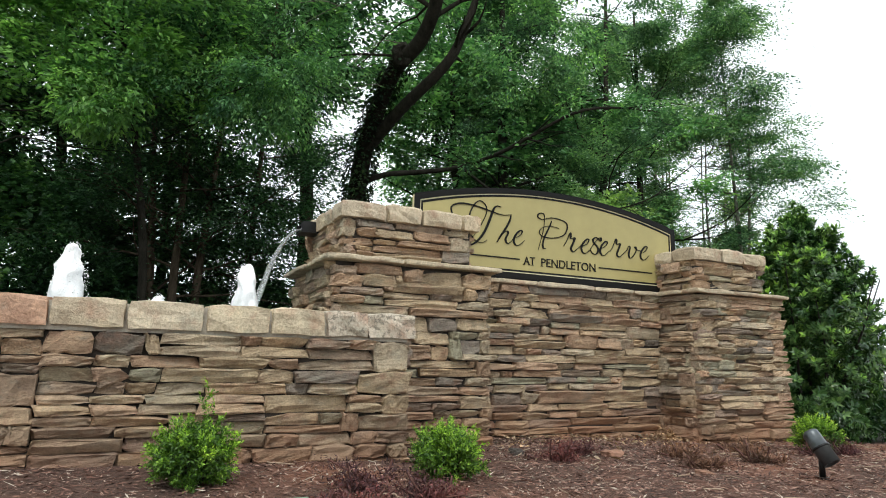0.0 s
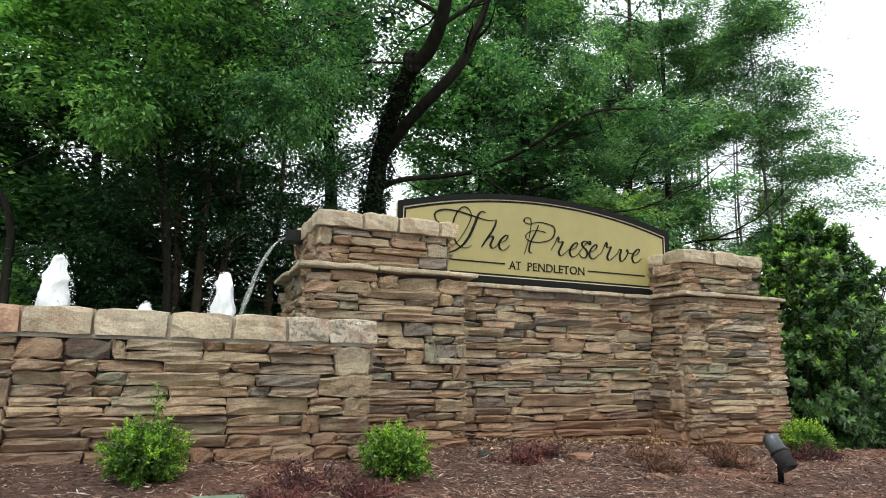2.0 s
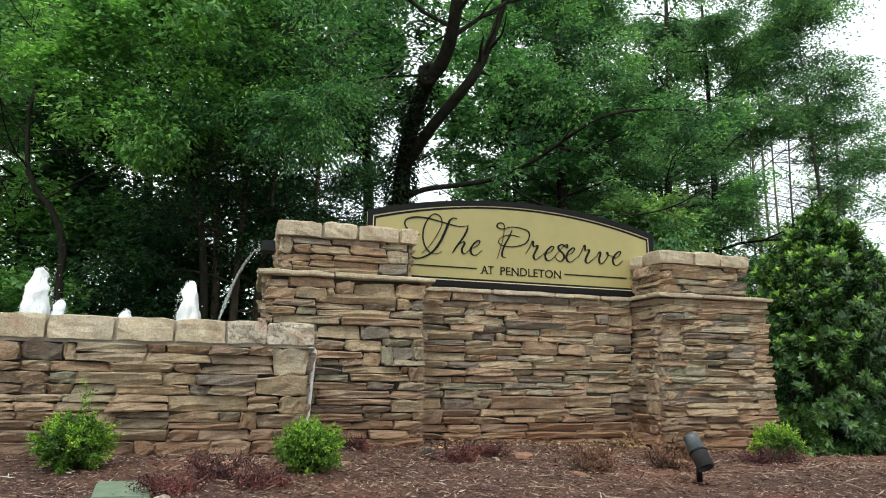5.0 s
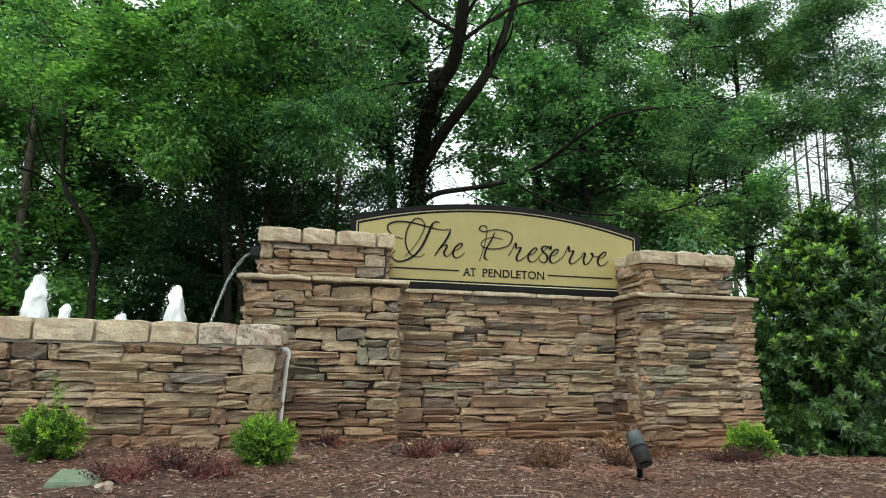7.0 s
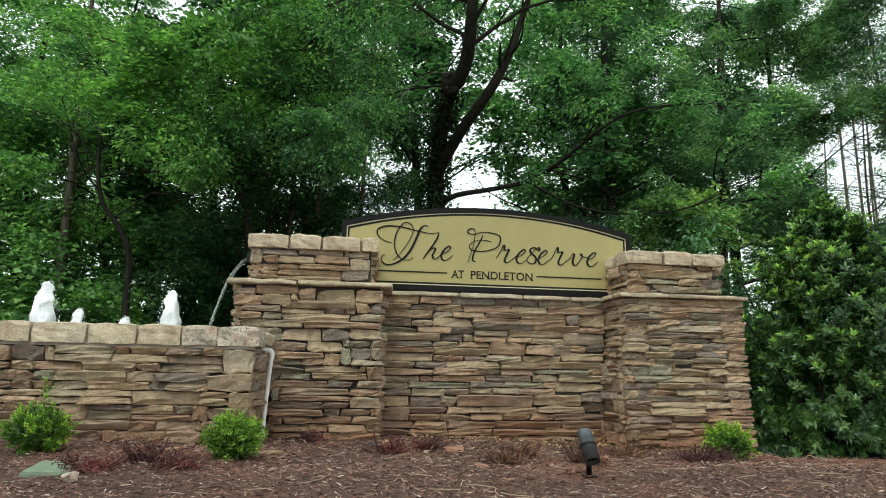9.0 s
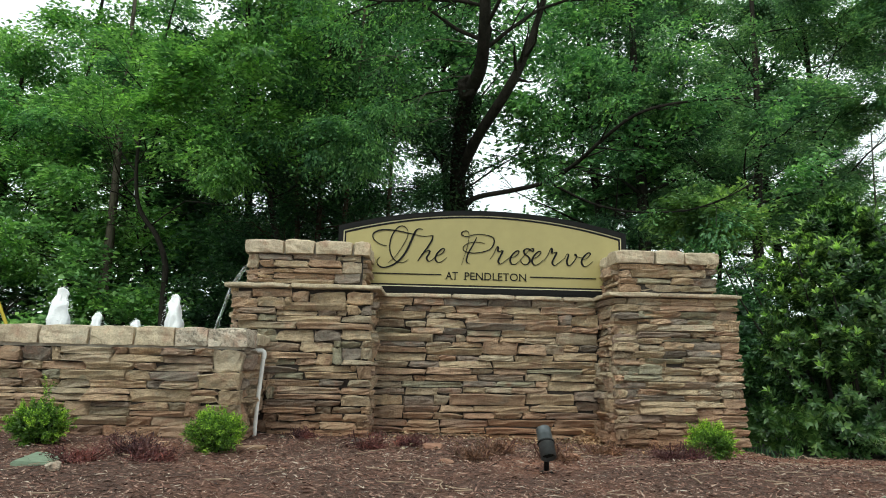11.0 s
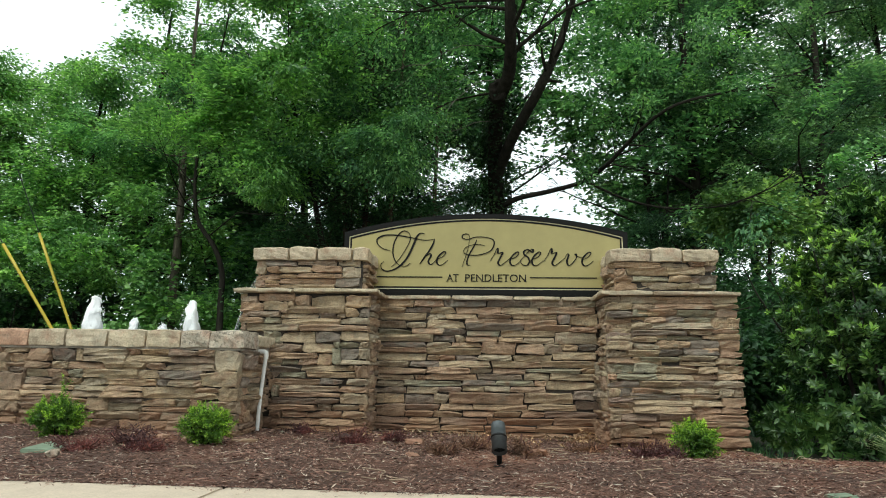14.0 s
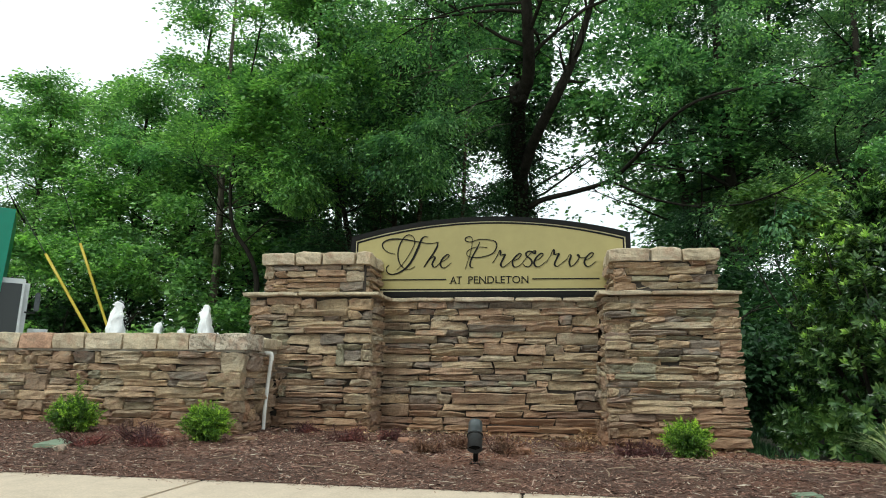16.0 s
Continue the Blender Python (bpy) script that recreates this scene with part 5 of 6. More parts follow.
cobble(-2.86, -2.72, 0.07, 0.06, 0.06, 3, M_PALE, "small pale stone lying in the mulch")
cobble(-2.62, -1.72, 0.09, 0.06, 0.04, 4, M_PINK, "small reddish stone in the mulch by the wall")
cobble(-0.58, -1.42, 0.15, 0.12, 0.06, 5, M_CLAY, "orange clod of clay among the mulch")
cobble(0.42, -1.9, 0.13, 0.11, 0.07, 6, M_CLAY, "reddish clod of clay in the mulch")
cobble(-0.5, -2.2, 0.11, 0.09, 0.035, 8, M_CLAY, "flat orange lump of clay in the mulch")
cobble(-1.2, -1.15, 0.12, 0.08, 0.05, 7, M_CORE, "dark stone in the mulch")

def sprays(rng, centres, outward, per, spread, flat=0.16):
    """Leaves gathered in flat drooping sprays round centres. Returns places, axes and ups."""
    n = len(centres) * per
    c = np.repeat(centres, per, 0)
    o = np.repeat(outward, per, 0)
    off = rng.normal(size=(n, 3)) * spread
    off[:, 2] *= flat
    along = rng.random((n, 1)) * spread * 1.6
    pos = c + off + o * along
    pos[:, 2] -= 0.35 * (off[:, 0] ** 2 + off[:, 1] ** 2) / spread
    axis = rng.normal(size=(n, 3)) * np.array([0.7, 0.7, 0.3]) + o * 0.7 + off / spread * 0.5 + np.array([0, 0, -0.35])
    up = rng.normal(size=(n, 3)) * 0.4 + np.array([0, 0, 1.0])
    return pos, axis, up


def limb(rng, start, heading, length, r0, bend=0.25, steps=6, droop=0.0):
    """Points and radii of one wandering limb."""
    p, d = Vector(start), Vector(heading).normalized()
    pts, rad = [p.copy()], [r0]
    for i in range(steps):
        d = (d + Vector(rng.normal(size=3)) * bend * 0.5 + Vector((0, 0, 0.08 - droop))).normalized()
        p = p + d * (length / steps)
        pts.append(p.copy())
        rad.append(max(0.006, r0 * (1 - 0.85 * (i + 1) / steps)))
    return pts, rad


def tree(name, label, trunk_pts, r0, limbs, leaves, mat, seed, reach=3.0, start=0.3, leaf=(0.12, 0.06), spread=0.23, bark=None, extra=(), droop=0.06, rise=(0.15, 0.8), clump=None, per=60, cut=None, gather=1.0, young=None):
    """A tree: tapered trunk, wandering limbs with twigs, leaf sprays along the twigs. extra: limbs with given points.
    clump: (centre, radii) of further leafy masses. cut(points): True where leaves may stay. gather: how far the sprays
    crowd into boughs with gaps between. young: (share, material) of fresh sprays on the outer boughs."""
    rng = np.random.default_rng(seed)
    t = thing(name, label, "tree")
    trunk = smooth_path(trunk_pts, 5)
    height = trunk[-1].z - trunk[0].z
    tr = [r0 * (1 - 0.8 * i / (len(trunk) - 1)) for i in range(len(trunk))]
    tr[0] *= 1.35
    wood, tips, dirs = [tube_data(trunk, tr, 10)], [], []

    def twig(pts, rad, count, size):
        for k in range(count):
            i = min(len(pts) - 1, 1 + int(rng.integers(0, len(pts) - 1)))
            run = (pts[i] - pts[i - 1]).normalized()
            side = run.cross(Vector((0, 0, 1)))
            side = side.normalized() if side.length > 0.2 else Vector((math.cos(k), math.sin(k), 0))
            d = (side * (1 if k % 2 else -1) * rng.uniform(0.5, 1.0) + run * rng.uniform(0.4, 0.9) + Vector((0, 0, rng.uniform(-0.2, 0.18)))).normalized()
            q, s = limb(rng, pts[i], d, size * rng.uniform(0.5, 1.0), max(0.008, rad[i] * 0.5), 0.35, 4, droop)
            wood.append(tube_data(q, s, 4, False))
            for j in (2, 3, 4):
                tips.append(q[j])
                dirs.append((q[j] - q[j - 1]).normalized())

    for k in range(limbs):
        f = start + (1 - start) * ((k + rng.random()) / limbs)
        i = min(len(trunk) - 2, int(f * (len(trunk) - 1)))
        a = k * 2.4 + rng.uniform(-0.5, 0.5)
        d = Vector((math.cos(a), math.sin(a), rng.uniform(*rise)))
        length = reach * (1.15 - 0.7 * (f - start) / (1.001 - start)) * rng.uniform(0.75, 1.15)
        q, s = limb(rng, trunk[i], d, length, max(0.02, tr[i] * 0.36), 0.3, 6, droop)
        wood.append(tube_data(q, s, 6, False))
        twig(q, s, 7, length * 0.42)
    for pts, ra in extra:
        q = smooth_path(pts, 4)
        s = [ra * (1 - 0.75 * i / (len(q) - 1)) for i in range(len(q))]
        wood.append(tube_data(q, s, 8, False))
        twig(q[len(q) // 3:], s[len(q) // 3:], 12, 1.2)
    if clump:
        for c, rad, count in clump:
            u = rng.normal(size=(count, 3))
            u /= np.linalg.norm(u, axis=1, keepdims=True)
            pts = np.array(c) + u * np.array(rad) * (rng.random((count, 1)) ** 0.4)
            tips += [Vector(p) for p in pts]
            dirs += [Vector(p) for p in u]
    part("trunk", mesh_from("trunk", *merged(wood), bark or M_BARK, True), t)
    centres, outward = np.array([tuple(p) for p in tips]), np.array([tuple(d) for d in dirs])
    count = max(1, leaves // per)
    shift = Vector((seed * 1.7, seed * 0.6, seed * 0.3))
    crowd = np.array([noise.noise(Vector((c[0] * 0.62, c[1] * 0.62, c[2] * 0.95)) + shift) for c in centres])
    crowd = np.clip(0.42 + 1.7 * gather * crowd, 0.05, 1.2) ** 1.6
    pick = rng.choice(len(centres), count, p=crowd / crowd.sum())
    pos, axis, up = sprays(rng, centres[pick] + rng.normal(size=(count, 3)) * np.array([0.13, 0.13, 0.05]), outward[pick], per, spread)
    size = rng.uniform(0.7, 1.25, len(pos))
    fresh = np.repeat(np.arange(count) < (young[0] if young else 0) * count, per)
    keep = cut(pos) if cut is not None else np.ones(len(pos), bool)
    for part_name, which, leaf_mat in (("crown", keep & ~fresh, mat), ("young_sprays", keep & fresh, young[1] if young else mat)):
        if which.any():
            part(part_name, leaf_mesh(part_name, pos[which], axis[which], up[which], leaf[0] * size[which], leaf[1] * size[which], leaf_mat), t, "yellow-green young sprays" if leaf_mat is not mat else "")
    return t


FORK = (1.05, 7.75)  # the patch of sky between the fork's two stems, placed from the camera's view


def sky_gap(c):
    """Clear of a sky opening beside the ivy-clad trunk, fitted to the camera's view and so widening towards the far
    side of the wood, and of leaves before the bare grey bole.
    """
    # x and z as seen from a point on the camera's path
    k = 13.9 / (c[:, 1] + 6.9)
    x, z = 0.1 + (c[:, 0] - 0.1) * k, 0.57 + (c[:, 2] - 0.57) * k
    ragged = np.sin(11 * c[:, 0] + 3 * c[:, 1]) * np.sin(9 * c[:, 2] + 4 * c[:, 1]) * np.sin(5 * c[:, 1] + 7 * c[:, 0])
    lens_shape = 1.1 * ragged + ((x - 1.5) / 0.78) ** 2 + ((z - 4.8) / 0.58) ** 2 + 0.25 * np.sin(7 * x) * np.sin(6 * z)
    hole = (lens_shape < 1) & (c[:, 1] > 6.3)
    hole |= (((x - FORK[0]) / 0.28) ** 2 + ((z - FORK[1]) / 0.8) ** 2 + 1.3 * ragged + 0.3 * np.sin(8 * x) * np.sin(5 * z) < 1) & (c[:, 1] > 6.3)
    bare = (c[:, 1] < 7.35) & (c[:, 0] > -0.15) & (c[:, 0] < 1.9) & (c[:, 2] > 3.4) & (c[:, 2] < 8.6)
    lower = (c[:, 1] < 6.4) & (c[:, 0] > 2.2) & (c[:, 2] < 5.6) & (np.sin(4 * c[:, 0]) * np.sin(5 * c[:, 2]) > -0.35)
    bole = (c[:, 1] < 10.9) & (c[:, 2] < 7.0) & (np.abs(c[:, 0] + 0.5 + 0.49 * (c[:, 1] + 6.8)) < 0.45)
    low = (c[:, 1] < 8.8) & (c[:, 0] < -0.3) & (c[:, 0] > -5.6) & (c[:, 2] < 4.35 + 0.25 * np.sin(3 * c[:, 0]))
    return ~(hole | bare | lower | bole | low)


def airy_edge(c):
    """Thins the outer edge of the wood to fit the camera's view, so pale trunks stand against the sky, with ragged
    boughs across it.
    """
    k = 19.3 / (c[:, 1] + 6.3)
    x, z = -1.9 + (c[:, 0] - -1.9) * k, 0.6 + (c[:, 2] - 0.6) * k
    ragged = np.sin(3.1 * c[:, 0] + 1.3 * c[:, 1]) * np.sin(4.3 * c[:, 2] + 1.7 * c[:, 1]) + 0.6 * np.sin(7.7 * c[:, 0]) * np.sin(8.9 * c[:, 2])
    return ((x - 16.1) / 1.9) ** 2 + ((z - 8.2) / 2.3) ** 2 + 0.75 * ragged > 1


def bare_boles(c):
    """Clear of the lower boles at the left edge of the wood."""
    left = (c[:, 1] < 11.3) & (c[:, 0] < -5.4) & (c[:, 2] < 5.4 + 0.5 * np.sin(2.3 * c[:, 0]))
    low = (c[:, 1] < 8.8) & (c[:, 0] > -5.6) & (c[:, 2] < 4.35 + 0.25 * np.sin(3 * c[:, 0]))
    return ~(left | low)


# the ivy-clad tree behind the sign, forked, with a long low branch
BOLE = [(0.27, 8.2, -0.2), (0.27, 8.0, 2.5), (0.26, 7.6, 4.5), (0.2, 6.75, 5.4), (0.24, 5.6, 6.2), (0.46, 4.75, 6.55), (0.46, 4.0, 7.2), (0.4, 3.6, 8.4), (0.3, 3.4, 10.5), (0.3, 3.4, 13.0)]
main = tree("tree", "tall forked leaning tree with an ivy-clad trunk and long low branch", BOLE, 0.24, 18, 50000, M_LEAF, 101,
            reach=3.9, start=0.6, leaf=(0.1, 0.046), rise=(0.05, 0.7), extra=[
                ([(0.3, 5.3, 6.4), (-0.8, 5.6, 6.3), (-1.9, 5.7, 5.7), (-3.0, 5.7, 5.0)], 0.025),
                ([(0.4, 3.9, 7.6), (-0.9, 4.6, 8.0), (-2.2, 5.2, 7.9), (-3.4, 5.6, 7.3)], 0.03),
                ([(0.25, 7.0, 5.1), (0.55, 6.04, 5.62), (1.05, 5.0, 6.25), (1.36, 4.9, 6.9), (1.6, 4.9, 7.6), (1.95, 4.8, 8.8), (2.5, 4.7, 10.8)], 0.135),
                ([(0.3, 7.5, 4.45), (0.7, 7.1, 4.6), (1.45, 6.9, 4.72), (2.15, 6.4, 4.8), (2.5, 5.3, 4.86), (2.75, 4.5, 5.02), (3.2, 3.85, 5.3), (3.9, 3.6, 5.46), (5.0, 3.5, 5.55)], 0.066),
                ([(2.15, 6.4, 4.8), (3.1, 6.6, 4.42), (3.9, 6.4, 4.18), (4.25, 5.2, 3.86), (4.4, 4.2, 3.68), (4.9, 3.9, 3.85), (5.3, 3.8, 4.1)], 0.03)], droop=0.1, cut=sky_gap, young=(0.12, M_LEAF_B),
            clump=[((-2.4, 6.0, 6.3), (2.0, 1.5, 1.6), 90), ((3.8, 6.2, 8.2), (2.2, 1.6, 1.6), 60), ((-1.4, 5.6, 8.2), (2.2, 1.4, 1.4), 70)])
burl = bmesh.new()
bmesh.ops.create_icosphere(burl, subdivisions=3, radius=0.17)
for v in burl.verts:
    v.co.x *= 1.15
    v.co.z *= 1.3
    v.co += noise.noise_vector(v.co * 7) * 0.12
part("burl", bm_mesh("burl", burl, M_BARK, True), main, "knobbly burl on the trunk", pose(0.24, 5.25, 6.37))
for pts in ([(0.2, 5.2, 6.6), (-0.2, 5.1, 6.5), (-0.6, 5.0, 6.1), (-1.05, 4.9, 5.7)], [(0.2, 5.9, 6.0), (-0.2, 5.6, 5.85), (-0.6, 5.4, 5.6), (-1.0, 5.3, 5.5)], [(0.3, 4.6, 7.0), (-0.5, 4.5, 7.0), (-1.2, 4.5, 6.6), (-1.8, 4.5, 6.1)],
            [(-0.6, 5.0, 6.1), (-0.75, 4.9, 5.85), (-0.8, 4.9, 5.55)], [(-1.2, 4.5, 6.6), (-1.5, 4.4, 6.55), (-1.9, 4.4, 6.4)]):
    q = smooth_path(pts, 5)
    part("bare_twig", mesh_from("bare_twig", *tube_data(q, [0.012 * (1 - 0.7 * i / len(q)) for i in range(len(q))], 5, False)[:2], M_BARK_P, True), main, "thin grey leafless twig")
irng = np.random.default_rng(7)
na = 5200
ang, hh = irng.uniform(0, 6.283, na), irng.random(na) ** 1.1 * 6.1 + 0.2
rr = 0.2 + irng.random(na) * 0.12 + 0.04 * np.sin(3 * hh)
bole = np.array(smooth_path(BOLE, 5))
ipos = np.stack([np.interp(hh, bole[:, 2], bole[:, 0]) + rr * np.cos(ang), np.interp(hh, bole[:, 2], bole[:, 1]) + rr * np.sin(ang), hh], 1)
iax = np.stack([np.cos(ang), np.sin(ang), -0.9 + 0 * ang], 1) + irng.normal(size=(na, 3)) * 0.4
part("ivy", leaf_mesh("ivy", ipos, iax, np.stack([np.cos(ang), np.sin(ang), 0.6 + 0 * ang], 1), irng.uniform(0.06, 0.11, na), irng.uniform(0.05, 0.085, na), M_IVY), main, "dark glossy ivy leaves")

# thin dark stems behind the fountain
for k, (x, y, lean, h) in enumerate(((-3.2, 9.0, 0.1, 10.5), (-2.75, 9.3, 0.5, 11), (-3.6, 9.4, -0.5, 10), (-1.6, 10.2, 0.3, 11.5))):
    tree("tree", "slender dark-stemmed tree with small leaves coloured as in shade", [(x, y, -0.2), (x + 0.1 * lean, y, 2.5), (x + 0.5 * lean, y - 0.1, 5.5), (x + lean, y - 0.2, h)],
         0.12, 14, 15000, M_LEAF_SHADE, 200 + k, reach=2.6, start=0.3, leaf=(0.095, 0.05), spread=0.3, bark=M_BARK_B)

# the curved young tree and its leafy neighbours
tree("tree", "slim young tree with a curved trunk and bright leaves", [(-6.38, 8, -0.2), (-6.46, 8, 2.2), (-6.5, 8, 3.0), (-6.76, 8, 3.65), (-7.2, 8, 4.25), (-7.38, 8, 5.0), (-7.4, 8, 6.2), (-7.0, 7.8, 8.5), (-6.6, 7.6, 11.0)],
     0.085, 12, 24000, M_LEAF_B, 301, reach=3.0, start=0.42, leaf=(0.12, 0.058), cut=bare_boles, young=(0.3, M_VINE), clump=[((-4.9, 5.9, 5.1), (1.5, 1.0, 0.9), 70), ((-3.8, 6.2, 6.6), (1.4, 1.0, 1.0), 50)])
tree("tree", "tall straight grey-barked tree at the wood's edge", [(-9.3, 11.0, -0.2), (-9.25, 11.0, 4.0), (-9.35, 11.0, 8), (-9.4, 11.0, 13.5)], 0.17, 14, 22000, M_LEAF, 302, reach=3.0, start=0.46, bark=M_BARK_G, leaf=(0.12, 0.06), cut=bare_boles)
tree("tree", "leafy tree with fresh green foliage at the wood's edge", [(-3.7, 8.4, -0.2), (-3.8, 8.1, 2.5), (-4.2, 7.4, 5), (-4.7, 6.8, 7.5), (-4.6, 6.5, 10.5)], 0.1, 11, 26000, M_LEAF_B, 303, reach=2.7, start=0.45, cut=bare_boles, leaf=(0.14, 0.066), bark=M_BARK, young=(0.35, M_VINE))

# right-hand edge of the wood
tree("tree", "broad leafy tree with light drooping outer branches", [(9.0, 10.2, -0.2), (8.9, 10.1, 4), (9.1, 9.9, 8), (9.2, 9.8, 14)], 0.2, 18, 66000, M_LEAF_HAZE, 401, cut=airy_edge, reach=4.4, start=0.3, leaf=(0.105, 0.055), spread=0.24, gather=0.8)
tree("tree", "broad leafy tree with light drooping outer branches", [(11.8, 11.5, -0.2), (11.8, 11.4, 4), (11.7, 11.2, 8), (11.5, 11.0, 13.5)], 0.2, 18, 64000, M_LEAF_HAZE, 402, cut=airy_edge, reach=4.5, start=0.38, leaf=(0.105, 0.055), spread=0.24, gather=0.75)
tree("tree", "dark feathery cedar among the broadleaf trees", [(6.0, 11.2, -0.2), (6.1, 11.2, 5), (6.0, 11.2, 10), (6.1, 11.2, 16)], 0.24, 34, 50000, M_LEAF_C, 403, reach=3.2, start=0.14, leaf=(0.11, 0.022), droop=0.14, rise=(-0.1, 0.35))
tree("tree", "bushy tree hung with pale broad leaves", [(5.7, 6.6, -0.2), (5.8, 6.5, 1.5), (5.9, 6.4, 3), (6.0, 6.3, 4.2)], 0.09, 10, 17000, M_BUSH, 404, reach=1.0, start=0.25, leaf=(0.115, 0.07), spread=0.18, clump=[((6.0, 6.2, 3.7), (1.0, 0.8, 0.85), 150), ((5.4, 6.3, 4.1), (0.5, 0.5, 0.35), 30)])
tree("tree", "tall light tree with drooping airy outer twigs", [(13.5, 8.8, -0.2), (13.6, 8.8, 4), (13.4, 8.8, 8), (13.3, 8.9, 13.0)], 0.09, 30, 52000, M_LEAF_HAZE, 405, cut=airy_edge, reach=2.2, start=0.45, leaf=(0.1, 0.05), spread=0.26, gather=0.5, bark=M_BARK_P, droop=0.13,
     clump=[((12.6, 9.2, 7.4), (1.7, 1.4, 2.2), 130)], extra=[([(13.6, 8.8, 0.5), (14.0, 8.9, 3.5), (14.5, 9.0, 7.0), (14.7, 9.0, 10.0)], 0.07)])
for k, (x, y, h) in enumerate(((14.3, 10.6, 9.5), (16.0, 12.3, 10.5), (15.2, 13.4, 10.0), (17.6, 12.6, 9.0))):
    tree("tree", "slim pale-trunked young tree with thin airy foliage", [(x, y, -0.2), (x + 0.15, y, 3), (x - 0.1, y, 6), (x + 0.1, y, h)], 0.075, 13, 9000, M_BUSH, 440 + k, cut=airy_edge, reach=2.0, start=0.3, leaf=(0.13, 0.06), bark=M_BARK_P)
for k, (x, y, h) in enumerate(((25.1, 23.9, 22), (28.3, 26.5, 24), (20.5, 24, 15), (31.5, 29, 21))):
    tree("pine_tree", "far slim pine with a bare trunk", [(x, y, -0.2), (x + 0.1, y, 6), (x - 0.1, y, 11), (x, y, h)], 0.17, 9, 12000, M_LEAF_C, 420 + k, reach=2.6, start=0.62, leaf=(0.16, 0.04), bark=M_BARK_G, cut=airy_edge)

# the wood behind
FILL = ((-6.0, 12.5, 13.0, M_LEAF_SHADE), (-11.6, 13.2, 13.5, M_LEAF_B), (-14.0, 13.5, 11.0, M_VINE), (-18.5, 14.0, 11.5, M_VINE), (-23.0, 16.0, 12.0, M_VINE), (-11.5, 16.5, 12.0, M_VINE), (-3.5, 14.5, 13.5, M_LEAF_SHADE),
        (0.2, 13.2, 14.5, M_LEAF_SHADE), (0.15, 12.4, 14.5, M_LEAF), (5.0, 12.4, 14.0, M_LEAF), (6.8, 17.5, 15.5, M_LEAF), (9.2, 15.5, 16.0, M_LEAF_SHADE), (6.6, 14.2, 15.0, M_LEAF_HAZE), (12.2, 14.8, 14.5, M_LEAF_HAZE), (13.5, 17.0, 14.0, M_LEAF), (-12.0, 18.0, 14.0, M_LEAF), (-8.7, 12.0, 9.0, M_VINE), (-4.8, 12.8, 10.0, M_LEAF_SHADE), (-16.2, 17.0, 12.0, M_VINE), (-20.5, 18.0, 12.5, M_VINE))
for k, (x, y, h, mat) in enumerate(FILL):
    tree("tree", {"mid_green_leaf": "woodland tree with mid-green foliage", "hazy_green_leaf": "woodland tree with haze put in its grey-green leaf colour", "bright_green_leaf": "woodland tree with fresh yellow-green foliage", "lit_fresh_leaf": "woodland tree with fresh green foliage, lightened as if in open light", "shade_green_leaf": "woodland tree with shade put in its dark leaf colour"}[mat.name],
         [(x, y, -0.2), (x + 0.2, y, h * 0.3), (x - 0.1, y + 0.1, h * 0.65), (x + 0.1, y, h)], 0.19, 16, 9500 if mat is M_LEAF_HAZE else 11000 if -1 < x < 5 else 15000 if x > -8 else 20000, mat, 500 + k, reach=3.7, start=0.5 if -4 < x < 3 else 0.42 if x > 8.5 else 0.14 if mat is M_LEAF_SHADE else 0.36 if mat is M_VINE and -15 < x < -9 else 0.22, leaf=(0.21, 0.115) if x > -8 else (0.165, 0.088), spread=0.36, cut=airy_edge if x > 8 else sky_gap, gather=0.6)

# the understorey that closes the wood, all but one with shade in its leaf colour
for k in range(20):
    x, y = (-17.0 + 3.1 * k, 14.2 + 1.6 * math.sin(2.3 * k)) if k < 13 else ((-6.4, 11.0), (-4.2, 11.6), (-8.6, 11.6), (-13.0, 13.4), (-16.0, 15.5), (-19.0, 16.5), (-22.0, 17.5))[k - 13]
    tree("shrub", "understorey thicket far in the wood", [(x, y, -0.2), (x, y, 0.8), (x + 0.1, y, 1.6), (x, y, 2.4)], 0.05, 7, 5200, M_VINE if k == 15 else M_LEAF_SHADE, 560 + k, reach=1.5, start=0.2, leaf=(0.22, 0.15), spread=0.35,
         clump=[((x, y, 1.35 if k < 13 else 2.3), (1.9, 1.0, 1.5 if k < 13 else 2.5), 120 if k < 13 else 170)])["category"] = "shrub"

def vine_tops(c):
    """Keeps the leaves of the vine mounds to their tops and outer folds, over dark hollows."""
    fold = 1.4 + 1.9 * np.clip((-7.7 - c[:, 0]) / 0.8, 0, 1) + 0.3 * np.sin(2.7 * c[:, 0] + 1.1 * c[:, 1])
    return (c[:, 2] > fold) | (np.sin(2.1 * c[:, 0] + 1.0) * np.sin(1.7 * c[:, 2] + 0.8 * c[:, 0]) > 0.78)


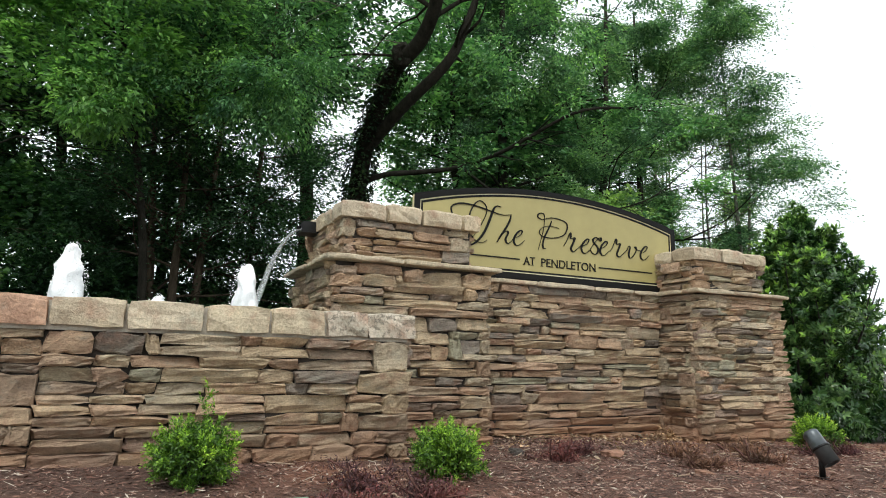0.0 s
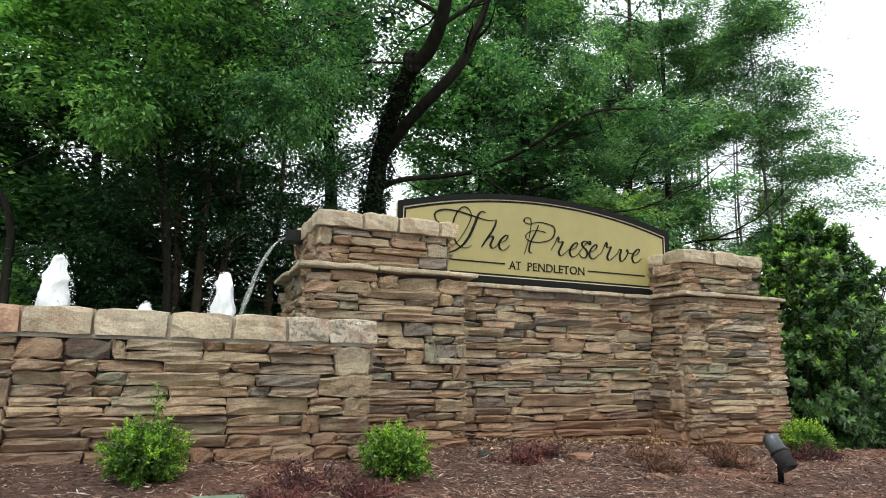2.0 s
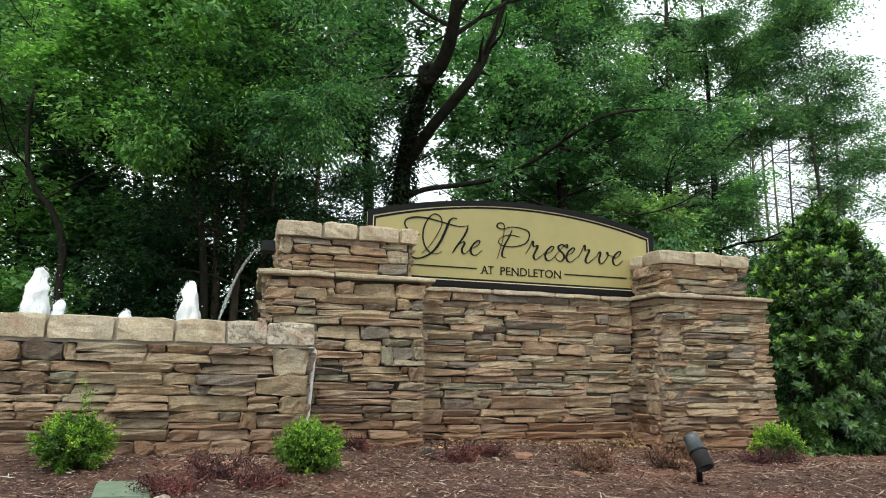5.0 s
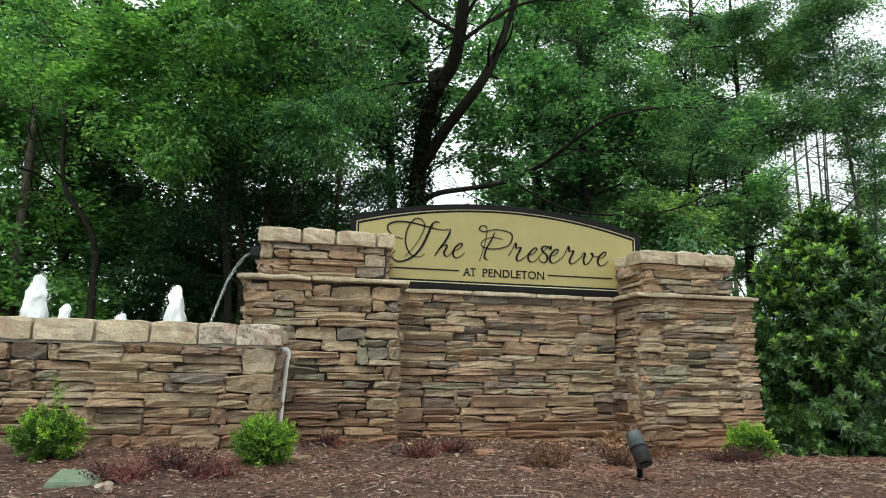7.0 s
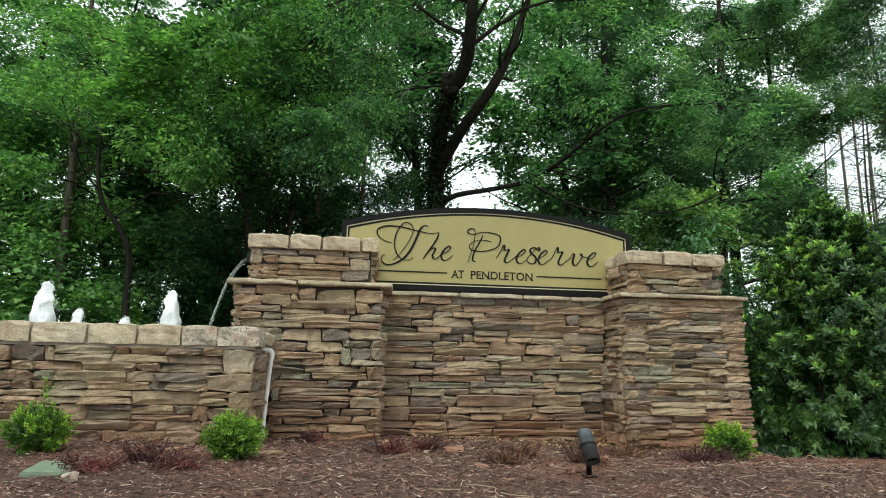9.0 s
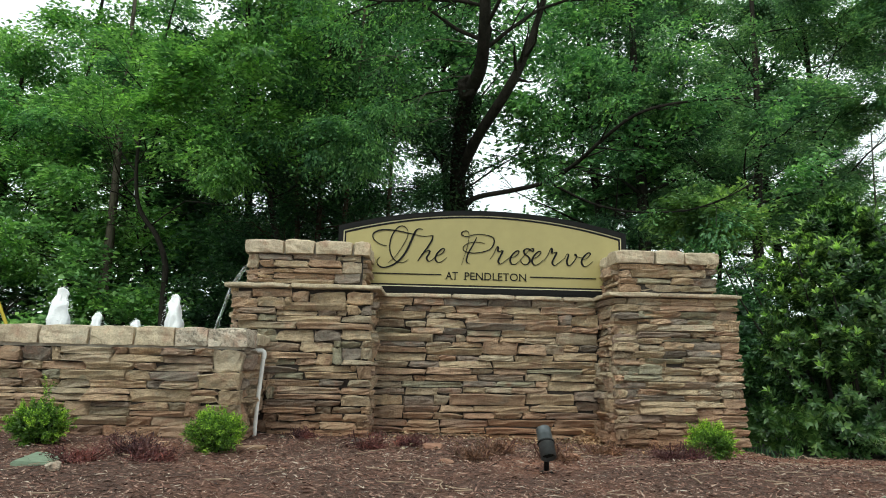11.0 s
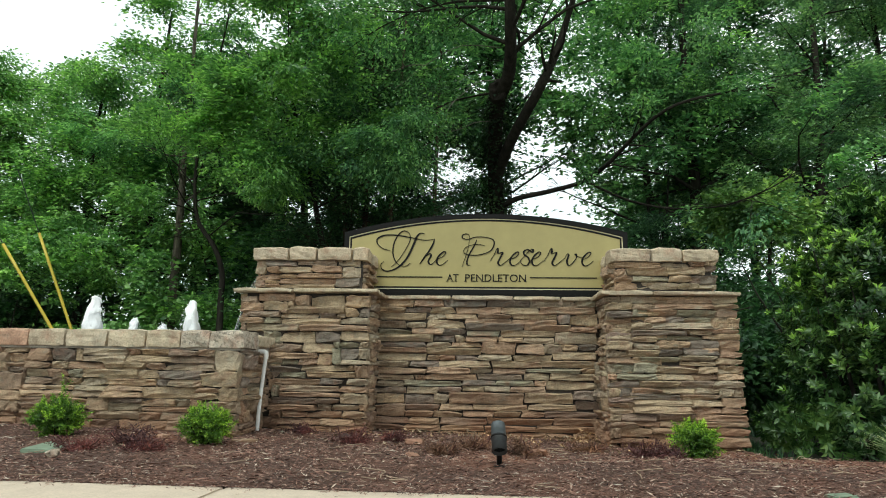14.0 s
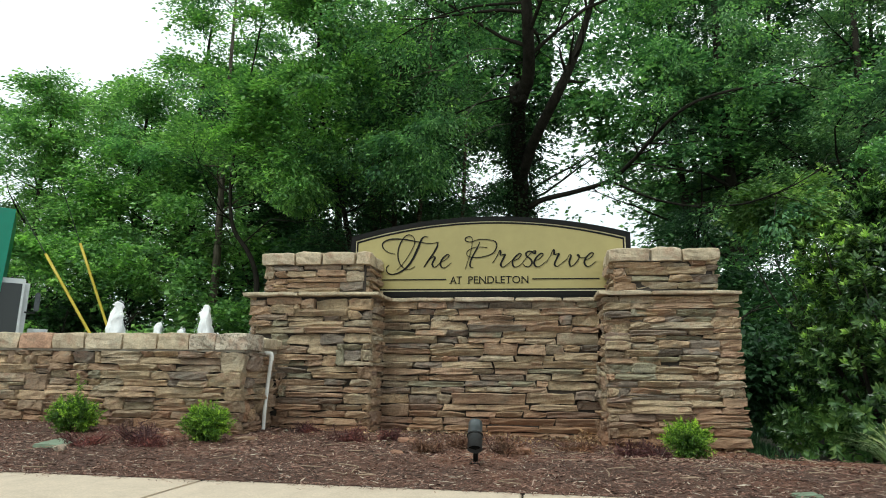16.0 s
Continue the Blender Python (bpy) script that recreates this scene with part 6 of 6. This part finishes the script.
# tangled undergrowth behind the fountain; the darker thickets carry shade in their leaf colour
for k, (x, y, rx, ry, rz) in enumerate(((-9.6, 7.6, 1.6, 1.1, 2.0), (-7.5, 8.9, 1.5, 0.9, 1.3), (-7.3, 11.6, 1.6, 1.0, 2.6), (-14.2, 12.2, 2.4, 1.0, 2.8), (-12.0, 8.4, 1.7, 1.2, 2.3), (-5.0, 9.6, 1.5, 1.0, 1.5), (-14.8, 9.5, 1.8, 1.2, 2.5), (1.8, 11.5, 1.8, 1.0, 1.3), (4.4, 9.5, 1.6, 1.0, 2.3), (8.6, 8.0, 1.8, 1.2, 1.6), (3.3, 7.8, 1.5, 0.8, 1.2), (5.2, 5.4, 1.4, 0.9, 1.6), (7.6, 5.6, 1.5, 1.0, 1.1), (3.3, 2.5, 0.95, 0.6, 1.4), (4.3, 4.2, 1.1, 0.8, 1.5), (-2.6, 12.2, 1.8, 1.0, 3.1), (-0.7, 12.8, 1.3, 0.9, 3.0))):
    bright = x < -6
    tree("shrub", "rampant vine-covered thicket with broad fresh leaves" if bright else "woodland thicket with shade put in its dark leaf colour", [(x, y, -0.2), (x + 0.1, y, 0.6), (x - 0.1, y, 1.3), (x, y, rz)], 0.05, 7, 12500 if bright else 9000,
         M_VINE if bright else M_LEAF_SHADE, 600 + k, reach=1.1, start=0.2, leaf=(0.135, 0.115) if bright else (0.12, 0.065), spread=0.22, cut=vine_tops if bright else None, young=(0.3, M_LEAF_B) if bright else None, clump=[((x, y, rz * (1.25 if bright else 1)), (rx, ry, rz * (0.7 if bright else 0.95)), 190)])["category"] = "shrub"

# ---- planting in front ----


def laurel(x, y, tall, seed):
    """A dense upright laurel: stems and large glossy leaves in rosettes, yellow-green at the shoots."""
    rng = np.random.default_rng(seed)
    t = thing("laurel_shrub", "tall dense laurel with large glossy leaves beside the pillar", "shrub")
    z0 = -0.12
    stems = []
    for k in range(11):
        a = k * 2.4
        q, s = limb(rng, (x + 0.15 * math.cos(a), y + 0.15 * math.sin(a), z0 - 0.05), (0.38 * math.cos(a), 0.38 * math.sin(a), 1), rng.uniform(1.6, 2.5), 0.03, 0.15, 6)
        stems.append(tube_data(q, s, 6, False))
    part("branchwork", mesh_from("branchwork", *merged(stems), M_BARK, True), t)
    n = 1400
    h = rng.random(n) ** 0.9
    prof = np.interp(h, [0, 0.12, 0.4, 0.7, 0.88, 1.0], [0.9, 1.15, 1.06, 0.8, 0.48, 0.1])
    a = rng.uniform(0, 6.283, n)
    q = 0.95 * prof * (rng.random(n) ** 0.36) * (1 + 0.12 * np.sin(5 * a + 9 * h) + 0.07 * rng.normal(size=n))
    c = np.stack([x + 0.98 * q * np.cos(a), y + 0.95 * q * np.sin(a), z0 + 0.06 + tall * h + 0.08 * rng.normal(size=n)], 1)
    out = np.stack([np.cos(a) * q, np.sin(a) * q, 0.45 + 0.6 * h], 1) + rng.normal(size=(n, 3)) * 0.25
    # the skirt, spreading over the ground towards the bed, its leaves turned down to darken it
    low = 260
    c = np.concatenate([c, np.stack([x + rng.uniform(-1.3, 1.0, low), y + rng.uniform(-1.0, 0.4, low), z0 + rng.uniform(-0.03, 0.42, low)], 1)])
    out = np.concatenate([out, rng.normal(size=(low, 3)) * 0.5 + np.array([-0.3, -0.9, -0.25])])
    h, n = np.concatenate([h, np.full(low, 0.05)]), n + low
    out /= np.linalg.norm(out, axis=1, keepdims=True)
    # light young leaves increase with height, imitating light on the shrub's top
    for name, pick, mat, label in (("foliage", h < 2, M_LAUREL, ""), ("young_growth", rng.random(n) < 1.15 * h - 0.08, M_LAUREL_T, "yellow-green young shoots, denser upwards to lighten the top")):
        cc, oo = c[pick], out[pick]
        old = name == "foliage"
        per = 24 if old else 8
        m_ = len(cc) * per
        C, O = np.repeat(cc, per, 0), np.repeat(oo, per, 0)
        # leaves stand round their shoot like a rosette, the upper ones steeper
        ring = rng.normal(size=(m_, 3))
        ring -= (ring * O).sum(1, keepdims=True) * O
        ring /= np.linalg.norm(ring, axis=1, keepdims=True)
        along = rng.random((m_, 1))
        pos = C + O * (along * 0.13 - 0.09 if old else 0.03 + along * 0.04) + ring * 0.006
        axis = ring * (0.95 if old else 0.6) + O * ((0.15 + 0.7 * along) if old else 0.9) + rng.normal(size=(m_, 3)) * 0.12
        part(name, leaf_mesh(name, pos, axis, O + rng.normal(size=(m_, 3)) * 0.2, rng.uniform(0.06, 0.1, m_) * (1 if old else 0.85), rng.uniform(0.027, 0.042, m_) * (1 if old else 0.8), mat, 0.16), t, label)
    return t


laurel(4.32, 0.42, 2.74, 31)
laurel(6.3, 1.6, 2.3, 32)


def boxwood(x, y, r, h, seed, label, sprout=None):
    """A clipped young boxwood: short twigs and thousands of tiny leaves."""
    rng = np.random.default_rng(seed)
    z0 = gz(x, y)
    t = thing("boxwood_bush", label, "bush", pose(x, y, z0), "young boxwoods in the bed")
    stems = []
    for k in range(16):
        a = k * 2.4
        q, s = limb(rng, (0, 0, -0.03), (0.7 * math.cos(a), 0.7 * math.sin(a), 0.8), h * 0.8, 0.008, 0.25, 4)
        stems.append(tube_data(q, s, 4, False))
    part("branchwork", mesh_from("branchwork", *merged(stems), M_BARK, True), t)
    n = 520
    u = rng.normal(size=(n, 3))
    u /= np.linalg.norm(u, axis=1, keepdims=True)
    f = rng.random((n, 1)) ** 0.3 * (0.9 + 0.16 * np.sin(4 * np.arctan2(u[:, 1:2], u[:, :1]) + 5 * u[:, 2:]) + rng.normal(size=(n, 1)) * 0.06)
    c = u * f * np.array([r, r, h * 0.5]) + np.array([0, 0, h * 0.5])
    if sprout:
        k = 5
        add = np.stack([np.full(k, sprout[0]) + rng.normal(size=k) * 0.016, np.full(k, sprout[1]) + rng.normal(size=k) * 0.016, np.linspace(h * 1.12, sprout[2], k)], 1)
        c, u = np.concatenate([c, add]), np.concatenate([u, np.tile([0, 0, 1.0], (k, 1)) + rng.normal(size=(k, 3)) * 0.4])
    per = 30
    shoot = u + rng.normal(size=u.shape) * 0.35 + np.array([0, 0, 0.45])
    shoot /= np.linalg.norm(shoot, axis=1, keepdims=True)
    C, O = np.repeat(c, per, 0), np.repeat(shoot, per, 0)
    m_ = len(C)
    pos = C + rng.normal(size=(m_, 3)) * 0.006 + O * (rng.random((m_, 1)) * 0.09 - 0.035)
    axis = O * 0.7 + rng.normal(size=(m_, 3)) * 0.65
    part("foliage", leaf_mesh("foliage", pos, axis, O + rng.normal(size=(m_, 3)) * 0.5, rng.uniform(0.014, 0.026, m_), rng.uniform(0.006, 0.0105, m_), M_BOX, 0.2), t)
    tips = (rng.random(len(c)) < 0.25 + 0.6 * np.clip(c[:, 2] / h, 0, 1)) & (np.linalg.norm((c - np.array([0, 0, h * 0.5])) / np.array([r, r, h * 0.5]), axis=1) > 0.72)
    C, O = np.repeat(c[tips], 14, 0), np.repeat(shoot[tips], 14, 0)
    m_ = len(C)
    pos = C + O * (0.025 + rng.random((m_, 1)) * 0.05) + rng.normal(size=(m_, 3)) * 0.005
    part("young_growth", leaf_mesh("young_growth", pos, O + rng.normal(size=(m_, 3)) * 0.5, O + rng.normal(size=(m_, 3)) * 0.5, rng.uniform(0.012, 0.022, m_), rng.uniform(0.005, 0.0085, m_), M_BOX_T, 0.2), t, "bright yellow-green young tips")


boxwood(-3.45, -1.86, 0.172, 0.275, 51, "bright green young boxwood with one tall shoot", (0.04, -0.04, 0.42))
boxwood(-2.16, -1.95, 0.165, 0.262, 52, "bright green rounded young boxwood by the basin wall")
boxwood(1.76, -1.38, 0.165, 0.27, 53, "bright green rounded young boxwood by the pillar")


def tuft(name, label, category, x, y, r, h, count, mat, leaf, seed, spiky=0.6, stem=None):
    rng = np.random.default_rng(seed)
    t = thing(name, label, category, pose(x, y, gz(x, y)))
    stems, c = [], []
    for k in range(14):
        a = rng.uniform(0, 6.283)
        q, s = limb(rng, (0, 0, -0.02), (math.cos(a), math.sin(a), spiky), r * rng.uniform(0.6, 1.15), 0.0028, 0.5, 5)
        stems.append(tube_data(q, s, 4, False))
        c += [tuple(p) for p in q[1:]]
    part("branchwork", mesh_from("branchwork", *merged(stems), stem or M_BARK, True), t)
    c = np.array(c)[rng.integers(0, len(c), count)]
    c[:, 2] = np.clip(c[:, 2], 0.01, h)
    pos = c + rng.normal(size=(count, 3)) * np.array([0.03, 0.03, 0.02])
    pos[:, 2] = np.abs(pos[:, 2])
    part("foliage", leaf_mesh("foliage", pos, rng.normal(size=(count, 3)) + np.array([0, 0, 0.3]), rng.normal(size=(count, 3)) * 0.5 + np.array([0, 0, 1]), rng.uniform(*leaf[:2], count), rng.uniform(*leaf[2:], count), mat), t)


for k, (x, y, r) in enumerate(((-2.7, -2.05, 0.24), (-2.86, -2.42, 0.2), (-2.45, -2.35, 0.18), (-1.1, -1.5, 0.2), (-1.72, -0.85, 0.14), (1.28, -1.7, 0.19), (1.42, -1.86, 0.14), (-0.75, -1.25, 0.15))):
    tuft("purple_shrub", "low sprawling purple-leaved shrub in the mulch", "shrub", x, y, r, 0.11, 1700, M_PURPLE, (0.012, 0.03, 0.004, 0.01), 700 + k, 0.35, M_STEM)
for k, (x, y, r) in enumerate(((0.3, -1.95, 0.2), (-0.1, -1.6, 0.2), (-0.3, -2.0, 0.16), (0.85, -1.3, 0.22))):
    tuft("dry_shrub", "withered red-brown shrub remains in the mulch", "shrub", x, y, r, 0.09, 700, M_DRY, (0.03, 0.075, 0.004, 0.009), 720 + k, 0.3, M_STEM)


def fountain_grass(x, y, seed):
    rng = np.random.default_rng(seed)
    t = thing("grass_clump", "arching clump of fine grey-green ornamental grass", "grass", pose(x, y, gz(x, y)))
    verts, faces = [], []
    for _ in range(260):
        a, l_ = rng.uniform(0, 6.283), rng.uniform(0.24, 0.44)
        lean = rng.uniform(0.3, 1.05)
        b = len(verts)
        for j in range(6):
            s = j / 5
            d = l_ * s * lean * (0.6 + 0.5 * s)
            z = l_ * (s - 0.55 * lean * s * s)
            w = 0.005 * (1 - 0.85 * s)
            px, py = 0.04 * math.cos(a * 3) + d * math.cos(a), 0.04 * math.sin(a * 3) + d * math.sin(a)
            verts += [(px - w * math.sin(a), py + w * math.cos(a), z), (px + w * math.sin(a), py - w * math.cos(a), z)]
        faces += [(b + 2 * j, b + 2 * j + 1, b + 2 * j + 3, b + 2 * j + 2) for j in range(5)]
    part("foliage", mesh_from("foliage", verts, faces, M_GRASS), t)


fountain_grass(2.93, -2.2, 61)

grng = np.random.default_rng(77)
gn = 5500
gx, gy_ = grng.uniform(2.5, 8.0, gn), np.where(grng.random(gn) < 0.06, -0.6, 0.36) + grng.random(gn) ** 1.3 * 3.4
gx = np.where(gy_ < 1.5, 2.5 + (gx - 2.5) * 0.09, gx)
gpos = np.stack([gx, gy_, np.where(gy_ < 0.8, -0.22, -0.16 + 0.05 * np.sin(0.7 * gx) * np.sin(0.9 * gy_))], 1)
blades_of_grass = leaf_mesh("shaded_grass", gpos, grng.normal(size=(gn, 3)) * 0.35 + np.array([0, 0, 1.0]), grng.normal(size=(gn, 3)), grng.uniform(0.1, 0.2, gn), grng.uniform(0.008, 0.014, gn), M_LEAF_SHADE)
tagged(new("shaded_grass", blades_of_grass), "thin grass behind the pillar, its shade put in the colour", "grass", kind="stuff")

# ---- guy-wire guards and the lorry on the side road ----


def guard(top, foot, label):
    t = thing("guy_wire_guard", label, "wire guard", group="guards of the guy wires")
    a, b = Vector(top), Vector(foot)
    pts = [b.lerp(a, k / 6) for k in range(7)]
    part("sleeve", mesh_from("sleeve", *tube_data(pts, [0.024] * 7, 12), M_YELLOW, True), t)
    part("wire", mesh_from("wire", *tube_data([b - (a - b).normalized() * 0.1, a + (a - b).normalized() * 1.3], [0.007, 0.007], 6), M_DARK), t, "grey steel wire")


guard((-7.79, 3.3, 2.9), (-6.26, 3.3, -0.2), "slanting yellow plastic guy-wire guard behind the fountain")
guard((-7.6, 2.3, 2.5), (-5.55, 2.3, -0.2), "slanting yellow plastic guy-wire guard, darker banded, behind the fountain")

lorry = thing("lorry", "green box lorry with a white cab on the side road", "lorry", pose(-10.68, 5.0, -0.1, 0, 0, 42))
part("box_body", mesh_from("box_body", [(-5.5, -0.1, 1.1), (-0.22, -0.1, 1.1), (-0.22, 2.2, 1.1), (-5.5, 2.2, 1.1), (-5.5, -0.1, 4.15), (-0.12, -0.1, 4.15), (-0.12, 2.2, 4.15), (-5.5, 2.2, 4.15)],
                           [(3, 2, 1, 0), (4, 5, 6, 7), (0, 1, 5, 4), (1, 2, 6, 5), (2, 3, 7, 6), (3, 0, 4, 7)], M_TRUCK_G), lorry, "green painted box body")
part("box_mark", box_mesh("box_mark", -0.62, -0.42, -0.106, -0.1, 3.28, 3.52, M_TRUCK_W), lorry, "plain white mark")
part("box_sill", box_mesh("box_sill", -5.5, -0.24, -0.12, 2.22, 1.0, 1.1, M_DARK, 0.01), lorry, "dark sill")
cab = part("cab", box_mesh("cab", -0.75, 0.34, 0.0, 2.1, 0.5, 2.66, M_TRUCK_W, 0.09), lorry, "white cab")
part("side_window", box_mesh("side_window", -0.5, 0.2, -0.008, 0.02, 1.35, 2.54, M_GLASS, 0.006), cab, "dark side window")
part("mirror", box_mesh("mirror", 0.46, 0.56, -0.22, -0.02, 1.95, 2.35, M_LAMP, 0.02), cab, "grey wing mirror")
part("mirror_arm", box_mesh("mirror_arm", 0.3, 0.5, -0.06, -0.03, 1.9, 1.94, M_DARK), cab)
part("bonnet", box_mesh("bonnet", 0.25, 0.95, 0.15, 1.95, 0.5, 1.6, M_TRUCK_W, 0.16), lorry, "rounded white bonnet")
for x in (0.1, -3.6, -4.7):
    for y in (0.12, 1.98):
        wheel = part("wheel", mesh_from("wheel", *revolve([(0.0, -0.12), (0.26, -0.12), (0.28, -0.14), (0.46, -0.14), (0.5, -0.1), (0.5, 0.1), (0.46, 0.14), (0.0, 0.14)], 24), M_TYRE, True), lorry, m=pose(x, y, 0.42, 90))
        part("rim", mesh_from("rim", *revolve([(0.0, 0.0), (0.25, 0.0), (0.26, 0.03), (0.0, 0.02)], 20), M_TRUCK_W, True), wheel, m=pose(0, 0, 0.141 if y < 1 else -0.17))

# ---- shredded mulch and litter ----


def chips(count, seed):
    """Thin bark shreds lying on the bed."""
    rng = np.random.default_rng(seed)
    x, y = rng.uniform(-6.2, 6.0, count), EDGE + 0.0 + (rng.random(count) ** 1.15) * 3.4
    ok = ~((y > FY - 0.02) & (x < FX1 + 0.02)) & ~((y > -0.66) & (np.abs(x) > 1.1) & (np.abs(x) < 2.5)) & (y < -0.16)
    x, y = x[ok], y[ok]
    n = len(x)
    z = ground_z(x, y) + rng.random(n) * 0.012 + 0.001
    a = rng.uniform(0, 6.283, n)
    axis = np.stack([np.cos(a), np.sin(a), rng.normal(size=n) * 0.22], 1)
    up = rng.normal(size=(n, 3)) * 0.35 + np.array([0, 0, 1.0])
    return leaf_mesh("mulch_chips", np.stack([x, y, z], 1), axis, up, rng.gamma(2.2, 0.0135, n) + 0.01, rng.uniform(0.003, 0.011, n), M_CHIP, -0.3)


tagged(new("mulch_chips", chips(115000, 9)), "loose shreds of red-brown bark over the bed", "mulch", kind="stuff")


def wall_litter(seed):
    """Dry pale leaves blown against the foot of the walls."""
    rng = np.random.default_rng(seed)
    n = 900
    x, y = rng.uniform(-2.0, 2.6, n), -0.2 - rng.exponential(0.35, n)
    ok = ~((y > -0.68) & (np.abs(x) > 1.1)) & (y > -1.9)
    x, y = x[ok], y[ok]
    drift = 260
    x, y = np.concatenate([x, 1.02 + rng.normal(size=drift) * 0.11]), np.concatenate([y, -0.3 - np.abs(rng.normal(size=drift)) * 0.1])
    n = len(x)
    heap = 0.02 + 0.09 * np.exp(-((x - 1.02) / 0.13) ** 2 - ((y + 0.3) / 0.1) ** 2)
    a = rng.uniform(0, 6.283, n)
    axis = np.stack([np.cos(a), np.sin(a), rng.normal(size=n) * 0.4], 1)
    return leaf_mesh("dry_leaves", np.stack([x, y, ground_z(x, y) + 0.01 + heap * rng.random(n)], 1), axis, rng.normal(size=(n, 3)) * 0.6 + np.array([0, 0, 1.0]), rng.uniform(0.02, 0.06, n), rng.uniform(0.01, 0.03, n), M_DEAD, 0.3)


tagged(new("dry_leaves", wall_litter(12)), "dry pale leaves blown against the wall foot", "leaf litter", kind="stuff")


def edge_chips(seed):
    """Stray shreds on the pavement's edge."""
    rng = np.random.default_rng(seed)
    n = 2600
    x = rng.uniform(-4, 3, n)
    y = EDGE + 0.02 - rng.exponential(1.0, n) * (0.02 + 0.022 * np.abs(np.sin(3.1 * x) * np.sin(7.7 * x + 1)))
    a = rng.uniform(0, 6.283, n)
    axis = np.stack([np.cos(a), np.sin(a), rng.normal(size=n) * 0.1], 1)
    return leaf_mesh("stray_chips", np.stack([x, y, -0.053 + 0.01 * rng.random(n)], 1), axis, np.tile([0, 0, 1.0], (n, 1)), rng.uniform(0.02, 0.06, n), rng.uniform(0.004, 0.01, n), M_CHIP, -0.3)


tagged(new("stray_chips", edge_chips(10)), "stray bark shreds on the pavement edge", "mulch", kind="stuff")


def sticks(seed):
    """Thin dry sticks lying in the mulch."""
    rng = np.random.default_rng(seed)
    pieces = []
    for _ in range(95):
        x, y = rng.uniform(-4.2, 3.2), rng.uniform(EDGE + 0.15, -0.95)
        if x < FX1 + 0.1 and y > FY - 0.1:
            continue
        a, long = rng.uniform(0, 6.283), rng.uniform(0.07, 0.24)
        pts = [(x + long * f * math.cos(a + 0.5 * f * rng.normal()), y + long * f * math.sin(a + 0.3 * f), gz(x + long * f * math.cos(a), y + long * f * math.sin(a)) + 0.012 + 0.012 * f) for f in (0, 0.35, 0.7, 1)]
        q = smooth_path(pts, 3)
        pieces.append(tube_data(q, [rng.uniform(0.002, 0.004)] * len(q), 5))
    return mesh_from("sticks", *merged(pieces), M_STICK, True)


tagged(new("sticks", sticks(14)), "thin dry sticks strewn over the mulch", "sticks", kind="stuff")
